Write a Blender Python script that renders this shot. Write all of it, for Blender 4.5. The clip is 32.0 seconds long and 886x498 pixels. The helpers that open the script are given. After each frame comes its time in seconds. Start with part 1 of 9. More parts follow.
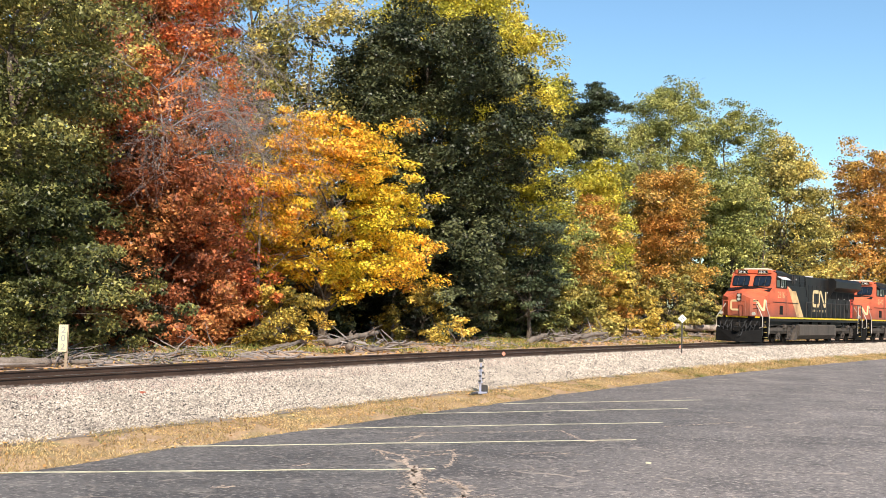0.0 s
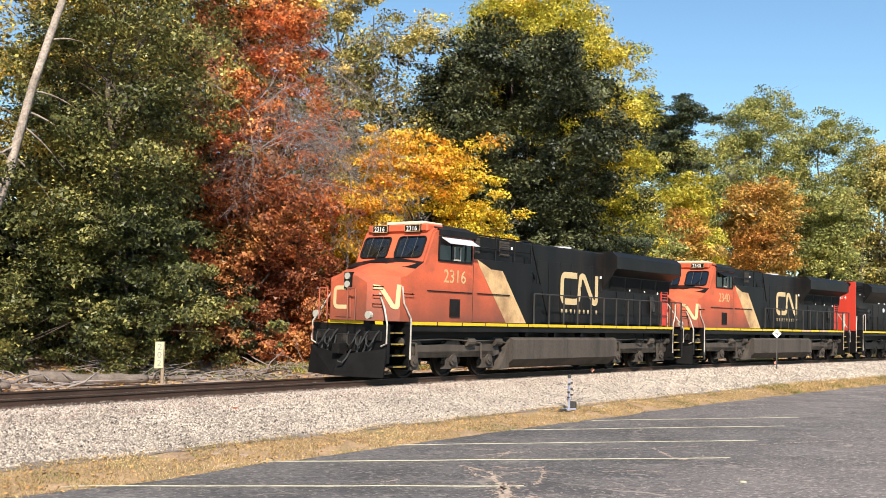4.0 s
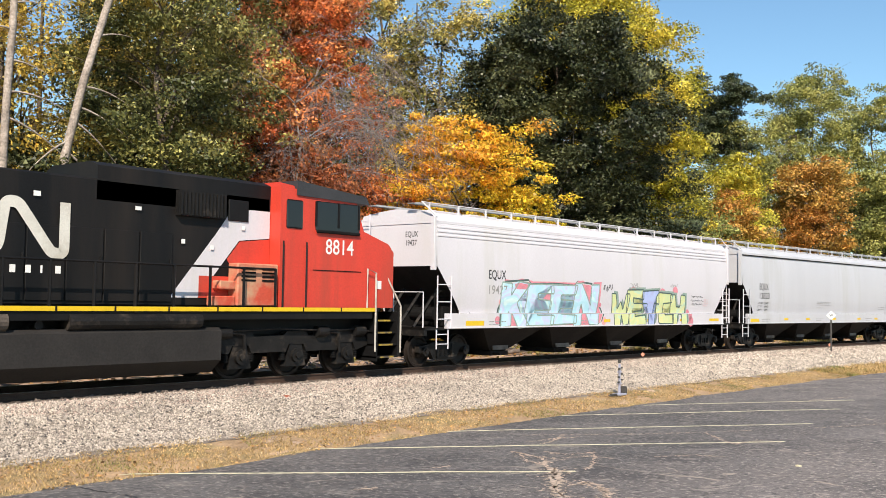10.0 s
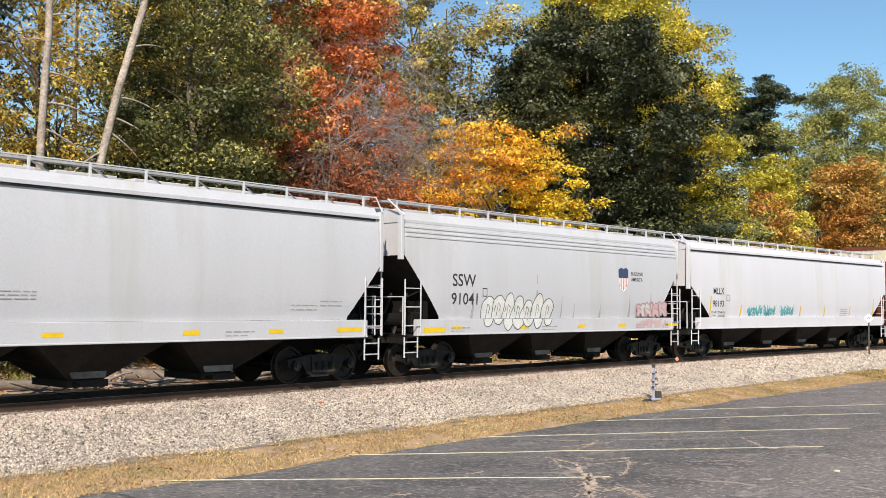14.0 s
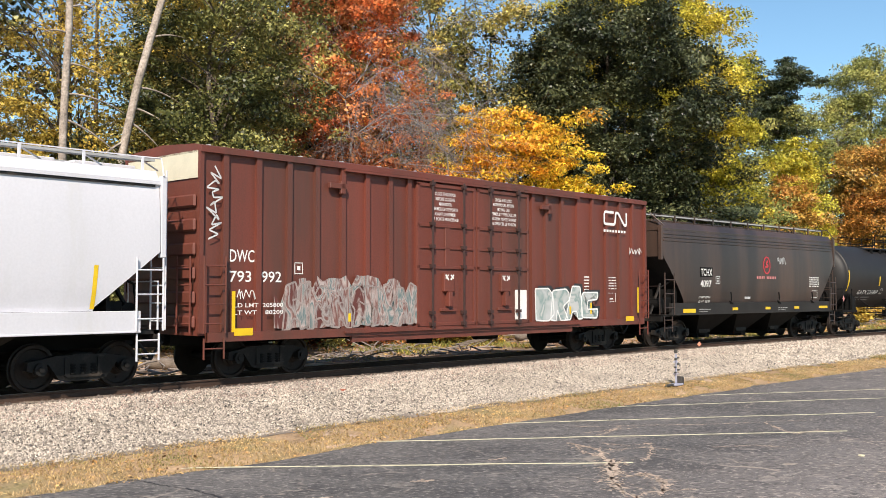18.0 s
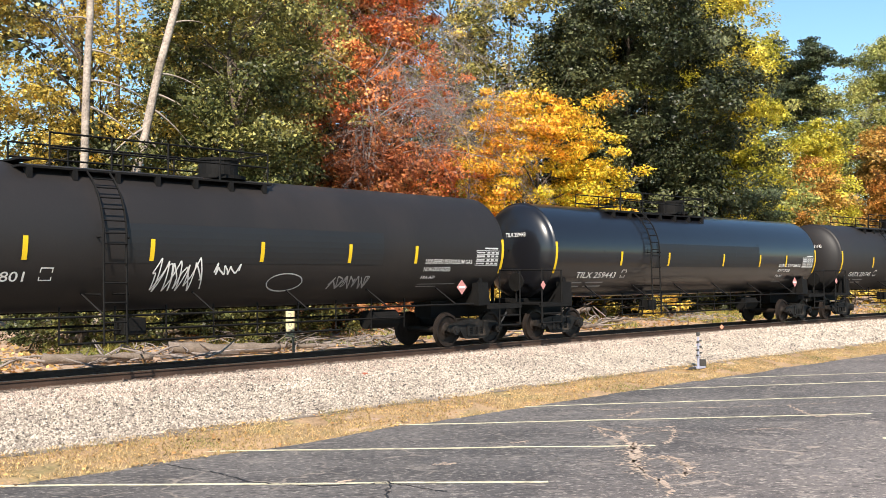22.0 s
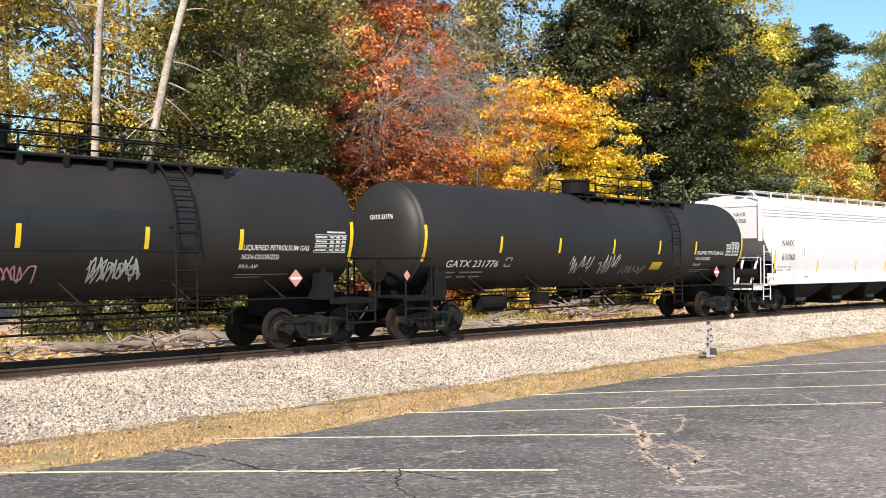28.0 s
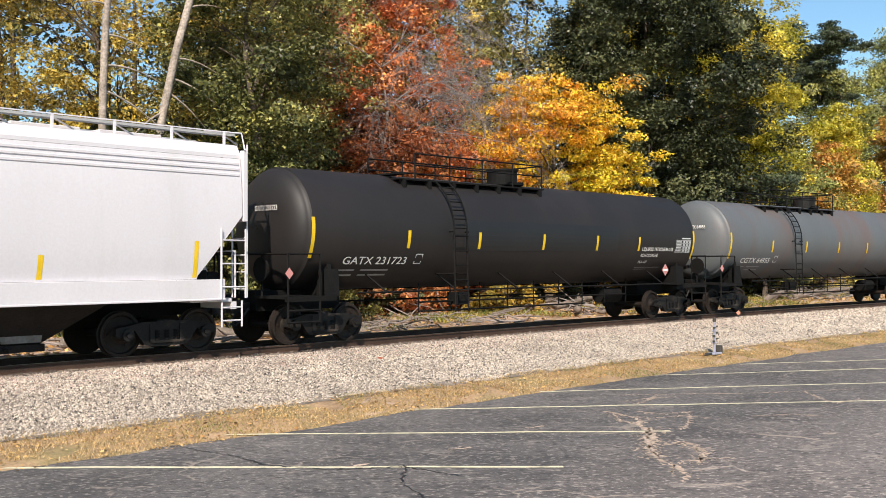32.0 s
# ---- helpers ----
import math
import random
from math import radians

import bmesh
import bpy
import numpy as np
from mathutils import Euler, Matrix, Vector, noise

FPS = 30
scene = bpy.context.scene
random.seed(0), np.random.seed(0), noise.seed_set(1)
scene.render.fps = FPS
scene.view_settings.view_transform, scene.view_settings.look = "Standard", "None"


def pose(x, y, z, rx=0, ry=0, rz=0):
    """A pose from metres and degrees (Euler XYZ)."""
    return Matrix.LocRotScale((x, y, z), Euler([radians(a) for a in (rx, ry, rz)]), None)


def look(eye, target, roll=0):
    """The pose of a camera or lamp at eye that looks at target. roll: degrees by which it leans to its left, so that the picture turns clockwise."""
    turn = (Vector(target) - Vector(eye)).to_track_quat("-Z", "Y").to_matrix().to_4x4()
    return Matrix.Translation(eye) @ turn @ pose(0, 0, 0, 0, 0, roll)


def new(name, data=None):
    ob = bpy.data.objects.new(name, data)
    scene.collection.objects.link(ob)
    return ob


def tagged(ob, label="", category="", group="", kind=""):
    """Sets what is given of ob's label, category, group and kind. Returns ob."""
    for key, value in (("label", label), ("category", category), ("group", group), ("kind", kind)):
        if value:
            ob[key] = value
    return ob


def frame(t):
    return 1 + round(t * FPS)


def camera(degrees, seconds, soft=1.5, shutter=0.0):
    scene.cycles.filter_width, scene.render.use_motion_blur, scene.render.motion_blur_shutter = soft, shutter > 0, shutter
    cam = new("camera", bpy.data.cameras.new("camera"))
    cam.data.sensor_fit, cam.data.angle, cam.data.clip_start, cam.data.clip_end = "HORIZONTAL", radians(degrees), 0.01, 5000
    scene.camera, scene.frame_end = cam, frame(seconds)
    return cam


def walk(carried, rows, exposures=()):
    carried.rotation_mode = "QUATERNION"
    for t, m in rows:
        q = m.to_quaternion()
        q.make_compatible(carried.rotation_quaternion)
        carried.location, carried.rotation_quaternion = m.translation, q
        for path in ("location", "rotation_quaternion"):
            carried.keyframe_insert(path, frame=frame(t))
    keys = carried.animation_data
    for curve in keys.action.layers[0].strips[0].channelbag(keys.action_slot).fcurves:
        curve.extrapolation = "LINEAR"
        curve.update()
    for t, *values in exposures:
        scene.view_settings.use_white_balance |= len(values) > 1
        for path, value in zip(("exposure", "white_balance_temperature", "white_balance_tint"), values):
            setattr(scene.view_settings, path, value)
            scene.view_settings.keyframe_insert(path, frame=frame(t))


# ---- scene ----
FOV = 47.54
cam = camera(FOV, 32.0, soft=0.55)
EYE_Z = 1.919


def at(rx, ry, rz):
    return pose(0, 0, EYE_Z, rx, ry, rz)


EXPOSURE = 0.54
walk(cam, [
    (0.0, at(93.01, -1.99, -58.71)),
    (0.5, at(93.17, -1.92, -58.19)),
    (1.0, at(93.44, -1.96, -57.63)),
    (1.5, at(93.74, -1.98, -57.08)),
    (2.0, at(94.00, -2.00, -56.53)),
    (2.5, at(94.08, -2.00, -55.96)),
    (3.0, at(94.04, -1.93, -55.33)),
    (3.5, at(93.91, -1.88, -54.55)),
    (5.5, at(93.30, -0.98, -52.08)),
    (6.0, at(93.13, -1.01, -51.89)),
    (6.5, at(93.01, -0.95, -51.79)),
    (7.0, at(92.97, -0.89, -51.74)),
    (7.5, at(92.94, -0.79, -51.68)),
    (8.0, at(92.85, -0.74, -51.58)),
    (8.5, at(92.77, -0.65, -51.41)),
    (9.0, at(92.77, -0.67, -51.21)),
    (9.5, at(92.84, -0.75, -51.10)),
    (10.0, at(92.94, -0.88, -51.02)),
    (10.5, at(93.07, -0.94, -50.89)),
    (11.0, at(93.20, -0.98, -50.72)),
    (11.5, at(93.31, -1.00, -50.52)),
    (12.0, at(93.40, -0.99, -50.31)),
    (12.5, at(93.47, -0.89, -50.10)),
    (13.0, at(93.47, -0.77, -49.83)),
    (13.5, at(93.39, -0.62, -49.51)),
    (14.0, at(93.24, -0.45, -49.19)),
    (14.5, at(93.09, -0.36, -48.93)),
    (16.5, at(92.69, -0.12, -48.38)),
    (17.0, at(92.65, -0.14, -48.26)),
    (17.5, at(92.60, -0.04, -48.15)),
    (18.0, at(92.49, -0.02, -48.00)),
    (18.5, at(92.39, -0.00, -47.84)),
    (19.0, at(92.31, 0.03, -47.70)),
    (19.5, at(92.22, -0.02, -47.59)),
    (20.0, at(92.14, -0.00, -47.45)),
    (20.5, at(92.01, -0.00, -47.34)),
    (21.0, at(91.83, 0.05, -47.15)),
    (21.5, at(91.68, 0.16, -46.95)),
    (22.0, at(91.57, 0.23, -46.80)),
    (22.5, at(91.49, 0.28, -46.70)),
    (23.0, at(91.47, 0.38, -46.64)),
    (23.5, at(91.42, 0.43, -46.61)),
    (24.0, at(91.36, 0.42, -46.60)),
    (24.5, at(91.27, 0.36, -46.55)),
    (25.0, at(91.22, 0.34, -46.47)),
    (25.5, at(91.16, 0.26, -46.38)),
    (27.5, at(90.96, 0.19, -46.28)),
    (28.0, at(90.91, 0.20, -46.23)),
    (28.5, at(90.88, 0.16, -46.16)),
    (29.0, at(90.89, 0.17, -46.10)),
    (29.5, at(90.91, 0.18, -46.05)),
    (30.0, at(90.92, 0.21, -46.02)),
    (30.5, at(90.90, 0.17, -45.97)),
    (31.0, at(90.87, 0.13, -45.91)),
    (31.5, at(90.82, 0.11, -45.88)),
    (32.0, at(90.72, 0.09, -45.90)),
], [(t, EXPOSURE + e) for t, e in ((0, 0.10), (4, 0.04), (7, 0.04), (10, -0.10), (12, -0.17), (17, -0.14), (20, 0.12), (24, 0.26), (28, 0.17), (29.5, 0.06), (31, -0.12), (32, -0.10))])

# ---- world and sun ----
SUN_DIR = Vector((-0.60, -0.475, 0.643)).normalized()
SUN_EL = math.asin(SUN_DIR.z)
world = bpy.data.worlds.new("sky")
scene.world = world
world.use_nodes = True
wn = world.node_tree.nodes
sky = wn.new("ShaderNodeTexSky")
sky.sky_type, sky.sun_disc = "NISHITA", False
sky.sun_elevation, sky.sun_rotation = SUN_EL, math.atan2(SUN_DIR.x, SUN_DIR.y)
sky.air_density, sky.dust_density, sky.ozone_density = 1.0, 0.2, 2.2
tint = wn.new("ShaderNodeMixRGB")
tint.blend_type, tint.inputs[0].default_value, tint.inputs[2].default_value = "MULTIPLY", 1.0, (0.90, 1.06, 1.07, 1)
world.node_tree.links.new(sky.outputs[0], tint.inputs[1])
world.node_tree.links.new(tint.outputs[0], wn["Background"].inputs[0])
wn["Background"].inputs[1].default_value = 0.105
sun = new("sun", bpy.data.lights.new("sun", "SUN"))
sun.data.energy, sun.data.angle, sun.data.color = 5.0, radians(0.53), (1.0, 0.90, 0.775)
sun.matrix_world = look(SUN_DIR * 100, (0, 0, 0))

# ---- plan: the track's line; s runs along it, n across it (away from the camera) ----
TRACK_Y, CURVE_S, CURVE_R, CURVE_END = 19.59, 18.0, 380.0, radians(14)


def line_at(s, n=0.0):
    """The place s metres along the track and n metres across it, and its turn."""
    if s <= CURVE_S:
        return s, TRACK_Y + n, 0.0
    a = min((s - CURVE_S) / CURVE_R, CURVE_END)
    e = s - CURVE_S - CURVE_R * a
    x = CURVE_S + CURVE_R * math.sin(a) + e * math.cos(a)
    y = TRACK_Y - CURVE_R * (1 - math.cos(a)) - e * math.sin(a)
    return x + n * math.sin(a), y + n * math.cos(a), a


LOT_Z = -0.70
PROFILE_N = [-400, -7.2, -6.6, -5.3, -4.2, -2.0, -1.6, 1.6, 2.0, 3.3, 5.0, 8.0, 13.0, 22.0, 60.0, 2000]
PROFILE_Z = [-0.78, -0.78, -0.70, -0.60, -0.47, -0.20, -0.185, -0.185, -0.20, -0.42, -0.36, -0.30, -0.22, 0.15, 1.5, 4.0]


def ground_z(n):
    return float(np.interp(n, PROFILE_N, PROFILE_Z))


# ---- mesh helpers ----
def mesh_from(name, verts, faces, material=None, smooth=False):
    """A mesh from arrays of vertices and of equal-sided faces."""
    verts, faces = np.asarray(verts, dtype=np.float32), np.asarray(faces, dtype=np.int32)
    k = faces.shape[1]
    me = bpy.data.meshes.new(name)
    me.vertices.add(len(verts))
    me.vertices.foreach_set("co", verts.ravel())
    me.loops.add(faces.size)
    me.loops.foreach_set("vertex_index", faces.ravel())
    me.polygons.add(len(faces))
    me.polygons.foreach_set("loop_start", np.arange(0, faces.size, k, dtype=np.int32))
    me.polygons.foreach_set("loop_total", np.full(len(faces), k, dtype=np.int32))
    me.polygons.foreach_set("use_smooth", np.full(len(faces), smooth))
    me.update(calc_edges=True)
    if material:
        me.materials.append(material)
    return me


def part(name, bm, material, parent, label="", smooth=False):
    """Links a bmesh as one mesh object under a thing or part (or at top level when parent is None)."""
    me = bpy.data.meshes.new(name)
    bm.to_mesh(me)
    bm.free()
    if material:
        me.materials.append(material)
    if smooth:
        me.polygons.foreach_set("use_smooth", np.full(len(me.polygons), True))
    ob = new(name, me)
    ob.parent = parent
    if label:
        ob["label"] = label
    return ob


def part_me(name, me, parent, label=""):
    ob = new(name, me)
    ob.parent = parent
    if label:
        ob["label"] = label
    return ob


def box(bm, x0, x1, y0, y1, z0, z1, bevel=0.0):
    m = Matrix.LocRotScale(((x0 + x1) / 2, (y0 + y1) / 2, (z0 + z1) / 2), None, (x1 - x0, y1 - y0, z1 - z0))
    r = bmesh.ops.create_cube(bm, size=1, matrix=m)
    if bevel:
        es = list({e for v in r["verts"] for e in v.link_edges})
        bmesh.ops.bevel(bm, geom=es, offset=bevel, segments=1, affect="EDGES")
    return bm


def boxes(rows, bevel=0.0):
    bm = bmesh.new()
    for r in rows:
        box(bm, *r, bevel=bevel)
    return bm


def tube(bm, points, radius, sides=6, taper=1.0):
    """A round bar through the points."""
    pts = [Vector(p) for p in points]
    rings = []
    for i, p in enumerate(pts):
        d = (pts[min(i + 1, len(pts) - 1)] - pts[max(i - 1, 0)]).normalized()
        a = d.orthogonal().normalized() if abs(d.z) > 0.99 else d.cross(Vector((0, 0, 1))).normalized()
        b = d.cross(a)
        r = radius * (1 + (taper - 1) * i / max(1, len(pts) - 1))
        rings.append([bm.verts.new(p + (a * math.cos(k * 2 * math.pi / sides) + b * math.sin(k * 2 * math.pi / sides)) * r) for k in range(sides)])
    for q, w in zip(rings, rings[1:]):
        for k in range(sides):
            bm.faces.new((q[k], q[(k + 1) % sides], w[(k + 1) % sides], w[k]))
    bm.faces.new(rings[0][::-1])
    bm.faces.new(rings[-1])
    return bm


def tubes(paths, radius, sides=6):
    bm = bmesh.new()
    for p in paths:
        tube(bm, p, radius, sides)
    return bm


def drum(bm, axis, centre, radius, length, sides=24, radius2=None):
    """A cylinder about 'x', 'y' or 'z'."""
    turn = {"x": Euler((0, radians(90), 0)), "y": Euler((radians(90), 0, 0)), "z": Euler((0, 0, 0))}[axis]
    bmesh.ops.create_cone(bm, cap_ends=True, segments=sides, radius1=radius, radius2=radius if radius2 is None else radius2, depth=length, matrix=Matrix.LocRotScale(centre, turn, None))
    return bm


def prism(bm, outline, y0, y1):
    """An outline in x, z pushed from y0 to y1."""
    a = [bm.verts.new((x, y0, z)) for x, z in outline]
    b = [bm.verts.new((x, y1, z)) for x, z in outline]
    n = len(outline)
    bm.faces.new(a)
    bm.faces.new(b[::-1])
    for k in range(n):
        bm.faces.new((a[(k + 1) % n], a[k], b[k], b[(k + 1) % n]))
    bmesh.ops.recalc_face_normals(bm, faces=bm.faces)
    return bm


def prism_x(bm, outline, x0, x1):
    """An outline in y, z pushed from x0 to x1."""
    a = [bm.verts.new((x0, y, z)) for y, z in outline]
    b = [bm.verts.new((x1, y, z)) for y, z in outline]
    n = len(outline)
    bm.faces.new(a)
    bm.faces.new(b[::-1])
    for k in range(n):
        bm.faces.new((a[(k + 1) % n], a[k], b[k], b[(k + 1) % n]))
    bmesh.ops.recalc_face_normals(bm, faces=bm.faces)
    return bm


def sweep(name, outline, s_list, material):
    """An outline in n, z swept along the track."""
    k = len(outline)
    verts, faces = [], []
    for s in s_list:
        for n, z in outline:
            x, y, _ = line_at(s, n)
            verts.append((x, y, z))
    for i in range(len(s_list) - 1):
        for j in range(k):
            faces.append((i * k + j, (i + 1) * k + j, (i + 1) * k + (j + 1) % k, i * k + (j + 1) % k))
    return mesh_from(name, verts, faces, material)


# ---- materials ----
def material(name, colour, rough=0.6, metal=0.0, vary=0.25, scale=3.0, fine=40.0, bump=0.1, dirt=None, dirt_amount=0.0, dirt_scale=1.2, coat=0.0, spec=0.5, streak=False, island=0.0, obrand=0.0, bump_dist=0.01):
    """A painted or natural surface: colour varied at two scales, dirt patches, fine relief."""
    m = bpy.data.materials.new(name)
    m.use_nodes = True
    nt = m.node_tree
    N, L = nt.nodes, nt.links
    b = N["Principled BSDF"]
    tc = N.new("ShaderNodeTexCoord")
    src = tc.outputs["Object"]
    if streak:
        mp = N.new("ShaderNodeMapping")
        mp.inputs["Scale"].default_value = (1.0, 1.0, 0.12)
        L.new(src, mp.inputs[0])
        src2 = mp.outputs[0]
    else:
        src2 = src
    n1, n2 = N.new("ShaderNodeTexNoise"), N.new("ShaderNodeTexNoise")
    n1.inputs["Scale"].default_value, n1.inputs["Detail"].default_value = scale, 6
    n2.inputs["Scale"].default_value, n2.inputs["Detail"].default_value = fine, 4
    L.new(src2, n1.inputs[0])
    L.new(src, n2.inputs[0])
    add = N.new("ShaderNodeMath")
    add.operation = "ADD"
    L.new(n1.outputs[0], add.inputs[0])
    L.new(n2.outputs[0], add.inputs[1])
    mr = N.new("ShaderNodeMapRange")
    mr.inputs[1].default_value, mr.inputs[2].default_value = 0.7, 1.3
    mr.inputs[3].default_value, mr.inputs[4].default_value = 1 - vary, 1 + vary
    L.new(add.outputs[0], mr.inputs[0])
    val = mr.outputs[0]
    for amount, node, out in ((island, "ShaderNodeNewGeometry", "Random Per Island"), (obrand, "ShaderNodeObjectInfo", "Random")):
        if amount:
            g = N.new(node)
            r2 = N.new("ShaderNodeMapRange")
            r2.inputs[3].default_value, r2.inputs[4].default_value = 1 - amount, 1 + amount
            L.new(g.outputs[out], r2.inputs[0])
            mu = N.new("ShaderNodeMath")
            mu.operation = "MULTIPLY"
            L.new(val, mu.inputs[0])
            L.new(r2.outputs[0], mu.inputs[1])
            val = mu.outputs[0]
    hs = N.new("ShaderNodeHueSaturation")
    hs.inputs["Color"].default_value = (*colour, 1)
    L.new(val, hs.inputs["Value"])
    col = hs.outputs[0]
    if dirt:
        n3 = N.new("ShaderNodeTexNoise")
        n3.inputs["Scale"].default_value, n3.inputs["Detail"].default_value, n3.inputs["Roughness"].default_value = dirt_scale, 8, 0.65
        L.new(src2, n3.inputs[0])
        r3 = N.new("ShaderNodeMapRange")
        r3.inputs[1].default_value, r3.inputs[2].default_value = 0.62 - 0.3 * dirt_amount, 0.80 - 0.2 * dirt_amount
        L.new(n3.outputs[0], r3.inputs[0])
        mx = N.new("ShaderNodeMixRGB")
        mx.inputs[2].default_value = (*dirt, 1)
        L.new(r3.outputs[0], mx.inputs[0])
        L.new(col, mx.inputs[1])
        col = mx.outputs[0]
    L.new(col, b.inputs["Base Color"])
    b.inputs["Roughness"].default_value, b.inputs["Metallic"].default_value = rough, metal
    b.inputs["Coat Weight"].default_value = coat
    b.inputs["Specular IOR Level"].default_value = spec
    if bump:
        bu = N.new("ShaderNodeBump")
        bu.inputs["Strength"].default_value, bu.inputs["Distance"].default_value = bump, bump_dist
        L.new(add.outputs[0], bu.inputs["Height"])
        L.new(bu.outputs[0], b.inputs["Normal"])
    return m


def leaf_material(name, c1, c2, c3, patch=0.35, trans=0.3):
    """Leaves: three hues, patchy over the crown and varied leaf by leaf, letting some light through."""
    m = bpy.data.materials.new(name)
    m.use_nodes = True
    nt = m.node_tree
    N, L = nt.nodes, nt.links
    b = N["Principled BSDF"]
    tc, geo = N.new("ShaderNodeTexCoord"), N.new("ShaderNodeNewGeometry")
    n1 = N.new("ShaderNodeTexNoise")
    n1.inputs["Scale"].default_value, n1.inputs["Detail"].default_value = patch, 3
    L.new(tc.outputs["Object"], n1.inputs[0])
    mr = N.new("ShaderNodeMapRange")
    mr.inputs[1].default_value, mr.inputs[2].default_value = 0.3, 0.7
    L.new(n1.outputs[0], mr.inputs[0])
    mu = N.new("ShaderNodeMath")
    mu.operation = "MULTIPLY_ADD"
    mu.inputs[1].default_value = 0.34
    L.new(geo.outputs["Random Per Island"], mu.inputs[0])
    sc = N.new("ShaderNodeMath")
    sc.operation = "MULTIPLY"
    sc.inputs[1].default_value = 0.76
    L.new(mr.outputs[0], sc.inputs[0])
    L.new(sc.outputs[0], mu.inputs[2])
    ra = N.new("ShaderNodeValToRGB")
    e = ra.color_ramp.elements
    e[0].position, e[0].color = 0.15, (*c1, 1)
    e[1].position, e[1].color = 0.9, (*c3, 1)
    mid = e.new(0.5)
    mid.color = (*c2, 1)
    L.new(mu.outputs[0], ra.inputs[0])
    wn_ = N.new("ShaderNodeTexWhiteNoise")
    wn_.noise_dimensions = "1D"
    L.new(geo.outputs["Random Per Island"], wn_.inputs["W"])
    r2 = N.new("ShaderNodeMapRange")
    r2.inputs[3].default_value, r2.inputs[4].default_value = 0.35, 1.7
    L.new(wn_.outputs[0], r2.inputs[0])
    hs = N.new("ShaderNodeHueSaturation")
    L.new(ra.outputs[0], hs.inputs["Color"])
    L.new(r2.outputs[0], hs.inputs["Value"])
    L.new(hs.outputs[0], b.inputs["Base Color"])
    b.inputs["Roughness"].default_value = 0.42
    b.inputs["Specular IOR Level"].default_value = 0.3
    tr = N.new("ShaderNodeBsdfTranslucent")
    L.new(hs.outputs[0], tr.inputs[0])
    mix = N.new("ShaderNodeMixShader")
    mix.inputs[0].default_value = trans
    L.new(b.outputs[0], mix.inputs[1])
    L.new(tr.outputs[0], mix.inputs[2])
    L.new(mix.outputs[0], N["Material Output"].inputs[0])
    return m

# ---- ground, track and car park ----
M_EARTH = material("earth", (0.44, 0.31, 0.225), 0.95, vary=0.4, scale=0.6, fine=9, bump=0.6, bump_dist=0.05, dirt=(0.17, 0.13, 0.06), dirt_amount=0.3, dirt_scale=0.45)
M_ASPHALT = material("asphalt", (0.106, 0.096, 0.091), 0.85, vary=0.4, scale=0.5, fine=55, bump=0.8, bump_dist=0.01)


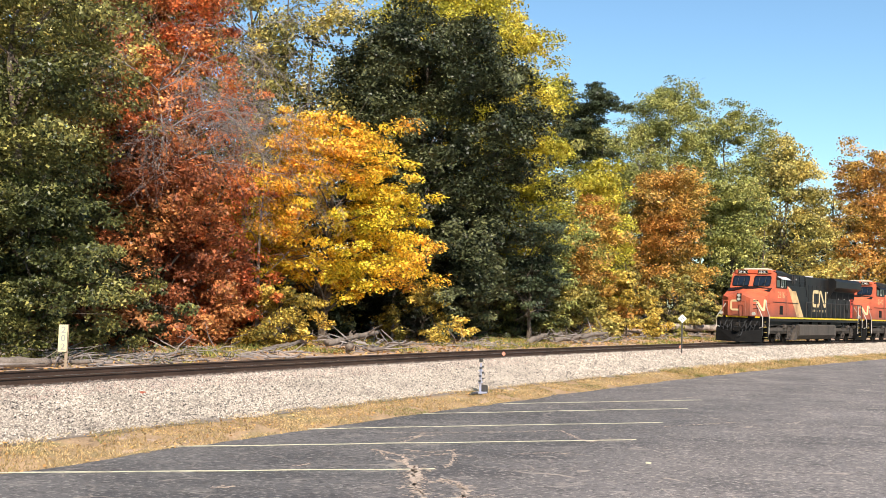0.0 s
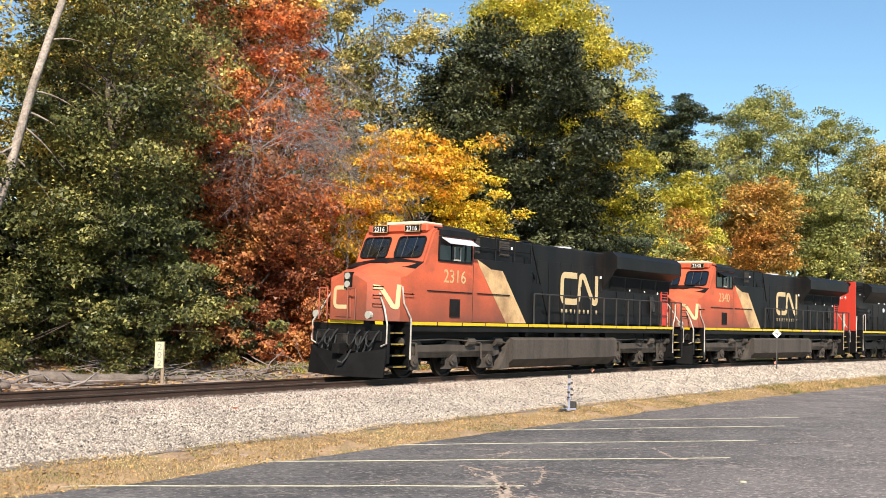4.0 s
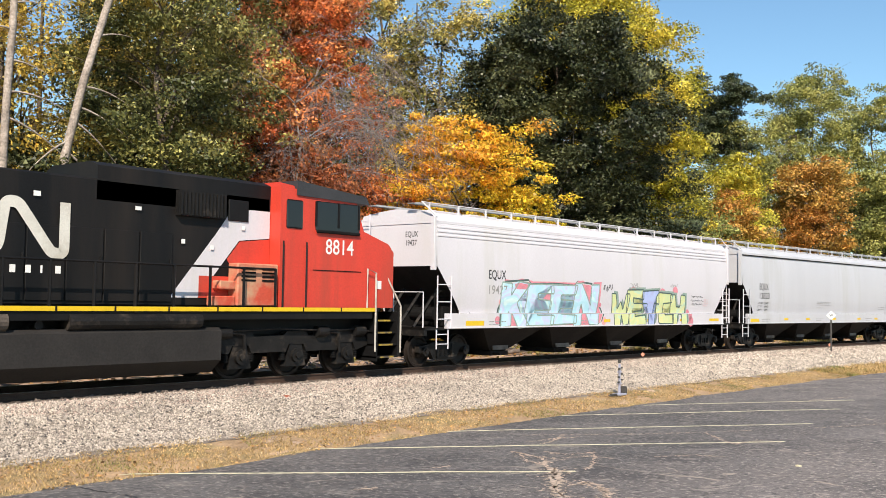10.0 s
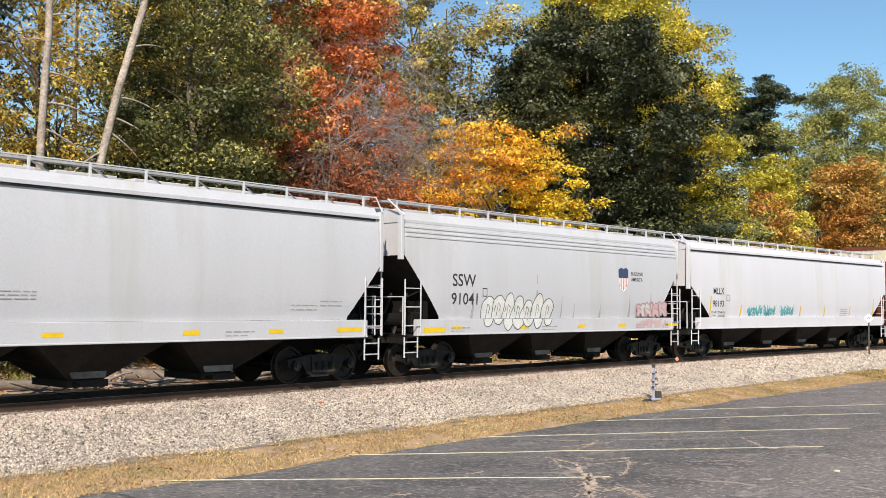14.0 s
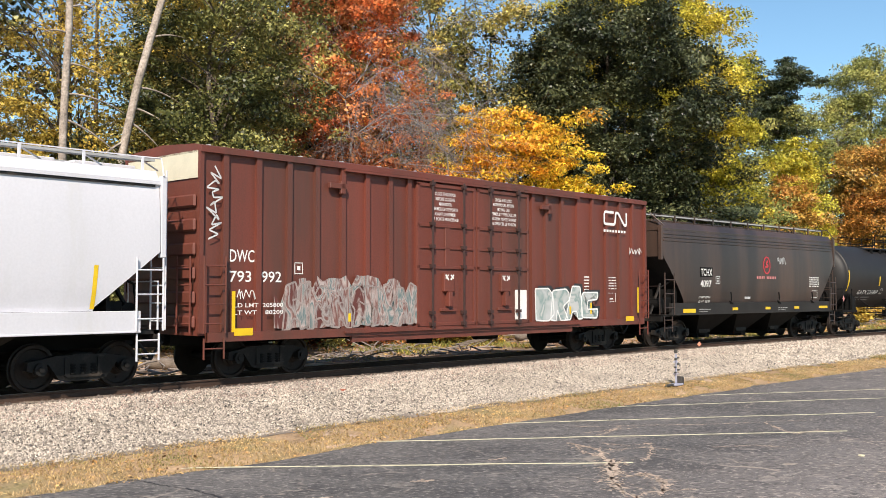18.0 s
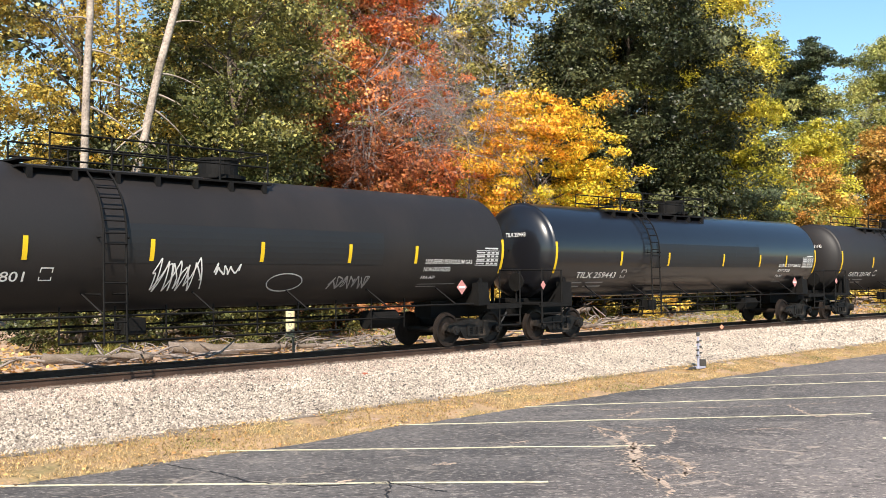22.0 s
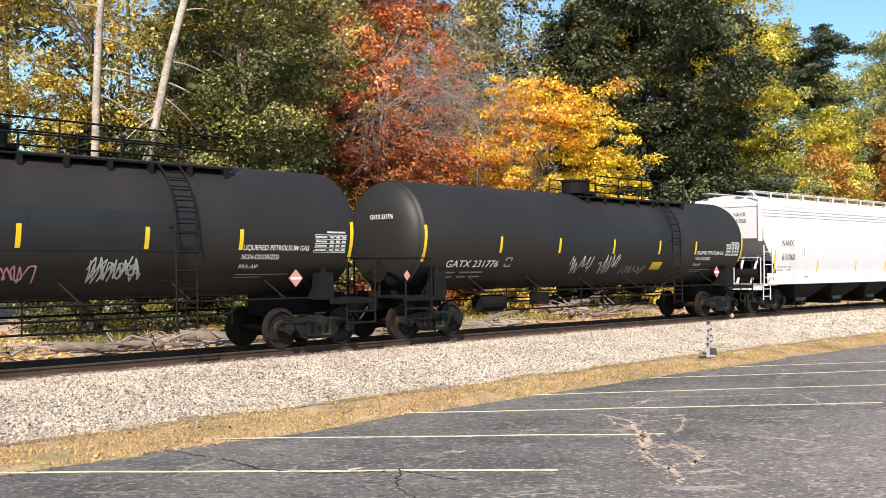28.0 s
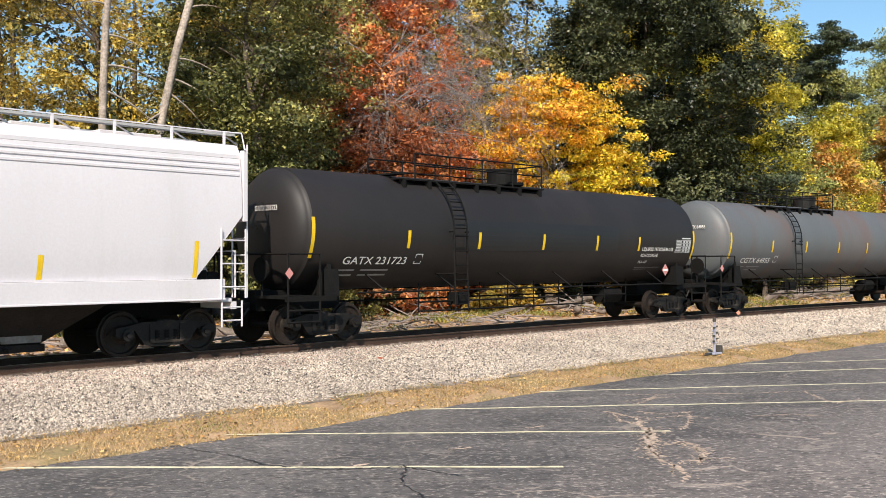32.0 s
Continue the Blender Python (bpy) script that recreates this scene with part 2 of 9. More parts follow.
def weather_asphalt(m):
    """Pale worn aggregate showing in ragged patches and long smears, over fine dark grain."""
    nt = m.node_tree
    N, L = nt.nodes, nt.links
    b = N["Principled BSDF"]
    tc, mp = N.new("ShaderNodeTexCoord"), N.new("ShaderNodeMapping")
    mp.vector_type = "TEXTURE"
    mp.inputs["Rotation"].default_value[2] = -0.72
    mp.inputs["Scale"].default_value = (1.25, 0.8, 1)
    L.new(tc.outputs["Object"], mp.inputs[0])
    col = b.inputs["Base Color"].links[0].from_socket

    def layer(mask, paint):
        mx = N.new("ShaderNodeMixRGB")
        mx.inputs[2].default_value = (*paint, 1)
        L.new(mask, mx.inputs[0])
        L.new(col, mx.inputs[1])
        return mx.outputs[0]

    def patches(scale, detail, lo, hi, amount):
        n = N.new("ShaderNodeTexNoise")
        n.inputs["Scale"].default_value, n.inputs["Detail"].default_value, n.inputs["Roughness"].default_value = scale, detail, 0.68
        L.new(mp.outputs[0], n.inputs[0])
        r = N.new("ShaderNodeMapRange")
        r.inputs[1].default_value, r.inputs[2].default_value, r.inputs[4].default_value = lo, hi, amount
        L.new(n.outputs[0], r.inputs[0])
        return r.outputs[0]

    for scale, detail, lo, hi, amount, paint in ((0.22, 6, 0.46, 0.64, 0.6, (0.15, 0.135, 0.125)), (0.55, 8, 0.50, 0.60, 0.65, (0.050, 0.046, 0.046)), (1.7, 9, 0.575, 0.64, 0.6, (0.24, 0.21, 0.185)), (14.0, 3, 0.56, 0.62, 0.75, (0.33, 0.295, 0.26)), (11.0, 3, 0.55, 0.62, 0.7, (0.030, 0.028, 0.028))):
        col = layer(patches(scale, detail, lo, hi, amount), paint)
    # a web of hair cracks, open in places
    warp = N.new("ShaderNodeTexNoise")
    warp.inputs["Scale"].default_value, warp.inputs["Detail"].default_value = 1.6, 6
    L.new(tc.outputs["Object"], warp.inputs[0])
    bend = N.new("ShaderNodeVectorMath")
    bend.operation = "MULTIPLY_ADD"
    bend.inputs[1].default_value = (0.9, 0.9, 0)
    L.new(warp.outputs[1], bend.inputs[0])
    L.new(tc.outputs["Object"], bend.inputs[2])
    web = N.new("ShaderNodeTexVoronoi")
    web.feature = "DISTANCE_TO_EDGE"
    web.inputs["Scale"].default_value = 0.75
    L.new(bend.outputs[0], web.inputs[0])
    thin = N.new("ShaderNodeMapRange")
    thin.inputs[1].default_value, thin.inputs[2].default_value, thin.inputs[3].default_value, thin.inputs[4].default_value = 0.006, 0.022, 1.0, 0.0
    L.new(web.outputs[0], thin.inputs[0])
    cut = N.new("ShaderNodeMath")
    cut.operation = "MULTIPLY"
    L.new(thin.outputs[0], cut.inputs[0])
    L.new(patches(0.8, 6, 0.52, 0.60, 0.8), cut.inputs[1])
    col = layer(cut.outputs[0], (0.31, 0.26, 0.215))
    # the driving lane beyond the stalls is worn paler than the sealed stalls
    sep = N.new("ShaderNodeSeparateXYZ")
    L.new(tc.outputs["Object"], sep.inputs[0])
    wob = N.new("ShaderNodeTexNoise")
    wob.inputs["Scale"].default_value, wob.inputs["Detail"].default_value = 0.5, 8
    L.new(tc.outputs["Object"], wob.inputs[0])
    ad = N.new("ShaderNodeMath")
    ad.operation = "MULTIPLY_ADD"
    ad.inputs[1].default_value = 5.0
    L.new(wob.outputs[0], ad.inputs[0])
    L.new(sep.outputs[1], ad.inputs[2])
    lane = N.new("ShaderNodeMapRange")
    lane.inputs[1].default_value, lane.inputs[2].default_value, lane.inputs[4].default_value = 11.5, 8.0, 0.55
    L.new(ad.outputs[0], lane.inputs[0])
    far = N.new("ShaderNodeMapRange")
    far.inputs[1].default_value, far.inputs[2].default_value, far.inputs[4].default_value = 20.0, 36.0, 0.5
    L.new(sep.outputs[0], far.inputs[0])
    mxm = N.new("ShaderNodeMath")
    mxm.operation = "MAXIMUM"
    L.new(lane.outputs[0], mxm.inputs[0])
    L.new(far.outputs[0], mxm.inputs[1])
    sc = N.new("ShaderNodeMixRGB")
    sc.blend_type, sc.inputs[2].default_value = "MULTIPLY", (2.0, 1.87, 1.80, 1)
    L.new(mxm.outputs[0], sc.inputs[0])
    L.new(col, sc.inputs[1])
    L.new(sc.outputs[0], b.inputs["Base Color"])


weather_asphalt(M_ASPHALT)
M_LINE = material("line_paint", (0.70, 0.63, 0.43), 0.75, vary=0.3, scale=6, fine=80, bump=0.3, dirt=(0.09, 0.088, 0.085), dirt_amount=0.25, dirt_scale=5)
M_STONE = material("ballast_stone", (0.385, 0.325, 0.265), 0.85, vary=0.25, scale=0.7, fine=60, bump=0.2, island=0.5)
M_STONE_DARK = material("dark_ballast_stone", (0.085, 0.072, 0.065), 0.85, vary=0.3, scale=0.7, fine=60, bump=0.2, island=0.5)
M_STONE_RUST = material("rust_dusted_stone", (0.30, 0.215, 0.175), 0.85, vary=0.25, scale=0.7, fine=60, bump=0.2, island=0.55)
M_STONE_OILY = material("oily_ballast_stone", (0.13, 0.10, 0.082), 0.8, vary=0.3, scale=0.7, fine=60, bump=0.2, island=0.5)
M_RAIL = material("rail_steel", (0.070, 0.040, 0.027), 0.7, metal=0.3, vary=0.35, scale=2, fine=40, bump=0.2)
M_RAILTOP = material("rail_head", (0.32, 0.30, 0.28), 0.3, metal=0.9, vary=0.2, scale=2, fine=40, bump=0.05)
M_TIE = material("tie_wood", (0.075, 0.058, 0.045), 0.9, vary=0.4, scale=5, fine=30, bump=0.5, obrand=0.3)

# one sheet of ground, to the horizon
s_list = sorted(set(list(np.arange(-60, 150, 3.0)) + [-900, -600, -400, -300, -200, -140, -100, -80, 170, 200, 260, 340, 450, 700, 1100, 1600]))
n_list = [-300, -200, -120, -70, -45, -30, -20, -12, -7.2, -6.9, -6.6, -6.2, -5.7, -5.3, -4.7, -4.2, -3.4, -2.6, -2.0, -1.6, 0, 1.6, 2.0, 2.6, 3.3, 4.0, 5.0, 6.0, 7.0, 8.0, 9.5, 11, 13, 16, 19, 22, 30, 40, 60, 100, 200, 500, 1200, 2000]
gv, gf = [], []
for s in s_list:
    for n in n_list:
        x, y, _ = line_at(s, n)
        z = ground_z(n)
        if 2.5 < n < 60 or -6.8 < n < -5.0:
            z += 0.12 * noise.noise(Vector((x * 0.35, y * 0.35, 0))) * min(1, max(0.15, (n - 2.5) / 3))
        gv.append((x, y, z))
nn = len(n_list)
for i in range(len(s_list) - 1):
    for j in range(nn - 1):
        gf.append((i * nn + j, (i + 1) * nn + j, (i + 1) * nn + j + 1, i * nn + j + 1))
ground = tagged(new("ground", mesh_from("ground", gv, gf, M_EARTH, True)), "bare reddish earth with patches of weeds beside the railway", "ground", kind="structure")

# asphalt of the car park, with a thickness and an uneven worn edge
lv, lf = [], []
ls = [-200, -120, -80, -60] + list(np.arange(-50, 131, 0.5))
for s in ls:
    e = -6.95 + 0.24 * noise.noise(Vector((s * 0.45, 0, 3))) + 0.14 * noise.noise(Vector((s * 2.2, 0, 7)))
    if s < 9:
        e += 0.045 * (9 - s) if s > -6 else 0.67
    for n, z in ((e, LOT_Z - 0.12), (e - 0.03, LOT_Z), (-9, LOT_Z), (-14, LOT_Z), (-22, LOT_Z), (-40, LOT_Z), (-80, LOT_Z)):
        x, y, _ = line_at(s, n)
        lv.append((x, y, z))
for i in range(len(ls) - 1):
    for j in range(6):
        lf.append((i * 7 + j + 1, i * 7 + j, (i + 1) * 7 + j, (i + 1) * 7 + j + 1))
lot = tagged(new("pavement", mesh_from("pavement", lv, lf, M_ASPHALT)), "worn cracked dark asphalt of a car park", "pavement", kind="structure")


def stripe(x0, y0, x1, y1, w=0.10):
    """A painted line on the asphalt, slightly wavy and with worn ends."""
    d = Vector((x1 - x0, y1 - y0, 0))
    ln = d.length
    d.normalize()
    p = Vector((-d.y, d.x, 0))
    k = max(2, int(ln / 0.15))
    v, f = [], []
    for i in range(k + 1):
        o = Vector((x0, y0, LOT_Z + 0.004)) + d * (ln * i / k) + p * 0.05 * noise.noise(Vector((x0 + i * 0.12, y0, 0)))
        ww = w * 0.5 * (1 + 0.25 * noise.noise(Vector((i * 0.9, y0, 5))))
        v += [o - p * ww, o + p * ww]
    for i in range(k):
        f.append((2 * i, 2 * i + 2, 2 * i + 3, 2 * i + 1))
    return part_me("stripe", mesh_from("stripe", v, f, M_LINE), lot)


for a, b in (((5.3, 13.0), (10.3, 7.85)), ((8.6, 13.1), (13.6, 8.3)), ((12.2, 13.0), (19.4, 7.15)), ((15.9, 12.7), (22.8, 7.8)), ((20.0, 12.6), (26.6, 8.4)), ((23.6, 12.4), (29.5, 8.9)), ((2.0, 13.2), (7.0, 7.6))):
    stripe(*a, *b)

# rails and ties
rail_s = [-360, -200, -100, -40] + list(np.arange(-20, 121, 2.0)) + [140, 200, 400, 480]
RAIL_OUT = [(-0.075, -0.175), (0.075, -0.175), (0.075, -0.155), (0.012, -0.14), (0.012, -0.045), (0.036, -0.035), (0.036, -0.003), (-0.036, -0.003), (-0.036, -0.035), (-0.012, -0.045), (-0.012, -0.14), (-0.075, -0.155)]
track = tagged(new("railway_track"), "rusty steel rails on dark wooden ties", "railway track", kind="structure")
for side in (-1, 1):
    r = part_me("rail", sweep("rail", [(side * 0.755 + n, z) for n, z in RAIL_OUT], rail_s, M_RAIL), track, "brown rusty rail with a worn bright top")
    part_me("rail_head", sweep("rail_head", [(side * 0.755 + n, z) for n, z in [(-0.03, -0.004), (0.03, -0.004), (0.03, 0.0), (-0.03, 0.0)]], rail_s, M_RAILTOP), r)


# ---- ballast, verge, weeds ----
M_BED = material("ballast_gaps", (0.235, 0.19, 0.15), 0.95, vary=0.5, scale=4, fine=30, bump=1.0, bump_dist=0.04)
M_STRAW_SOIL = material("straw_soil", (0.40, 0.265, 0.15), 0.95, vary=0.4, scale=1.5, fine=25, bump=0.8, bump_dist=0.03, dirt=(0.20, 0.185, 0.06), dirt_amount=0.45, dirt_scale=0.6)
M_STRAW = leaf_material("dry_grass", (0.17, 0.19, 0.05), (0.46, 0.31, 0.13), (0.62, 0.44, 0.23), 0.6, 0.25)
M_WEED = leaf_material("weeds", (0.10, 0.13, 0.03), (0.22, 0.22, 0.05), (0.40, 0.32, 0.08), 0.5, 0.3)
M_LITTER = leaf_material("fallen_leaves", (0.28, 0.16, 0.07), (0.45, 0.24, 0.08), (0.50, 0.36, 0.14), 0.6, 0.1)
rng_g = np.random.default_rng(5)


def strip(name, n0, n1, cols, lift, mat, s0, s1, ds, wob=0.0, rough=0.0, edge=1.0):
    """A strip along the track that follows the ground."""
    v, f = [], []
    ss = np.arange(s0, s1 + ds / 2, ds)
    for s in ss:
        w0 = n0 + wob * noise.noise(Vector((s * 0.5 * edge, 1.0, 0))) + wob * 0.5 * noise.noise(Vector((s * 1.7, 2.0, 0)))
        w1 = n1 + wob * noise.noise(Vector((s * 0.4 * edge, 5.0, 0))) + wob * 0.6 * noise.noise(Vector((s * 1.9, 6.0, 0)))
        for j in range(cols + 1):
            n = w0 + (w1 - w0) * j / cols
            x, y, _ = line_at(float(s), n)
            z = ground_z(n) + lift + (rough * noise.noise(Vector((x * 2.5, y * 2.5, 0))) if rough else 0)
            v.append((x, y, z))
    k = cols + 1
    for i in range(len(ss) - 1):
        for j in range(cols):
            f.append((i * k + j, (i + 1) * k + j, (i + 1) * k + j + 1, i * k + j + 1))
    return mesh_from(name, v, f, mat, True)


tagged(new("ballast_bed", strip("ballast_bed", -5.45, 3.1, 34, 0.02, M_BED, -40, 130, 0.5, 0.18, 0.03)), "greyish white crushed stone ballast along the rails", "ballast", kind="structure")
tagged(new("verge", strip("verge", -7.3, -5.1, 8, 0.012, M_STRAW_SOIL, -40, 130, 0.5, 0.12, 0.02)), "dry straw-coloured grass verge beside the asphalt", "verge", kind="structure")


def scatter_line(n, s0, s1, n0, n1, power=1.0):
    """Random places along the track, denser towards s0, as arrays x, y, z, n."""
    s = s0 + (s1 - s0) * rng_g.random(n) ** power
    nn_ = n0 + (n1 - n0) * rng_g.random(n)
    p = [line_at(float(a), float(b)) for a, b in zip(s, nn_)]
    return np.array([(q[0], q[1], ground_z(float(b)) + 0.02) for q, b in zip(p, nn_)]), s, nn_


def stones(name, count, s0, s1, n0, n1, size, power, label, mat=None):
    """Broken stones: squashed irregular octahedra, half sunk."""
    c, s, nn_ = scatter_line(count, s0, s1, n0, n1, power)
    edge = np.array([0.22 * noise.noise(Vector((float(a) * 0.6, 9.0, 0))) for a in s])
    keep = (nn_ > n0 + 0.2 + edge) & ~((np.abs(np.abs(nn_) - 0.755) < 0.12))
    c, s = c[keep], s[keep]
    n = len(c)
    sz = size * (0.55 + 0.9 * rng_g.random((n, 1))) * (1 + 0.012 * np.maximum(0, s - 15)[:, None])
    base = np.array([(1, 0, 0), (0, 1, 0), (-1, 0, 0), (0, -1, 0), (0, 0, 1)], dtype=float) - np.array([0, 0, 0.35])
    v = base[None] * (0.65 + 0.7 * rng_g.random((n, 5, 1))) + rng_g.normal(size=(n, 5, 3)) * 0.18
    a = rng_g.random(n) * 6.283
    ca, sa = np.cos(a), np.sin(a)
    x, y = v[..., 0] * ca[:, None] - v[..., 1] * sa[:, None], v[..., 0] * sa[:, None] + v[..., 1] * ca[:, None]
    v = np.stack([x, y, v[..., 2] * 0.9], axis=-1) * sz[:, :, None] * 0.5
    v += c[:, None, :] + np.array([0, 0, size * 0.2])
    tri = np.array([(0, 1, 4), (1, 2, 4), (2, 3, 4), (3, 0, 4)])
    f = (tri[None] + np.arange(n)[:, None, None] * 5).reshape(-1, 3)
    return tagged(new(name, mesh_from(name, v.reshape(-1, 3), f, mat or M_STONE)), label, "stones", kind="stuff")


stones("ballast_stones", 78000, 3, 34, -5.5, -1.3, 0.049, 1.15, "loose greyish white crushed stones on the bank")
stones("dark_stones", 5200, 3, 40, -5.4, -1.3, 0.056, 1.15, "single dark crushed stones among the pale ballast", M_STONE_DARK)
stones("rust_dusted_stones", 12000, 3, 60, -2.9, -1.2, 0.055, 1.3, "crushed stones dusted with rust beside the rail", M_STONE_RUST)
stones("ballast_stones", 24000, 34, 100, -5.5, -1.3, 0.085, 1.4, "loose greyish white crushed stones on the bank")
stones("ballast_stones", 11000, 4, 80, -1.35, 1.3, 0.08, 1.4, "oily dark crushed stones between the rails", M_STONE_OILY)
stones("ballast_stones", 7000, 4, 80, 1.0, 3.0, 0.085, 1.4, "crushed stones behind the rails")


def blades(name, c, h, w, mat, label, category, lean=0.5):
    """Upright narrow blades of grass."""
    n = len(c)
    a = rng_g.random(n) * 6.283
    hh = h * (0.4 + 0.9 * rng_g.random(n))
    d = np.stack([np.cos(a), np.sin(a), np.zeros(n)], 1)
    t = rng_g.normal(size=(n, 3)) * lean * hh[:, None]
    t[:, 2] = hh
    ww = w * (0.6 + 0.8 * rng_g.random((n, 1)))
    v = np.stack([c - d * ww, c + d * ww, c + t], axis=1).reshape(-1, 3)
    return tagged(new(name, mesh_from(name, v, np.arange(n * 3).reshape(-1, 3), mat)), label, category, kind="stuff")


def clumpy(c, s, nn_, keep_scale, thresh):
    k = np.array([noise.noise(Vector((p[0] * keep_scale, p[1] * keep_scale, 4.0))) + 0.35 * noise.noise(Vector((p[0] * 2.5, p[1] * 2.5, 0))) for p in c])
    return k > thresh


c, s, q = scatter_line(60000, 2, 40, -7.0, -5.15, 1.2)
k = clumpy(c, s, q, 0.9, -0.28)
blades("dry_grass", c[k], 0.042, 0.006, M_STRAW, "short dry straw-coloured grass with green tufts", "grass", 0.7)
c, s, q = scatter_line(22000, 40, 105, -7.0, -5.15, 1.3)
blades("dry_grass", c, 0.11, 0.014, M_STRAW, "short dry straw-coloured grass with green tufts", "grass", 0.7)
c, s, q = scatter_line(45000, 0, 95, 4.0, 11.5, 1.3)
k = clumpy(c, s, q, 0.35, 0.16)
blades("weeds", c[k], 0.22, 0.02, M_WEED, "low green and yellow weeds on the bare earth", "weeds", 0.8)
# fallen leaves
c, s, q = scatter_line(16000, 0, 95, 2.6, 13.0, 1.3)
c2, s2, q2 = scatter_line(5200, 3, 60, -7.15, -5.3, 1.2)
c = np.concatenate([c, c2])
n = len(c)
d1 = rng_g.normal(size=(n, 3)) * np.array([1, 1, 0.35])
d1 /= np.linalg.norm(d1, axis=1)[:, None]
d2 = np.cross(d1, np.array([0, 0, 1.0]) + rng_g.normal(size=(n, 3)) * 0.3)
sz = 0.05 + 0.06 * rng_g.random((n, 1))
sz[-len(c2):] *= 0.34
v = np.stack([c - d1 * sz, c + d2 * sz * 0.7, c + d1 * sz, c - d2 * sz * 0.7], axis=1).reshape(-1, 3) + np.array([0, 0, 0.03])
tagged(new("fallen_leaves", mesh_from("fallen_leaves", v, np.arange(n * 4).reshape(-1, 4), M_LITTER)), "brown and orange leaves fallen on the earth and the verge", "leaves", kind="stuff")

# ties: the near ones as parts, the rest joined
tie_bm = boxes([(-0.115, 0.115, -1.3, 1.3, -0.36, -0.155)], 0.012)
tie_me = bpy.data.meshes.new("tie")
tie_bm.to_mesh(tie_me)
tie_bm.free()
tie_me.materials.append(M_TIE)
rt = random.Random(4)
for i in range(150):
    s = -2 + i * 0.52
    x, y, a = line_at(s)
    o = part_me("tie", tie_me, track)
    o.matrix_basis = pose(x, y, rt.uniform(-0.012, 0.004), 0, 0, math.degrees(-a) + rt.uniform(-0.8, 0.8))
bm = bmesh.new()
for s in list(np.arange(-20, -2.2, 0.52)) + list(np.arange(76, 118, 0.52)):
    x, y, a = line_at(float(s))
    m = pose(x, y, -0.25, 0, 0, math.degrees(-a)) @ Matrix.Diagonal((0.23, 2.6, 0.2, 1))
    bmesh.ops.create_cube(bm, size=1, matrix=m)
o = part("ties_far", bm, M_TIE, track)
o["kind"] = "stuff"

# cracks and scuffs in the asphalt
M_CRACK = material("crack_fill", (0.50, 0.38, 0.29), 0.95, vary=0.4, scale=5, fine=60, bump=0.6, dirt=(0.16, 0.14, 0.125), dirt_amount=0.35, dirt_scale=4)
M_SCUFF = material("pale_scuff", (0.22, 0.205, 0.19), 0.9, vary=0.3, scale=6, fine=80, bump=0.3)
M_TAR = material("tar_line", (0.022, 0.022, 0.024), 0.6, vary=0.3, bump=0.2)


def crack(points, w, mat, seed, name="crack"):
    """A ragged filled crack along points."""
    r = random.Random(seed)
    pts = []
    for a, b in zip(points, points[1:]):
        k = max(2, int(math.hypot(b[0] - a[0], b[1] - a[1]) / 0.055))
        for i in range(k):
            t = i / k
            pts.append((a[0] + (b[0] - a[0]) * t + r.uniform(-0.025, 0.025), a[1] + (b[1] - a[1]) * t + r.uniform(-0.05, 0.05)))
    pts.append(points[-1])
    v, f = [], []
    for i, p in enumerate(pts):
        q0, q1 = pts[max(0, i - 1)], pts[min(len(pts) - 1, i + 1)]
        d = Vector((q1[0] - q0[0], q1[1] - q0[1])).normalized()
        ww = w * (0.10 + 0.75 * r.random() ** 1.5) * 0.5
        v += [(p[0] - d.y * ww, p[1] + d.x * ww, LOT_Z + 0.005), (p[0] + d.y * ww, p[1] - d.x * ww, LOT_Z + 0.005)]
    for i in range(len(pts) - 1):
        f.append((2 * i, 2 * i + 1, 2 * i + 3, 2 * i + 2))
    part_me(name, mesh_from(name, v, f, mat), lot)


CRACKS = (
    (0.10, ((14.56, 10.11), (14.49, 9.81), (14.31, 9.35), (13.9, 9.05), (13.58, 8.79))),
    (0.26, ((13.6, 8.75), (13.43, 8.57), (13.01, 8.27), (12.73, 8.08))),
    (0.15, ((12.8, 8.05), (12.50, 7.93), (12.18, 7.82), (11.94, 7.65), (11.89, 7.46), (11.47, 7.11), (11.2, 6.7), (10.7, 6.3))),
    (0.12, ((12.45, 7.72), (12.80, 7.73), (12.85, 7.54), (12.57, 7.20), (12.23, 6.96), (11.78, 6.77))),
    (0.07, ((15.75, 10.35), (16.20, 10.40), (17.10, 10.71))),
    (0.08, ((14.95, 9.77), (15.02, 9.30), (15.57, 9.07))),
    (0.07, ((19.55, 8.83), (18.9, 8.3), (18.33, 7.74), (19.21, 7.56))),
    (0.06, ((11.21, 6.86), (11.73, 6.93), (12.3, 6.6))),
    (0.05, ((16.5, 11.3), (18.5, 9.6), (20.6, 8.3))),
    (0.05, ((26, 11), (28, 9.8), (30.5, 9.3))),
    (0.05, ((22, 7.5), (24.5, 6.4))),
    (0.16, ((13.65, 8.70), (12.82, 8.25), (12.24, 7.81), (11.57, 7.22))),
    (0.11, ((12.92, 7.81), (12.61, 7.35), (12.40, 7.03), (11.58, 6.66))),
    (0.09, ((14.61, 10.21), (14.38, 9.61), (14.43, 9.20), (15.05, 8.99), (15.16, 8.51))),
    (0.08, ((15.79, 10.70), (16.43, 10.59), (17.09, 10.36))),
    (0.07, ((15.57, 9.18), (14.79, 8.65), (13.80, 8.23))),
    (0.09, ((13.76, 8.98), (13.91, 9.41), (14.43, 9.93))),
    (0.10, ((10.14, 9.71), (10.48, 9.60))),
    (0.10, ((8.39, 9.83), (8.71, 9.81))),
    (0.08, ((12.20, 10.09), (12.69, 10.03))),
    (0.06, ((15.81, 8.09), (16.50, 7.72), (16.72, 7.12))),
)
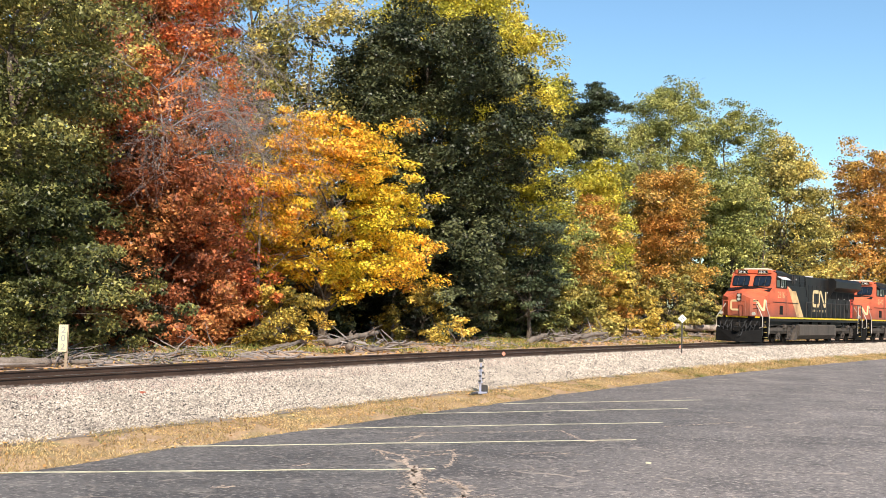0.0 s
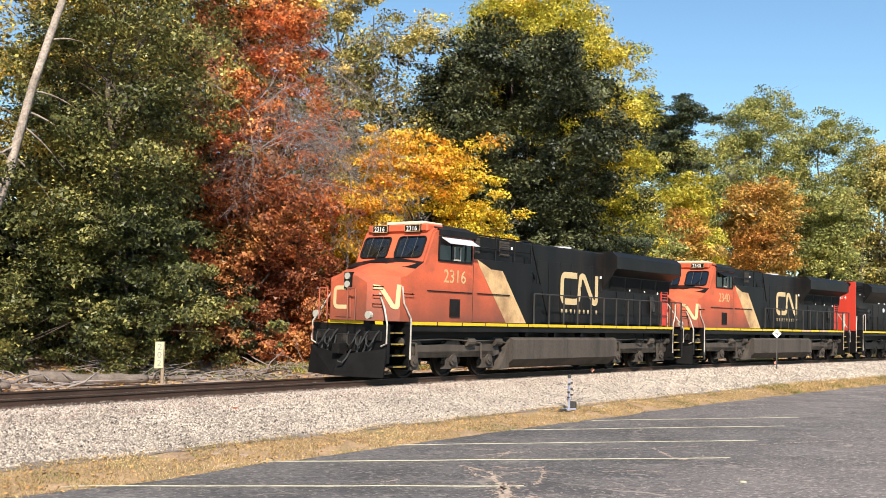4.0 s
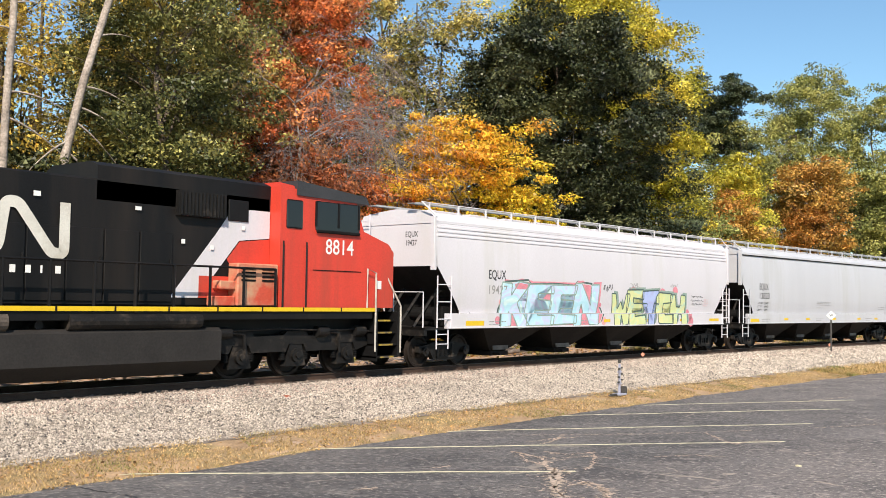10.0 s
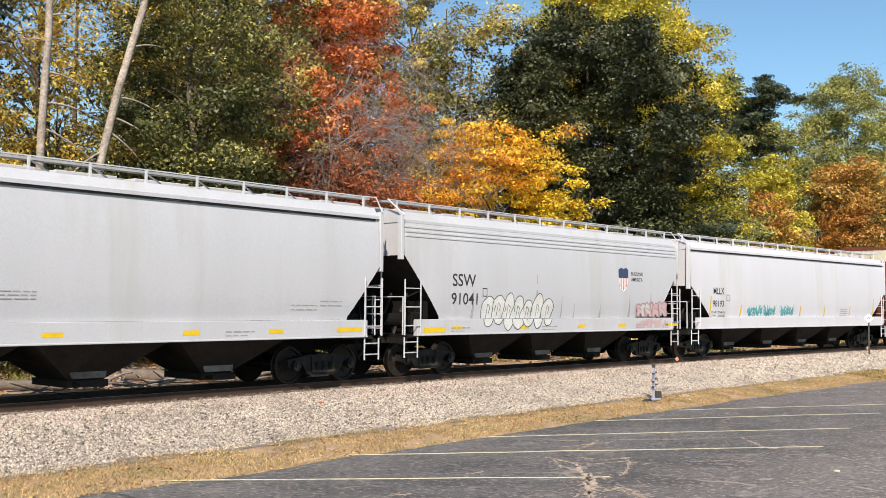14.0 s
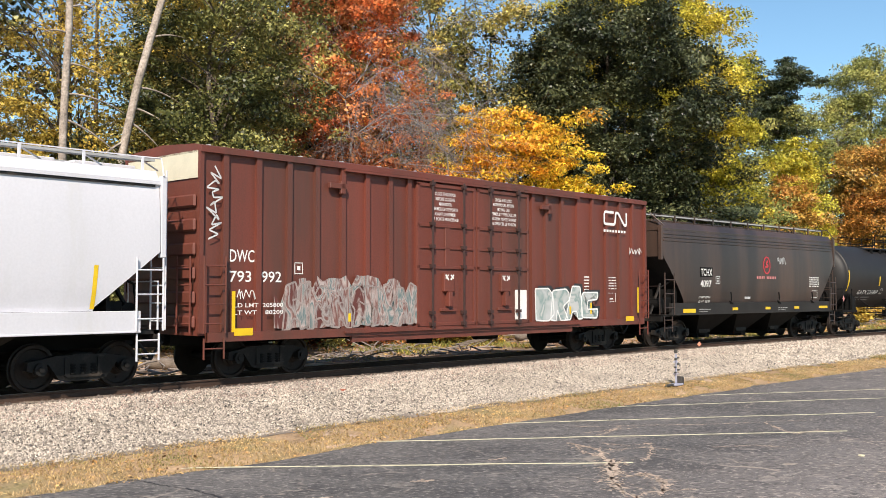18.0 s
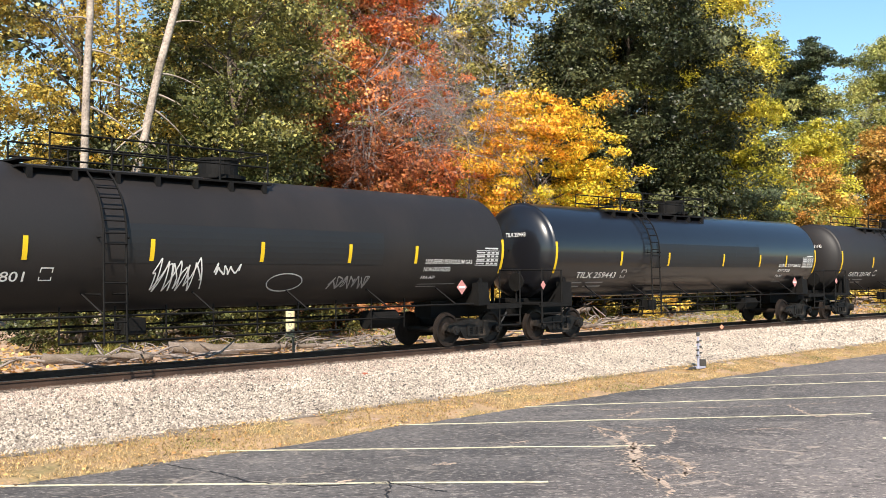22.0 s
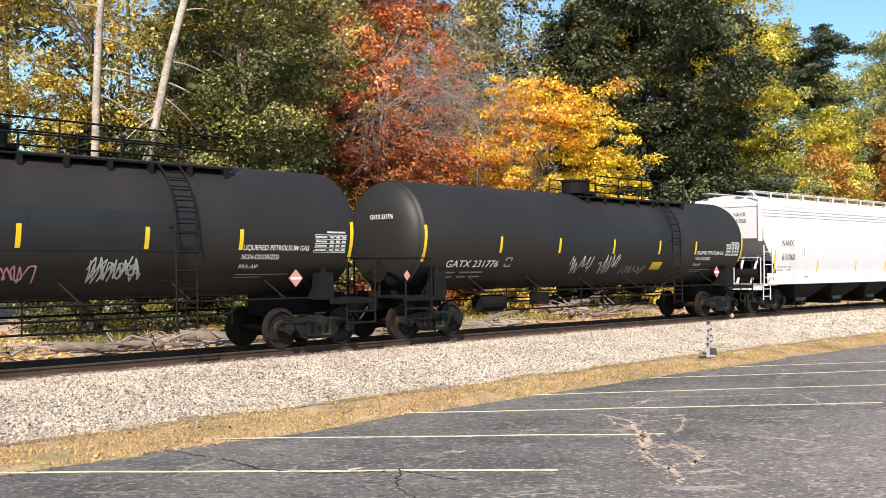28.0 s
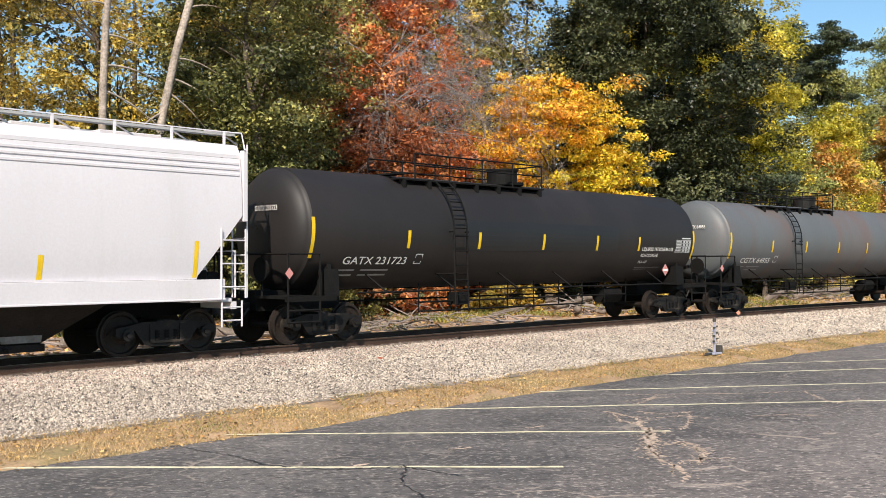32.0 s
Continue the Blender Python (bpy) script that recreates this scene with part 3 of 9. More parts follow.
for k, (w, p) in enumerate(CRACKS):
    crack(p, w, M_CRACK, k)
crack([(7.57, 13.0), (7.68, 12.5), (7.72, 12.0), (7.81, 11.43), (7.74, 10.69), (8.1, 9.9), (8.9, 9.3), (9.0, 8.4)], 0.07, M_TAR, 40)
crack([(9.0, 9.4), (8.2, 8.6), (7.8, 7.7)], 0.05, M_TAR, 41)
# crumbs of pale dirt strewn about the cracks
rs = random.Random(8)
v, f = [], []
for w, p in CRACKS:
    for a, b in zip(p, p[1:]):
        for _ in range(int(40 * w / 0.12 * math.hypot(b[0] - a[0], b[1] - a[1]))):
            t = rs.random()
            o = Vector((a[0] + (b[0] - a[0]) * t + rs.gauss(0, w * 0.7), a[1] + (b[1] - a[1]) * t + rs.gauss(0, w * 0.7), LOT_Z + 0.0045))
            r, h = rs.uniform(0.01, 0.045), rs.uniform(0, 6.28)
            i = len(v)
            v += [o + Vector((math.cos(h + k * 2.1), math.sin(h + k * 2.1), 0)) * r * rs.uniform(0.5, 1.3) for k in range(3)]
            f.append((i, i + 1, i + 2))
o = part_me("dirt_crumbs", mesh_from("dirt_crumbs", v, f, M_CRACK), lot)
o["kind"] = "stuff"
# pale scrapes and bare flecks, too many and too small to tell apart
rs = random.Random(12)
v, f = [], []
while len(f) < 1300:
    x, y = rs.uniform(4, 44), rs.uniform(1, 12.6)
    if math.hypot(x, y) < 9 or noise.noise(Vector((x * 0.35, y * 0.35, 2))) < rs.uniform(-0.5, 0.4):
        continue
    a = rs.gauss(-0.75, 0.35)
    ln, w = rs.uniform(0.02, 0.11) * rs.choice((1, 1, 1, 2)), rs.uniform(0.008, 0.03)
    d, e = Vector((math.cos(a), math.sin(a), 0)), Vector((-math.sin(a), math.cos(a), 0))
    o = Vector((x, y, LOT_Z + 0.003))
    i = len(v)
    v += [o - d * ln * 0.5, o + e * w * rs.uniform(0.3, 1) - d * ln * rs.uniform(-0.2, 0.2), o + d * ln * 0.5, o - e * w * rs.uniform(0.3, 1) + d * ln * rs.uniform(-0.2, 0.2)]
    f.append((i, i + 3, i + 2, i + 1))
o = part_me("scuffs", mesh_from("scuffs", v, f, M_SCUFF), lot)
o["kind"] = "stuff"
bm = bmesh.new()
drum(bm, "z", (16.6, 5.9, LOT_Z + 0.012), 0.05, 0.02, 9)
tagged(part("litter", bm, M_LINE, None), "small white scrap lying on the asphalt", "litter")

# ---- train: materials ----
M_BLACK = material("black_paint", (0.0080, 0.0076, 0.0076), 0.5, vary=0.35, scale=1.5, fine=30, bump=0.06, dirt=(0.021, 0.0165, 0.0135), dirt_amount=0.4, dirt_scale=0.8, streak=True, spec=0.2)
M_DUST = material("dusty_steel", (0.072, 0.057, 0.045), 0.8, vary=0.4, scale=2, fine=25, bump=0.2, dirt=(0.022, 0.018, 0.015), dirt_amount=0.35, dirt_scale=1.2, streak=True)
M_RED = material("red_paint", (0.58, 0.048, 0.026), 0.5, vary=0.15, scale=1.2, fine=30, bump=0.05, dirt=(0.30, 0.055, 0.03), dirt_amount=0.4, dirt_scale=0.7, streak=True)
M_RED_WORN = material("faded_red_paint", (0.62, 0.115, 0.045), 0.6, vary=0.2, scale=1.0, fine=30, bump=0.05, dirt=(0.26, 0.075, 0.04), dirt_amount=0.4, dirt_scale=0.55)
M_TAN = material("tan_paint", (0.66, 0.42, 0.20), 0.6, vary=0.2, scale=1.5, fine=30, bump=0.05, dirt=(0.30, 0.17, 0.08), dirt_amount=0.5)
M_EMBLEM = material("emblem_paint", (0.62, 0.46, 0.24), 0.6, vary=0.12, scale=3, fine=40, bump=0.03)
M_WHITE_MARK = material("white_lettering", (0.78, 0.76, 0.72), 0.6, vary=0.1, scale=5, fine=50, bump=0.02)
M_BLACK_MARK = material("black_lettering", (0.03, 0.03, 0.032), 0.6, vary=0.1, scale=5, fine=50, bump=0.02)
M_YELLOW = material("yellow_reflector", (0.72, 0.47, 0.01), 0.45, vary=0.12, scale=5, fine=50, bump=0.03)
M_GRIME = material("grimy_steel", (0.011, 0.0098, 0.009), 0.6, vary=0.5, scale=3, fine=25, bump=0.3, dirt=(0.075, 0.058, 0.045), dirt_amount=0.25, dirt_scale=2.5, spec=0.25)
M_WHEEL = material("wheel_steel", (0.022, 0.016, 0.013), 0.6, metal=0.15, spec=0.25, vary=0.4, scale=4, fine=30, bump=0.15)
M_TANKGRIME = material("grimy_tank_paint", (0.024, 0.021, 0.019), 0.65, vary=0.3, scale=1.5, fine=25, bump=0.15, spec=0.3)
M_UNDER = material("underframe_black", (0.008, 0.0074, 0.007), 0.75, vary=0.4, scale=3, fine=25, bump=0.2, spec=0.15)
M_HANDRAIL = material("worn_black_handrail", (0.034, 0.028, 0.024), 0.6, vary=0.35, scale=4, fine=40, bump=0.1)
M_GLASS = material("cab_glass", (0.008, 0.009, 0.010), 0.06, vary=0.1, bump=0.0, spec=0.8)
M_GLASS.node_tree.nodes["Principled BSDF"].inputs["IOR"].default_value = 1.7
M_RAILING_W = material("white_handrail", (0.48, 0.44, 0.38), 0.6, vary=0.2, scale=6, fine=40, bump=0.05, dirt=(0.22, 0.16, 0.11), dirt_amount=0.45)
M_LAMP = material("headlamp_glass", (0.42, 0.40, 0.34), 0.1, vary=0.1, bump=0.0)
M_HOPPER = {
    "white": material("white_car_paint", (0.60, 0.585, 0.615), 0.45, vary=0.05, scale=0.8, fine=20, bump=0.03, dirt=(0.52, 0.505, 0.48), dirt_amount=0.25, dirt_scale=0.7, streak=True),
    "grey": material("pale_grey_car_paint", (0.50, 0.495, 0.515), 0.45, vary=0.06, scale=0.8, fine=20, bump=0.03, dirt=(0.43, 0.42, 0.40), dirt_amount=0.25, dirt_scale=0.7, streak=True),
    "cream": material("chalky_white_car_paint", (0.61, 0.58, 0.60), 0.5, vary=0.05, scale=0.8, fine=20, bump=0.03, dirt=(0.54, 0.52, 0.49), dirt_amount=0.25, dirt_scale=0.7, streak=True),
    "black": material("weathered_black_car_paint", (0.036, 0.025, 0.021), 0.42, vary=0.3, scale=1.0, fine=25, bump=0.05, dirt=(0.082, 0.047, 0.034), dirt_amount=0.6, dirt_scale=0.6, streak=True),
}
M_BOARD_GREY = material("grey_grating", (0.34, 0.34, 0.33), 0.6, vary=0.2, scale=3, fine=60, bump=0.2)
# grime, and the shade under the sills, both put into this colour
M_BIN_DARK = material("shaded_grimy_bin", (0.022, 0.018, 0.016), 0.85, vary=0.35, scale=1.5, fine=20, bump=0.1, dirt=(0.04, 0.032, 0.027), dirt_amount=0.3, spec=0.2)
M_BINS = material("dusty_hopper_bin", (0.20, 0.18, 0.16), 0.8, vary=0.25, scale=1.5, fine=20, bump=0.1, dirt=(0.06, 0.05, 0.042), dirt_amount=0.6)
M_TANK = material("matt_black_tank", (0.0170, 0.0146, 0.0140), 0.55, vary=0.12, scale=0.7, fine=25, bump=0.03, dirt=(0.026, 0.021, 0.019), dirt_amount=0.35, dirt_scale=0.6, streak=True, spec=0.36)
M_TANK_GLOSS = material("glossy_black_tank", (0.008, 0.008, 0.010), 0.30, vary=0.1, scale=0.7, fine=25, bump=0.015, coat=0.4)
M_TANK_GREY = material("rusty_grey_tank", (0.10, 0.106, 0.11), 0.55, vary=0.12, scale=0.8, fine=25, bump=0.04, dirt=(0.13, 0.085, 0.068), dirt_amount=0.4, dirt_scale=0.5, streak=True)
M_PANEL = material("tank_patch", (0.010, 0.010, 0.011), 0.55, vary=0.15, scale=1.5, fine=30, bump=0.02)
M_BOX = material("brown_boxcar_paint", (0.150, 0.038, 0.024), 0.55, vary=0.2, scale=0.9, fine=25, bump=0.05, dirt=(0.085, 0.036, 0.025), dirt_amount=0.55, dirt_scale=0.7, streak=True)
M_BOX_ROD = material("dark_rod", (0.045, 0.020, 0.016), 0.6, vary=0.3, bump=0.1)
M_CREAM = material("cream_panel", (0.62, 0.56, 0.42), 0.6, vary=0.1, bump=0.03)
M_SILVER = material("silver_spray", (0.55, 0.55, 0.54), 0.5, vary=0.2, scale=5, fine=50, bump=0.02)
M_PINK = material("pink_spray", (0.72, 0.36, 0.36), 0.6, vary=0.2, scale=4, fine=40, bump=0.02)
M_TEAL = material("teal_spray", (0.08, 0.38, 0.40), 0.6, vary=0.2, scale=4, fine=40, bump=0.02)
M_RING = material("ring_red", (0.55, 0.035, 0.05), 0.5, vary=0.15, bump=0.02)
M_NAME = material("pale_red_lettering", (0.55, 0.20, 0.19), 0.6, vary=0.15, bump=0.02)
M_PLACARD = material("placard_red", (0.50, 0.22, 0.20), 0.5, vary=0.1, bump=0.02)
def wash_material(name, stops, scale, stretch):
    """Faded overlapping sprays: soft bands of several colours."""
    m = material(name, stops[0][1], 0.6, bump=0.02)
    N, L = m.node_tree.nodes, m.node_tree.links
    tc, mp, n, ra = N.new("ShaderNodeTexCoord"), N.new("ShaderNodeMapping"), N.new("ShaderNodeTexNoise"), N.new("ShaderNodeValToRGB")
    mp.inputs["Scale"].default_value = stretch
    n.inputs["Scale"].default_value, n.inputs["Detail"].default_value, n.inputs["Distortion"].default_value = scale, 5, 1.2
    e = ra.color_ramp.elements
    e[0].position, e[0].color = stops[0][0], (*stops[0][1], 1)
    e[1].position, e[1].color = stops[-1][0], (*stops[-1][1], 1)
    for p, c in stops[1:-1]:
        e.new(p).color = (*c, 1)
    L.new(tc.outputs["Object"], mp.inputs[0])
    L.new(mp.outputs[0], n.inputs[0])
    L.new(n.outputs[0], ra.inputs[0])
    L.new(ra.outputs[0], N["Principled BSDF"].inputs["Base Color"])
    return m


M_WASH_BROWN = wash_material("faded_grey_overspray", [(0.36, (0.118, 0.034, 0.027)), (0.43, (0.34, 0.31, 0.29)), (0.47, (0.17, 0.06, 0.045)), (0.52, (0.46, 0.38, 0.35)), (0.55, (0.10, 0.16, 0.16)), (0.59, (0.40, 0.34, 0.31)), (0.64, (0.118, 0.034, 0.027))], 1.2, (1.6, 1, 0.55))


def wash(parent, seed, x0, x1, z0, z1, mat, y):
    """A ragged patch of faded spray paint on a car's side."""
    rng = random.Random(seed)
    n = 26
    top = [(x0 + (x1 - x0) * i / n, z1 - (z1 - z0) * (0.30 * rng.random() ** 2 + 0.35 * (abs(2 * i / n - 1)) ** 4)) for i in range(n + 1)]
    bot = [(x0 + (x1 - x0) * i / n, z0 + 0.05 * (z1 - z0) * rng.random()) for i in range(n + 1)]
    bm = bmesh.new()
    a = [bm.verts.new((p, y, q)) for p, q in bot]
    b = [bm.verts.new((p, y, q)) for p, q in top]
    for i in range(n):
        bm.faces.new((a[i], a[i + 1], b[i + 1], b[i]))
    return part("overspray", bm, mat, parent, "faded overlapping spray paint")


HOPPER_Z = (1.56, 1.9, 2.4, 3.0, 3.5, 3.9, 4.12)
HOPPER_Y = (1.52, 1.575, 1.60, 1.60, 1.575, 1.54, 1.50)
BLOCKS = {
    "K": ((0, 0), (0.32, 0), (0.32, 0.35), (0.62, 0), (1, 0), (0.6, 0.52), (1, 1), (0.62, 1), (0.32, 0.68), (0.32, 1), (0, 1)),
    "E": ((0, 0), (1, 0), (1, 0.26), (0.38, 0.26), (0.38, 0.4), (0.9, 0.4), (0.9, 0.62), (0.38, 0.62), (0.38, 0.76), (1, 0.76), (1, 1), (0, 1)),
    "N": ((0, 0), (0.3, 0), (0.3, 0.5), (0.68, 0), (1, 0), (1, 1), (0.7, 1), (0.7, 0.5), (0.32, 1), (0, 1)),
    "W": ((0, 1), (0.12, 0), (0.4, 0), (0.5, 0.35), (0.6, 0), (0.88, 0), (1, 1), (0.76, 1), (0.7, 0.5), (0.5, 0.8), (0.3, 0.5), (0.24, 1)),
    "D": ((0, 0), (0.75, 0), (1, 0.2), (1, 0.8), (0.75, 1), (0, 1)),
    "R": ((0, 0), (0.32, 0), (0.32, 0.34), (0.62, 0), (1, 0), (0.66, 0.42), (1, 0.62), (1, 0.88), (0.8, 1), (0, 1)),
    "A": ((0, 0), (0.3, 0), (0.38, 0.25), (0.62, 0.25), (0.7, 0), (1, 0), (0.7, 1), (0.3, 1)),
    "T": ((0.3, 0), (0.7, 0), (0.7, 0.62), (1, 0.62), (1, 1), (0, 1), (0, 0.62), (0.3, 0.62)),
    "C": ((0, 0.1), (0.1, 0), (1, 0), (1, 0.3), (0.4, 0.3), (0.4, 0.68), (1, 0.68), (1, 1), (0.1, 1), (0, 0.88)),
    "H": ((0, 0), (0.34, 0), (0.34, 0.36), (0.66, 0.36), (0.66, 0), (1, 0), (1, 1), (0.66, 1), (0.66, 0.62), (0.34, 0.62), (0.34, 1), (0, 1)),
}


def lay_on_hopper(bm, mat, parent, name, lift, label=""):
    """Lays flat paint on a hopper's curved side and, below it, on the side sill."""
    low = bm.copy()
    for m, point, outer in ((bm, 1.575, False), (low, 1.55, True)):
        bmesh.ops.bisect_plane(m, geom=m.verts[:] + m.edges[:] + m.faces[:], plane_co=(0, 0, point), plane_no=(0, 0, 1), clear_outer=outer, clear_inner=not outer)
        if outer is False:
            for z in (1.75, 1.95, 2.2):
                bmesh.ops.bisect_plane(m, geom=m.verts[:] + m.edges[:] + m.faces[:], plane_co=(0, 0, z), plane_no=(0, 0, 1))
        for v in m.verts:
            v.co.y = -1.642 - lift if outer else -float(np.interp(v.co.z, HOPPER_Z, HOPPER_Y)) - 0.004 - lift
        if len(m.faces):
            part(name, m, mat, parent, label)
        else:
            m.free()


def lay_on_boxcar(bm, mat, parent, name, lift, label=""):
    for v in bm.verts:
        v.co.y = -1.532 - lift
    part(name, bm, mat, parent, label)


def sprayed_word(parent, word, x0, x1, z0, z1, fills, outline, back, seed, lean=0.0, lay=None, drop=0.22):
    """A sprayed word in fat angular letters with an outline and a coloured drop shade."""
    rng = random.Random(seed)
    lay = lay or lay_on_hopper
    w = (x1 - x0) / len(word)
    for i, ch in enumerate(word):
        a, b = x0 + w * (i - 0.07), x0 + w * (i + 1.06)
        zb, zt = z0 + rng.uniform(-0.02, 0.04), z1 - rng.uniform(0, drop)
        sl = lean + rng.uniform(-0.12, 0.12)
        up = 0.0006 * i
        pts = [(a + (b - a) * min(1.04, max(-0.04, px + rng.uniform(-0.045, 0.045))) + sl * (pz - 0.5), zb + (zt - zb) * (pz + rng.uniform(-0.03, 0.03))) for px, pz in BLOCKS[ch]]
        for dx, dz, mat, lift, nm in ((0.13, 0.09, back, 0.0, "drop_shade"), (0, 0, fills[i % len(fills)], 0.003, "sprayed_letter")):
            bm = bmesh.new()
            f = bm.faces.new([bm.verts.new((px + dx, 0, pz + dz)) for px, pz in pts])
            bmesh.ops.triangulate(bm, faces=[f])
            lay(bm, mat, parent, nm, lift + up, "sprayed graffiti lettering" if lift else "")
        bm = ribbon(bmesh.new(), pts + [pts[0]], 0.045, 0, 2)
        lay(bm, outline, parent, "graffiti_outline", 0.007 + up)


def sprayed_ball(parent, x, z, r, mat):
    bm = bmesh.new()
    f = bm.faces.new([bm.verts.new((x + r * math.cos(a), 0, z + r * 0.9 * math.sin(a))) for a in np.linspace(0, 2 * math.pi, 20)[:-1]])
    bmesh.ops.triangulate(bm, faces=[f])
    lay_on_hopper(bm, mat, parent, "sprayed_ball", 0.0)


M_GLASS_SIDE = material("dark_side_glass", (0.012, 0.013, 0.015), 0.1, vary=0.1, bump=0.0)
M_HOSE = material("rubber_hose", (0.02, 0.02, 0.02), 0.7, vary=0.2, bump=0.05)
M_TEXTGREY = material("faded_lettering", (0.30, 0.29, 0.28), 0.6, vary=0.1, bump=0.02)

TEXT_CACHE = {}


S_Y = -1.612


def hopper_skin(z):
    """Half width of a hopper's curved side at the height z."""
    return float(np.interp(z, HOPPER_Z, HOPPER_Y))


def lettering(parent, words, x, z, height, mat, y=-1.5, width=None, tilt=0.0, name="lettering"):
    """Words painted on a car's side: left end at x, feet at z, capital letters of that height."""
    key = (words, mat.name)
    if key not in TEXT_CACHE:
        cu = bpy.data.curves.new(name, "FONT")
        cu.body, cu.size, cu.resolution_u, cu.offset = words, 1.0, 3, 0.008
        ob = bpy.data.objects.new("lettering_curve", cu)
        scene.collection.objects.link(ob)
        me = bpy.data.meshes.new_from_object(ob)
        bpy.data.objects.remove(ob)
        me.materials.clear()
        me.materials.append(mat)
        TEXT_CACHE[key] = me
    me = TEXT_CACHE[key]
    co = np.zeros(len(me.vertices) * 3, dtype=np.float32)
    me.vertices.foreach_get("co", co)
    co = co.reshape(-1, 3)
    sc = height / 0.70
    sx = width / (co[:, 0].max() - co[:, 0].min()) if width else sc
    if abs(y - S_Y) < 0.015:
        y, tilt = min(0, y - S_Y) - hopper_skin(z) - 0.006, math.degrees(math.atan2(hopper_skin(z) - hopper_skin(z + height), height))
    ob = part_me(name, me, parent)
    ob.matrix_basis = pose(x, y, z, 90 - tilt) @ Matrix.Diagonal((sx, sc, 1, 1))
    return ob


def mark(parent, x0, x1, z0, z1, mat, y=-1.5, name="mark", slant=0.0):
    """A thin painted or stuck plate on a car's side."""
    bm = bmesh.new()
    if abs(y - S_Y) < 0.03:
        bm.faces.new([bm.verts.new((p, y, q)) for p, q in ((x0, z0), (x1, z0), (x1 + slant, z1), (x0 + slant, z1))])
        return lay_on_hopper(bm, mat, parent, name, 0.001)
    prism(bm, [(x0, z0), (x1, z0), (x1 + slant, z1), (x0 + slant, z1)], y - 0.004, y + 0.001)
    return part(name, bm, mat, parent)


def marks(parent, rows, mat, y, name="small_print"):
    """Lines of print too small to read, as bars."""
    bm = bmesh.new()
    rng = random.Random(len(rows) * 7 + int(rows[0][0] * 100))
    for x0, x1, z0, z1 in rows:
        words = [(x0, x1)]
        if name == "small_print" and x1 - x0 > 0.35 and z1 - z0 < 0.1:
            words, x = [], x0
            while x < x1 - 0.05:
                e = min(x1, x + rng.uniform(0.10, 0.30))
                words.append((x, e))
                x = e + rng.uniform(0.035, 0.06)
        yy = -hopper_skin((z0 + z1) / 2) - 0.004 if abs(y - S_Y) < 0.015 else y
        for a, b in words:
            prism(bm, [(a, z0), (b, z0), (b, z1), (a, z1)], yy - 0.003, yy + 0.001)
    return part(name, bm, mat, parent)


def ribbon(bm, path, width, y, arc=6):
    """A flat painted band along points x, z, with rounded turns."""
    pts = []
    for i, p in enumerate(path):
        p = Vector((p[0], p[1]))
        if 0 < i < len(path) - 1:
            a, b = Vector(path[i - 1]), Vector(path[i + 1])
            r = min((a - p).length, (b - p).length, width * 2.2) * 0.48
            q0, q1 = p + (a - p).normalized() * r, p + (b - p).normalized() * r
            for k in range(arc + 1):
                t = k / arc
                pts.append(q0 * (1 - t) ** 2 + p * 2 * t * (1 - t) + q1 * t * t)
        else:
            pts.append(p)
    left, right = [], []
    for i, p in enumerate(pts):
        d = (pts[min(i + 1, len(pts) - 1)] - pts[max(i - 1, 0)]).normalized()
        n = Vector((-d.y, d.x)) * width / 2
        left.append(bm.verts.new((p.x + n.x, y, p.y + n.y)))
        right.append(bm.verts.new((p.x - n.x, y, p.y - n.y)))
    for i in range(len(pts) - 1):
        bm.faces.new((left[i], right[i], right[i + 1], left[i + 1]))
    return bm


def emblem(parent, x0, x1, z0, z1, mat, y, w=None):
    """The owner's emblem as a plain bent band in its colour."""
    W, Hh = x1 - x0, z1 - z0
    w = w or Hh * 0.19
    h = w / 2
    P = lambda a, b: (x0 + h + a * (W - w), z0 + h + b * (Hh - w))
    bm = ribbon(bmesh.new(), [P(0.42, 1), P(0, 1), P(0, 0), P(0.47, 0), P(0.52, 1), P(0.62, 1), P(0.90, 0), P(1.0, 0), P(1.0, 1.06)], w, y)
    return part("emblem", bm, mat, parent, "cream bent-band emblem")


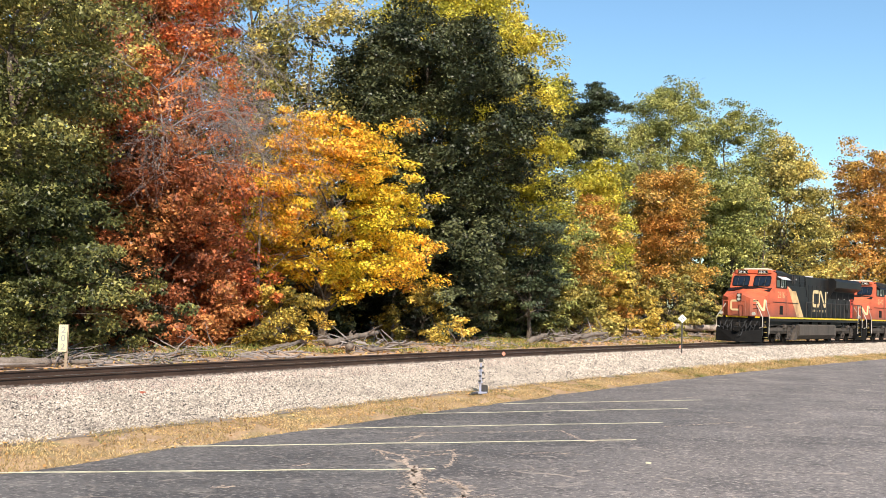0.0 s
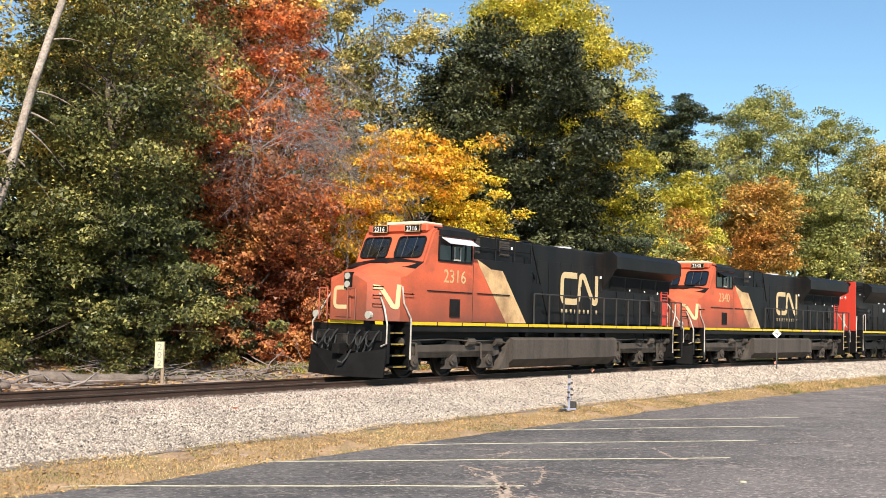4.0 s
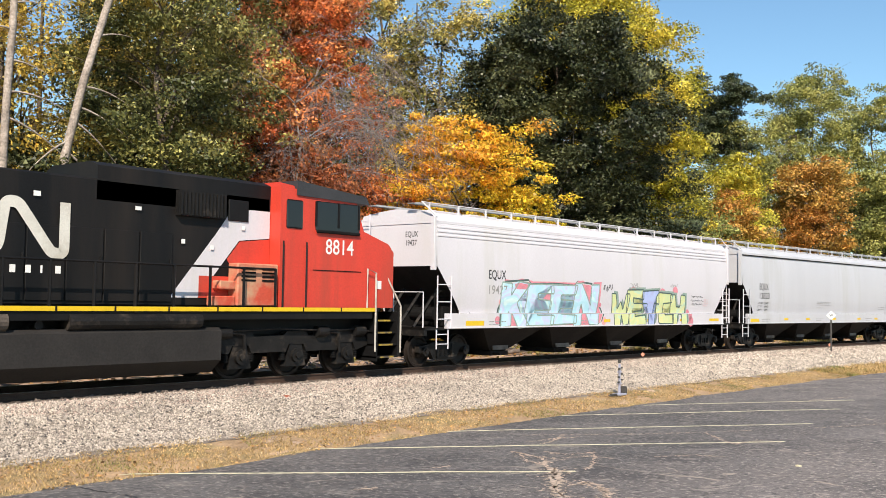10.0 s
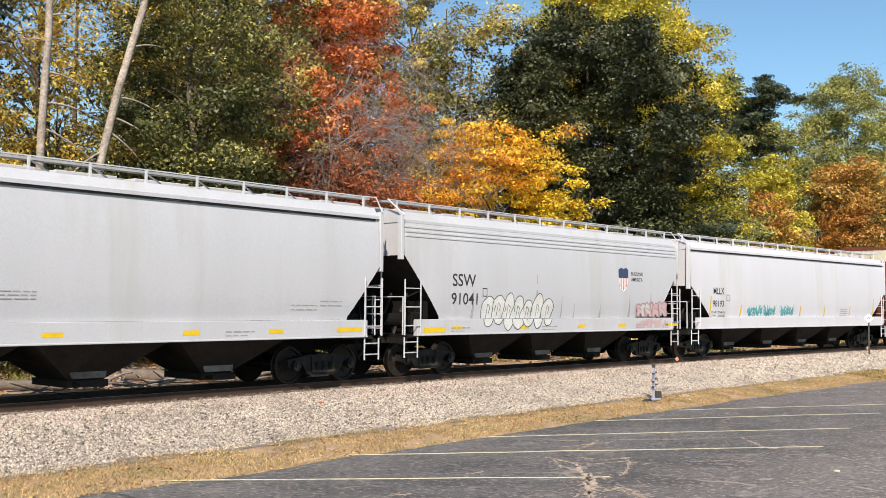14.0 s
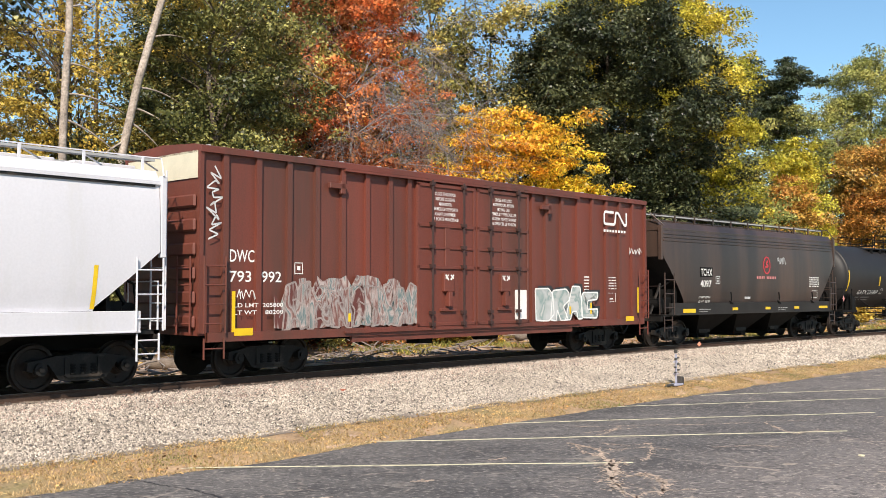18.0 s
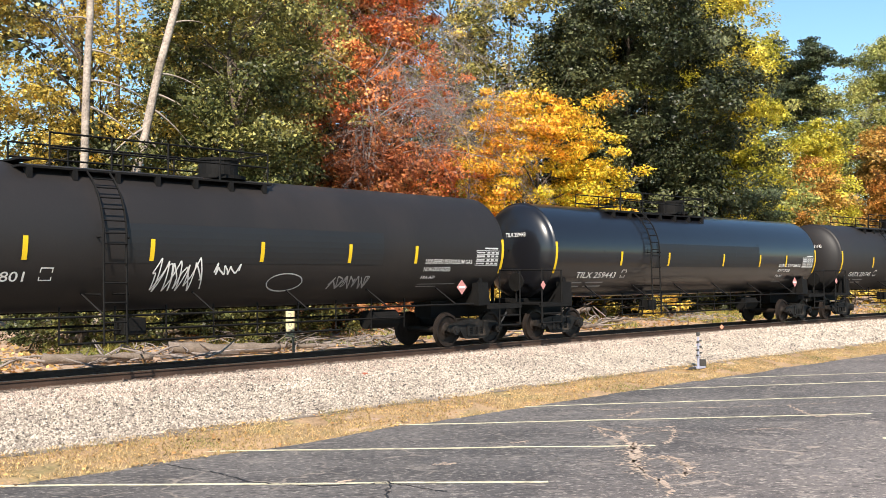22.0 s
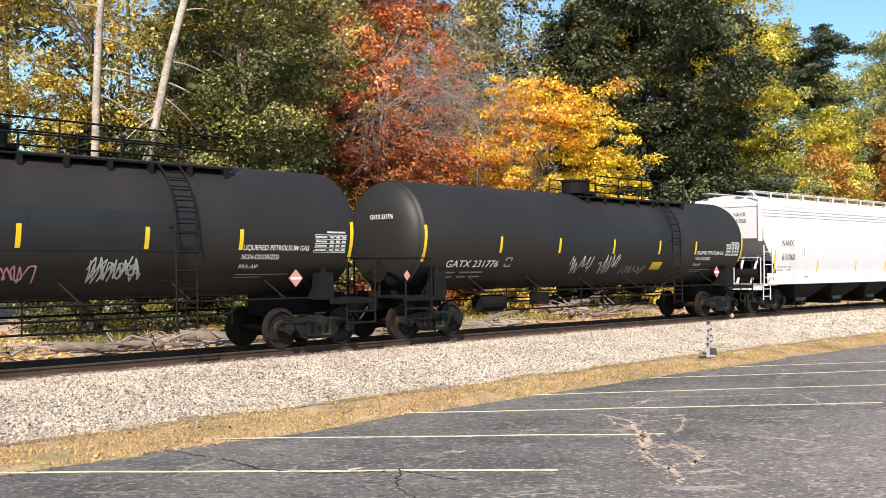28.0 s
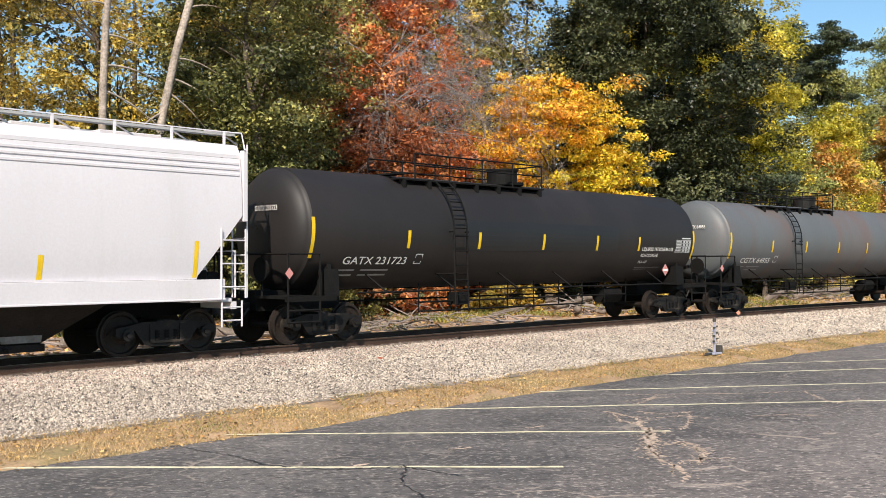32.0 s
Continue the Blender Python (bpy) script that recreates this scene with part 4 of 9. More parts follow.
def spray(parent, seed, x0, x1, z0, z1, n, fills, outline, y=-1.5, lean=0.1):
    """Sprayed lettering that cannot be read: fat jagged slabs with strokes and an outline."""
    rng = random.Random(seed)
    w = (x1 - x0) / n
    H = z1 - z0
    for i in range(n):
        cx = x0 + w * (i + 0.5)
        zb, zt = z0 + rng.uniform(-0.03, 0.06) * H, z1 - rng.uniform(0, 0.15) * H
        ww = w * rng.uniform(0.50, 0.60)
        sl = lean * rng.uniform(-1, 1) * w
        out = []
        corner = [(-1, 0.0), (-0.35, -0.02), (-0.2, 0.22), (0.15, 0.2), (0.3, -0.02), (1, 0.0), (1.05, 0.35), (0.75, 0.5), (1.0, 0.7), (0.95, 1.0), (0.2, 1.03), (-0.1, 0.82), (-0.4, 1.0), (-1.0, 0.98), (-1.08, 0.6), (-0.85, 0.45)]
        for px, pz in corner:
            out.append((cx + (px + rng.uniform(-0.14, 0.14)) * ww + sl * pz, zb + (zt - zb) * (pz + rng.uniform(-0.06, 0.06))))
        yy = y - 0.003 - 0.0005 * (i % 3)
        bm = bmesh.new()
        f = bm.faces.new([bm.verts.new((px, yy, pz)) for px, pz in out])
        bmesh.ops.triangulate(bm, faces=[f])
        part("sprayed_letter", bm, fills[i % len(fills)], parent, "sprayed graffiti lettering")
        if outline:
            bo = ribbon(bmesh.new(), out + [out[0]], min(0.06, w * 0.07), y - 0.009, 2)
            part("graffiti_outline", bo, outline, parent)
            bo = ribbon(bmesh.new(), [(cx - ww * 0.35, zb + (zt - zb) * 0.62), (cx + ww * 0.05, zb + (zt - zb) * rng.uniform(0.5, 0.7)), (cx + ww * 0.4, zb + (zt - zb) * rng.uniform(0.3, 0.6))], min(0.05, w * 0.06), y - 0.010, 2)
            part("graffiti_stroke", bo, outline, parent)


def scrawl(parent, seed, x0, x1, z0, z1, mat, y=-1.5, w=0.03, n=26, tilt=0.0, zc=None, r=None):
    """A thin sprayed scrawl that cannot be read."""
    rng = random.Random(seed)
    bm = bmesh.new()
    pts = [(x0 + (x1 - x0) * (i / (n - 1)) + rng.uniform(-0.09, 0.09) * (x1 - x0), z0 + (z1 - z0) * (0.5 + 0.5 * math.sin(i * 2.2 + rng.uniform(-0.8, 0.8)))) for i in range(n)]
    if r:
        fine = []
        for a, b in zip(pts, pts[1:]):
            k = max(1, int(math.hypot(b[0] - a[0], b[1] - a[1]) / 0.1))
            fine += [(a[0] + (b[0] - a[0]) * j / k, a[1] + (b[1] - a[1]) * j / k) for j in range(k)]
        pts = fine + [pts[-1]]
    ribbon(bm, pts, w, y, 3)
    if abs(y - S_Y) < 0.015:
        return lay_on_hopper(bm, mat, parent, "graffiti_tag", 0.002)
    if r:
        for v in bm.verts:
            a = max(-0.99, min(0.99, (v.co.z - zc) / r))
            v.co.y = -(r + 0.011) * math.sqrt(1 - a * a)
    part("graffiti_tag", bm, mat, parent)


# ---- running gear ----
CACHE = {}


def cached(key, make):
    if key not in CACHE:
        CACHE[key] = make()
    return CACHE[key]


def bm_mesh(name, bm, mat, smooth=False):
    me = bpy.data.meshes.new(name)
    bm.to_mesh(me)
    bm.free()
    me.materials.append(mat)
    if smooth:
        me.polygons.foreach_set("use_smooth", np.full(len(me.polygons), True))
    return me


def lathe_y(bm, profile, sides=28):
    """A profile of (y, radius) turned about the y axis."""
    rings = [[bm.verts.new((r * math.cos(2 * math.pi * k / sides), y, r * math.sin(2 * math.pi * k / sides))) for k in range(sides)] for y, r in profile]
    for a, b in zip(rings, rings[1:]):
        for k in range(sides):
            bm.faces.new((a[k], a[(k + 1) % sides], b[(k + 1) % sides], b[k]))
    bm.faces.new(rings[0])
    bm.faces.new(rings[-1][::-1])
    bmesh.ops.recalc_face_normals(bm, faces=bm.faces)
    return bm


def wheelset_mesh(R):
    bm = bmesh.new()
    for sgn in (-1, 1):
        prof = [(0.68, R * 0.3), (0.68, R * 0.86), (0.70, R + 0.026), (0.728, R + 0.026), (0.736, R), (0.82, R - 0.006), (0.825, R * 0.86), (0.78, R * 0.80), (0.765, R * 0.45), (0.80, R * 0.33), (0.84, R * 0.3)]
        lathe_y(bm, [(sgn * y, r) for y, r in prof])
    drum(bm, "y", (0, 0, 0), 0.085, 1.9, 12)
    for sgn in (-1, 1):
        for k in range(3):
            a = k * 2 * math.pi / 3
            drum(bm, "y", (math.cos(a) * R * 0.58, sgn * 0.772, math.sin(a) * R * 0.58), 0.03, 0.03, 8)
    return bm_mesh("wheelset", bm, M_WHEEL)


def add_wheelset(truck, x, R):
    me = cached(("wheelset", R), lambda: wheelset_mesh(R))
    w = part_me("wheelset", me, truck, "grimy steel wheel pair on its axle")
    w.location = (x, 0, R)
    WHEELS.append((w, x, R))
    return w


WHEELS = []


def freight_truck(parent, x):
    """A two-axle freight truck: cast side frames, bolster, springs and wheels."""
    def frame_bm():
        bm = bmesh.new()
        prism(bm, [(-1.14, 0.44), (-1.12, 0.60), (-0.85, 0.64), (-0.55, 0.70), (0.55, 0.70), (0.85, 0.64), (1.12, 0.60), (1.14, 0.44), (1.02, 0.40), (0.92, 0.56), (0.72, 0.54), (0.50, 0.24), (0.30, 0.20), (-0.30, 0.20), (-0.50, 0.24), (-0.72, 0.54), (-0.92, 0.56), (-1.02, 0.40)], -1.06, -0.90)
        prism(bm, [(-0.42, 0.32), (0.42, 0.32), (0.34, 0.27), (-0.34, 0.27)], -1.10, -0.88)
        for ax in (-0.89, 0.89):
            drum(bm, "y", (ax, -1.06, 0.457), 0.125, 0.16, 12)
            drum(bm, "y", (ax, -1.15, 0.457), 0.06, 0.05, 8)
            box(bm, ax - 0.15, ax + 0.15, -1.05, -0.88, 0.50, 0.60)
        for ax in (-0.34, 0.34):
            box(bm, ax - 0.05, ax + 0.05, -1.085, -1.055, 0.28, 0.66)
        return bm

    def springs():
        bm = bmesh.new()
        for sx in (-0.22, 0.0, 0.22):
            for k in range(4):
                drum(bm, "z", (sx, -1.02, 0.345 + k * 0.055), 0.085, 0.03, 10)
            drum(bm, "z", (sx, -1.02, 0.42), 0.06, 0.22, 8)
        return bm
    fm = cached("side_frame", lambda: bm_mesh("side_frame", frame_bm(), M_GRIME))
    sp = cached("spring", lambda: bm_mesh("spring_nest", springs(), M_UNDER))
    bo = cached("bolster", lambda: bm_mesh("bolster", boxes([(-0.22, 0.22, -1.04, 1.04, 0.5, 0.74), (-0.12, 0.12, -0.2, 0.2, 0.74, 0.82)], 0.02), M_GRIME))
    t = part_me("truck", bo, parent, "grimy two-axle freight truck")
    t.location = (x, 0, 0)
    for turn in (0, 180):
        for me, nm in ((fm, "side_frame"), (sp, "spring_nest")):
            o = part_me(nm, me, t)
            o.rotation_euler = (0, 0, radians(turn))
    for ax in (-0.89, 0.89):
        add_wheelset(t, ax, 0.457)
    return t


def coupler(parent, x, sgn):
    bm = bmesh.new()
    box(bm, min(x, x - sgn * 1.0), max(x, x - sgn * 1.0), -0.09, 0.09, 0.80, 0.98, 0.02)
    prism(bm, [(x - sgn * 0.28, 0.72), (x + sgn * 0.04, 0.74), (x + sgn * 0.06, 1.02), (x - sgn * 0.28, 1.04)], -0.17, 0.10)
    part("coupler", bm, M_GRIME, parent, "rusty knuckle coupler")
    bm = bmesh.new()
    tube(bm, [(x - sgn * 0.3, -0.32, 0.85), (x - sgn * 0.1, -0.34, 0.62), (x + sgn * 0.02, -0.30, 0.48), (x + sgn * 0.12, -0.2, 0.52)], 0.028)
    part("brake_hose", bm, M_HOSE, parent)


def ladder(parent, x0, x1, y, z0, z1, n, mat, name="ladder", r=0.022, along="x"):
    """Two stiles with rungs; stands off the side by its own depth."""
    bm = bmesh.new()
    f = (lambda q, z: (q, y, z)) if along == "x" else (lambda q, z: (y, q, z))
    tube(bm, [f(x0, z0), f(x0, z1)], r)
    tube(bm, [f(x1, z0), f(x1, z1)], r)
    for k in range(n):
        z = z0 + (z1 - z0) * (k + 0.5) / n
        tube(bm, [f(x0, z), f(x1, z)], r * 0.8)
    return part(name, bm, mat, parent)


# ---- covered hopper car ----
def hopper_car(u0, u1, style, label, hb, chord=True, bins=4, truck_x=None, zlow=2.9, cut=1.05, roof_z=4.58, pale_ends=False):
    ln = u1 - u0
    mat = M_HOPPER[style]
    car = tagged(new("hopper_car"), label, "freight car", "cars of the train")
    sill_z, top_z = 1.56, 4.12
    ys = [(1.56, 1.52), (1.9, 1.575), (2.4, 1.60), (3.0, 1.60), (3.5, 1.575), (3.9, 1.54), (4.12, 1.50)]
    yz = lambda z: float(np.interp(z, [a for a, _ in ys], [b for _, b in ys]))
    xs = sorted(set([round(v, 3) for v in np.linspace(-hb, hb, 30)] + [s * (hb - cut * k) for s in (-1, 1) for k in (0, 0.2, 0.55, 0.85, 1.0, 1.02)]))
    def low(x):
        q = (hb - abs(x)) / cut
        return float(np.interp(q, [0, 1.0, 1.02], [zlow, 1.64, sill_z]))
    for sgn, nm in ((-1, "side_sheet"), (1, "side_sheet")):
        v, f, rows = [], [], 9
        for x in xs:
            zl = low(x)
            for j in range(rows):
                z = zl + (top_z - zl) * j / (rows - 1)
                v.append((x, sgn * yz(z), z))
        for i in range(len(xs) - 1):
            for j in range(rows - 1):
                q = (i * rows + j, (i + 1) * rows + j, (i + 1) * rows + j + 1, i * rows + j + 1)
                f.append(q if sgn < 0 else q[::-1])
        part_me(nm, mesh_from(nm, v, f, mat, True), car)
    # roof with its top chords
    bm = bmesh.new()
    ch = 0.06 if chord else 0.0
    prism_x(bm, [(-1.50 - ch, 4.125), (-1.50 - ch, 4.20), (-1.47, 4.24), (-1.36, 4.42), (-0.7, roof_z - 0.06), (0, roof_z), (0.7, roof_z - 0.06), (1.36, 4.42), (1.47, 4.24), (1.50 + ch, 4.20), (1.50 + ch, 4.125)], -hb - 0.02, hb + 0.02)
    part("roof", bm, mat, car)
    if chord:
        # dark strip painted in for the shadow line under the top chord
        part("chord_shade_line", boxes([(-hb + 0.1, hb - 0.1, -1.545, -1.49, 4.075, 4.12)]), M_GRIME, car)
    else:
        for z in (3.74, 3.86, 3.98):
            y = -yz(z) - 0.004
            part("roof_rib", boxes([(-hb + 0.05, hb - 0.05, y - 0.014, y + 0.03, z, z + 0.06)], 0.01), mat, car)
    # end sheets and slope sheets
    for sgn in (-1, 1):
        bm = bmesh.new()
        X = sgn * hb
        q = [bm.verts.new(p) for p in ((X, -1.5, 4.12), (X, 1.5, 4.12), (X, 1.58, zlow), (X, -1.58, zlow))]
        bm.faces.new(q)
        t2 = [bm.verts.new((X, -1.36, 4.42)), bm.verts.new((X, 1.36, 4.42)), bm.verts.new((X, 0, roof_z))]
        bm.faces.new((q[0], t2[0], t2[2], t2[1], q[1]))
        bmesh.ops.recalc_face_normals(bm, faces=bm.faces)
        part("end_sheet", bm, mat, car)
        bm = bmesh.new()
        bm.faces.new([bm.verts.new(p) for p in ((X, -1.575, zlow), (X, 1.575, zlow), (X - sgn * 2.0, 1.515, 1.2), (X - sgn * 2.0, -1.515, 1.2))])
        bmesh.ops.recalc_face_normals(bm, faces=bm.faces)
        # the dark colour carries the end opening's shade as well as grime
        part("slope_sheet", bm, mat if pale_ends else M_BIN_DARK, car, "white slope sheet" if pale_ends else "grimy slope sheet, shade of the end opening put into its colour")
        E = sgn * (hb + 0.02)
        F = sgn * (ln / 2 - 0.55)
        part("corner_post", boxes([(min(E, E + sgn * 0.12), max(E, E + sgn * 0.12), -1.60, -1.46, zlow - 0.12, 4.3)], 0.01), mat, car)
        part("corner_post", boxes([(min(E, E + sgn * 0.12), max(E, E + sgn * 0.12), 1.46, 1.60, 1.0, 4.3)], 0.01), mat, car)
        # platform and braces coloured dark to stand in for the opening's shade
        part("end_platform", boxes([(min(F, sgn * (hb - 1.2)), max(F, sgn * (hb - 1.2)), -1.5, 1.5, 1.08, 1.16), (min(F, F - sgn * 0.12), max(F, F - sgn * 0.12), -1.5, 1.5, 0.92, 1.16)]), mat if pale_ends else M_GRIME, car, "white end platform" if pale_ends else "dark end platform, shade of the end opening in its colour")
        for yy in (-0.95, -0.35, 0.35, 0.95):
            part("slope_brace", tubes([[(F - sgn * 0.15, yy, 1.16), (X - sgn * 0.75, yy, 2.25)]], 0.05, 5), mat if pale_ends else M_GRIME, car)
        # added plate: blocks the view through and makes the opening read as shaded
        part("shade_plate", boxes([(X - sgn * 1.05 - 0.04, X - sgn * 1.05 + 0.04, -1.42, 1.42, 1.16, 2.05)]), M_UNDER, car, "added black plate standing in for the shade under the slope sheet")
        bm = drum(bmesh.new(), "y", (X - sgn * 0.45, -0.75, 1.52), 0.20, 0.9, 14)
        box(bm, X - sgn * 0.8 - 0.16, X - sgn * 0.8 + 0.16, -1.25, -0.85, 1.18, 1.75, 0.02)
        tube(bm, [(X - sgn * 0.3, -1.3, 1.2), (X - sgn * 0.35, -1.2, 2.1), (X - sgn * 0.9, -1.25, 2.3)], 0.035, 5)
        part("brake_gear", bm, M_UNDER, car, "black brake cylinder and valve")
        # ladders on side and end, and the stirrup below
        a, b = sorted((sgn * (hb + 0.04), sgn * (hb - 0.56)))
        ladder(car, a, b, -1.66, 1.15, 2.62, 3, mat)
        ladder(car, a + 0.05, b - 0.05, -1.60, 0.55, 1.1, 2, mat, "stirrup_step")
        ladder(car, 0.9 if sgn < 0 else -1.45, 1.45 if sgn < 0 else -0.9, sgn * (hb + 0.22), 1.15, 4.45, 9, mat, "end_ladder", along="y")
        part("grab_iron", tubes([[(F, -1.45, 1.15), (F, -1.45, 2.15), (F, -0.3, 2.15), (F, -0.3, 1.15)]], 0.022), mat, car)
        part("grab_iron", tubes([[(sgn * (hb + 0.05), -1.62, 4.3), (sgn * (hb + 0.25), -1.2, 4.72), (sgn * (hb - 0.6), -1.05, 4.72)]], 0.022), mat, car)
        coupler(car, sgn * ln / 2, sgn)
    part("side_sill", boxes([(-hb + 0.45, hb - 0.45, -1.64, -1.50, 1.13, 1.555), (-hb + 0.45, hb - 0.45, -1.66, -1.50, 1.12, 1.16)], 0.008), mat if style != "black" else M_TANKGRIME, car)
    part("side_sill", boxes([(-hb + 0.45, hb - 0.45, 1.50, 1.64, 1.13, 1.555)]), mat, car)
    part("centre_sill", boxes([(-ln / 2 + 0.6, ln / 2 - 0.6, -0.3, 0.3, 0.78, 1.1)]), M_UNDER, car)
    # discharge bins
    tx = truck_x or ln / 2 - 1.95
    span = (tx - 1.3) * 2
    pitch = span / bins
    for k in range(bins):
        c = -span / 2 + pitch * (k + 0.5)
        bm = bmesh.new()
        top = [(c - pitch * 0.47, -1.35, 1.14), (c + pitch * 0.47, -1.35, 1.14), (c + pitch * 0.47, 1.35, 1.14), (c - pitch * 0.47, 1.35, 1.14)]
        bot = [(c - 0.36, -0.62, 0.34), (c + 0.36, -0.62, 0.34), (c + 0.36, 0.62, 0.34), (c - 0.36, 0.62, 0.34)]
        t, b = [bm.verts.new(p) for p in top], [bm.verts.new(p) for p in bot]
        for j in range(4):
            bm.faces.new((t[j], t[(j + 1) % 4], b[(j + 1) % 4], b[j]))
        bm.faces.new(b)
        box(bm, c - 0.45, c + 0.45, -0.72, 0.72, 0.22, 0.36)
        drum(bm, "y", (c - 0.3, -0.86, 0.29), 0.05, 0.3, 8)
        # shade below the side sill is part of the bins' dark colour
        part("discharge_bin", bm, M_BIN_DARK if style != "black" else M_UNDER, car, "grimy hopper bin, under-sill shade put into its colour" if style != "black" else "dark grimy hopper bin, under-sill shade put into its colour")
        bm = bmesh.new()
        prism(bm, [(c - 0.55, 0.78), (c - 0.40, 0.40), (c + 0.34, 0.40), (c + 0.40, 0.78), (c + 0.5, 1.12), (c - 0.5, 1.12)], -0.80, -0.76)
        box(bm, c - 0.2, c + 0.1, -0.83, -0.79, 0.86, 1.02, 0.01)
        part("gate_plate", bm, M_BINS if style != "black" else M_GRIME, car, "dusty grey gate plate")
    for sgn in (-1, 1):
        freight_truck(car, sgn * tx)
    # running boards and hatches
    rb = M_BOARD_GREY
    for yy in (-0.95, 0.62):
        part("running_board", boxes([(-hb - 0.25, hb + 0.25, yy, yy + 0.33, 4.69, 4.708), (-hb - 0.25, hb + 0.25, yy - 0.015, yy, 4.675, 4.725)]), rb, car)
    bm = bmesh.new()
    k = int(hb * 2 / 1.25)
    for i in range(k + 1):
        x = -hb + 0.15 + (2 * hb - 0.3) * i / k
        box(bm, x - 0.024, x + 0.024, -1.15, -1.11, 4.40, 4.72)
        tube(bm, [(x + 0.1, -0.9, 4.70), (x + 0.6, -0.75, 4.52)], 0.02, 4)
    box(bm, -hb, hb, -1.14, -1.115, 4.715, 4.738)
    part("board_bracket", bm, mat, car)
    for i in range(int(hb * 1.1)):
        x = -hb + 1 + i * 1.8
        part("roof_hatch", boxes([(x, x + 1.4, -0.45, 0.45, roof_z - 0.06, roof_z + 0.035)], 0.015), mat, car)
    return car


# ---- tank car ----
TANK_R, TANK_ZC = 1.475, 2.71


def on_tank(z):
    """Depth and tilt of the tank's skin at the height z on the near side."""
    a = math.asin(max(-1, min(1, (z - TANK_ZC) / TANK_R)))
    return -(TANK_R + 0.006) * math.cos(a), math.degrees(a)


def tank_patch(x0, x1, z0, z1, lift, k=6):
    """A curved sheet on the near side of the tank."""
    v, f = [], []
    a0, a1 = math.asin((z0 - TANK_ZC) / TANK_R), math.asin((z1 - TANK_ZC) / TANK_R)
    for i in range(k + 1):
        a = a0 + (a1 - a0) * i / k
        for x in (x0, x1):
            v.append((x, -(TANK_R + lift) * math.cos(a), TANK_ZC + (TANK_R + lift) * math.sin(a)))
    for i in range(k):
        f.append((2 * i, 2 * i + 1, 2 * i + 3, 2 * i + 2))
    return v, f


def tank_text(car, words, x, z, h, mat, width=None):
    y, tilt = on_tank(z + h / 2)
    a = radians(tilt)
    return lettering(car, words, x, z, h, mat, y - math.sin(a) * h / 2 * 1.0, width, tilt)


def tank_bars(car, rows, mat, name="small_print"):
    v, f = [], []
    for x0, x1, z0, z1 in rows:
        a, b = tank_patch(x0, x1, z0, z1, 0.004, 1)
        f += [tuple(i + len(v) for i in q) for q in b]
        v += a
    return part_me(name, mesh_from(name, v, f, mat), car)


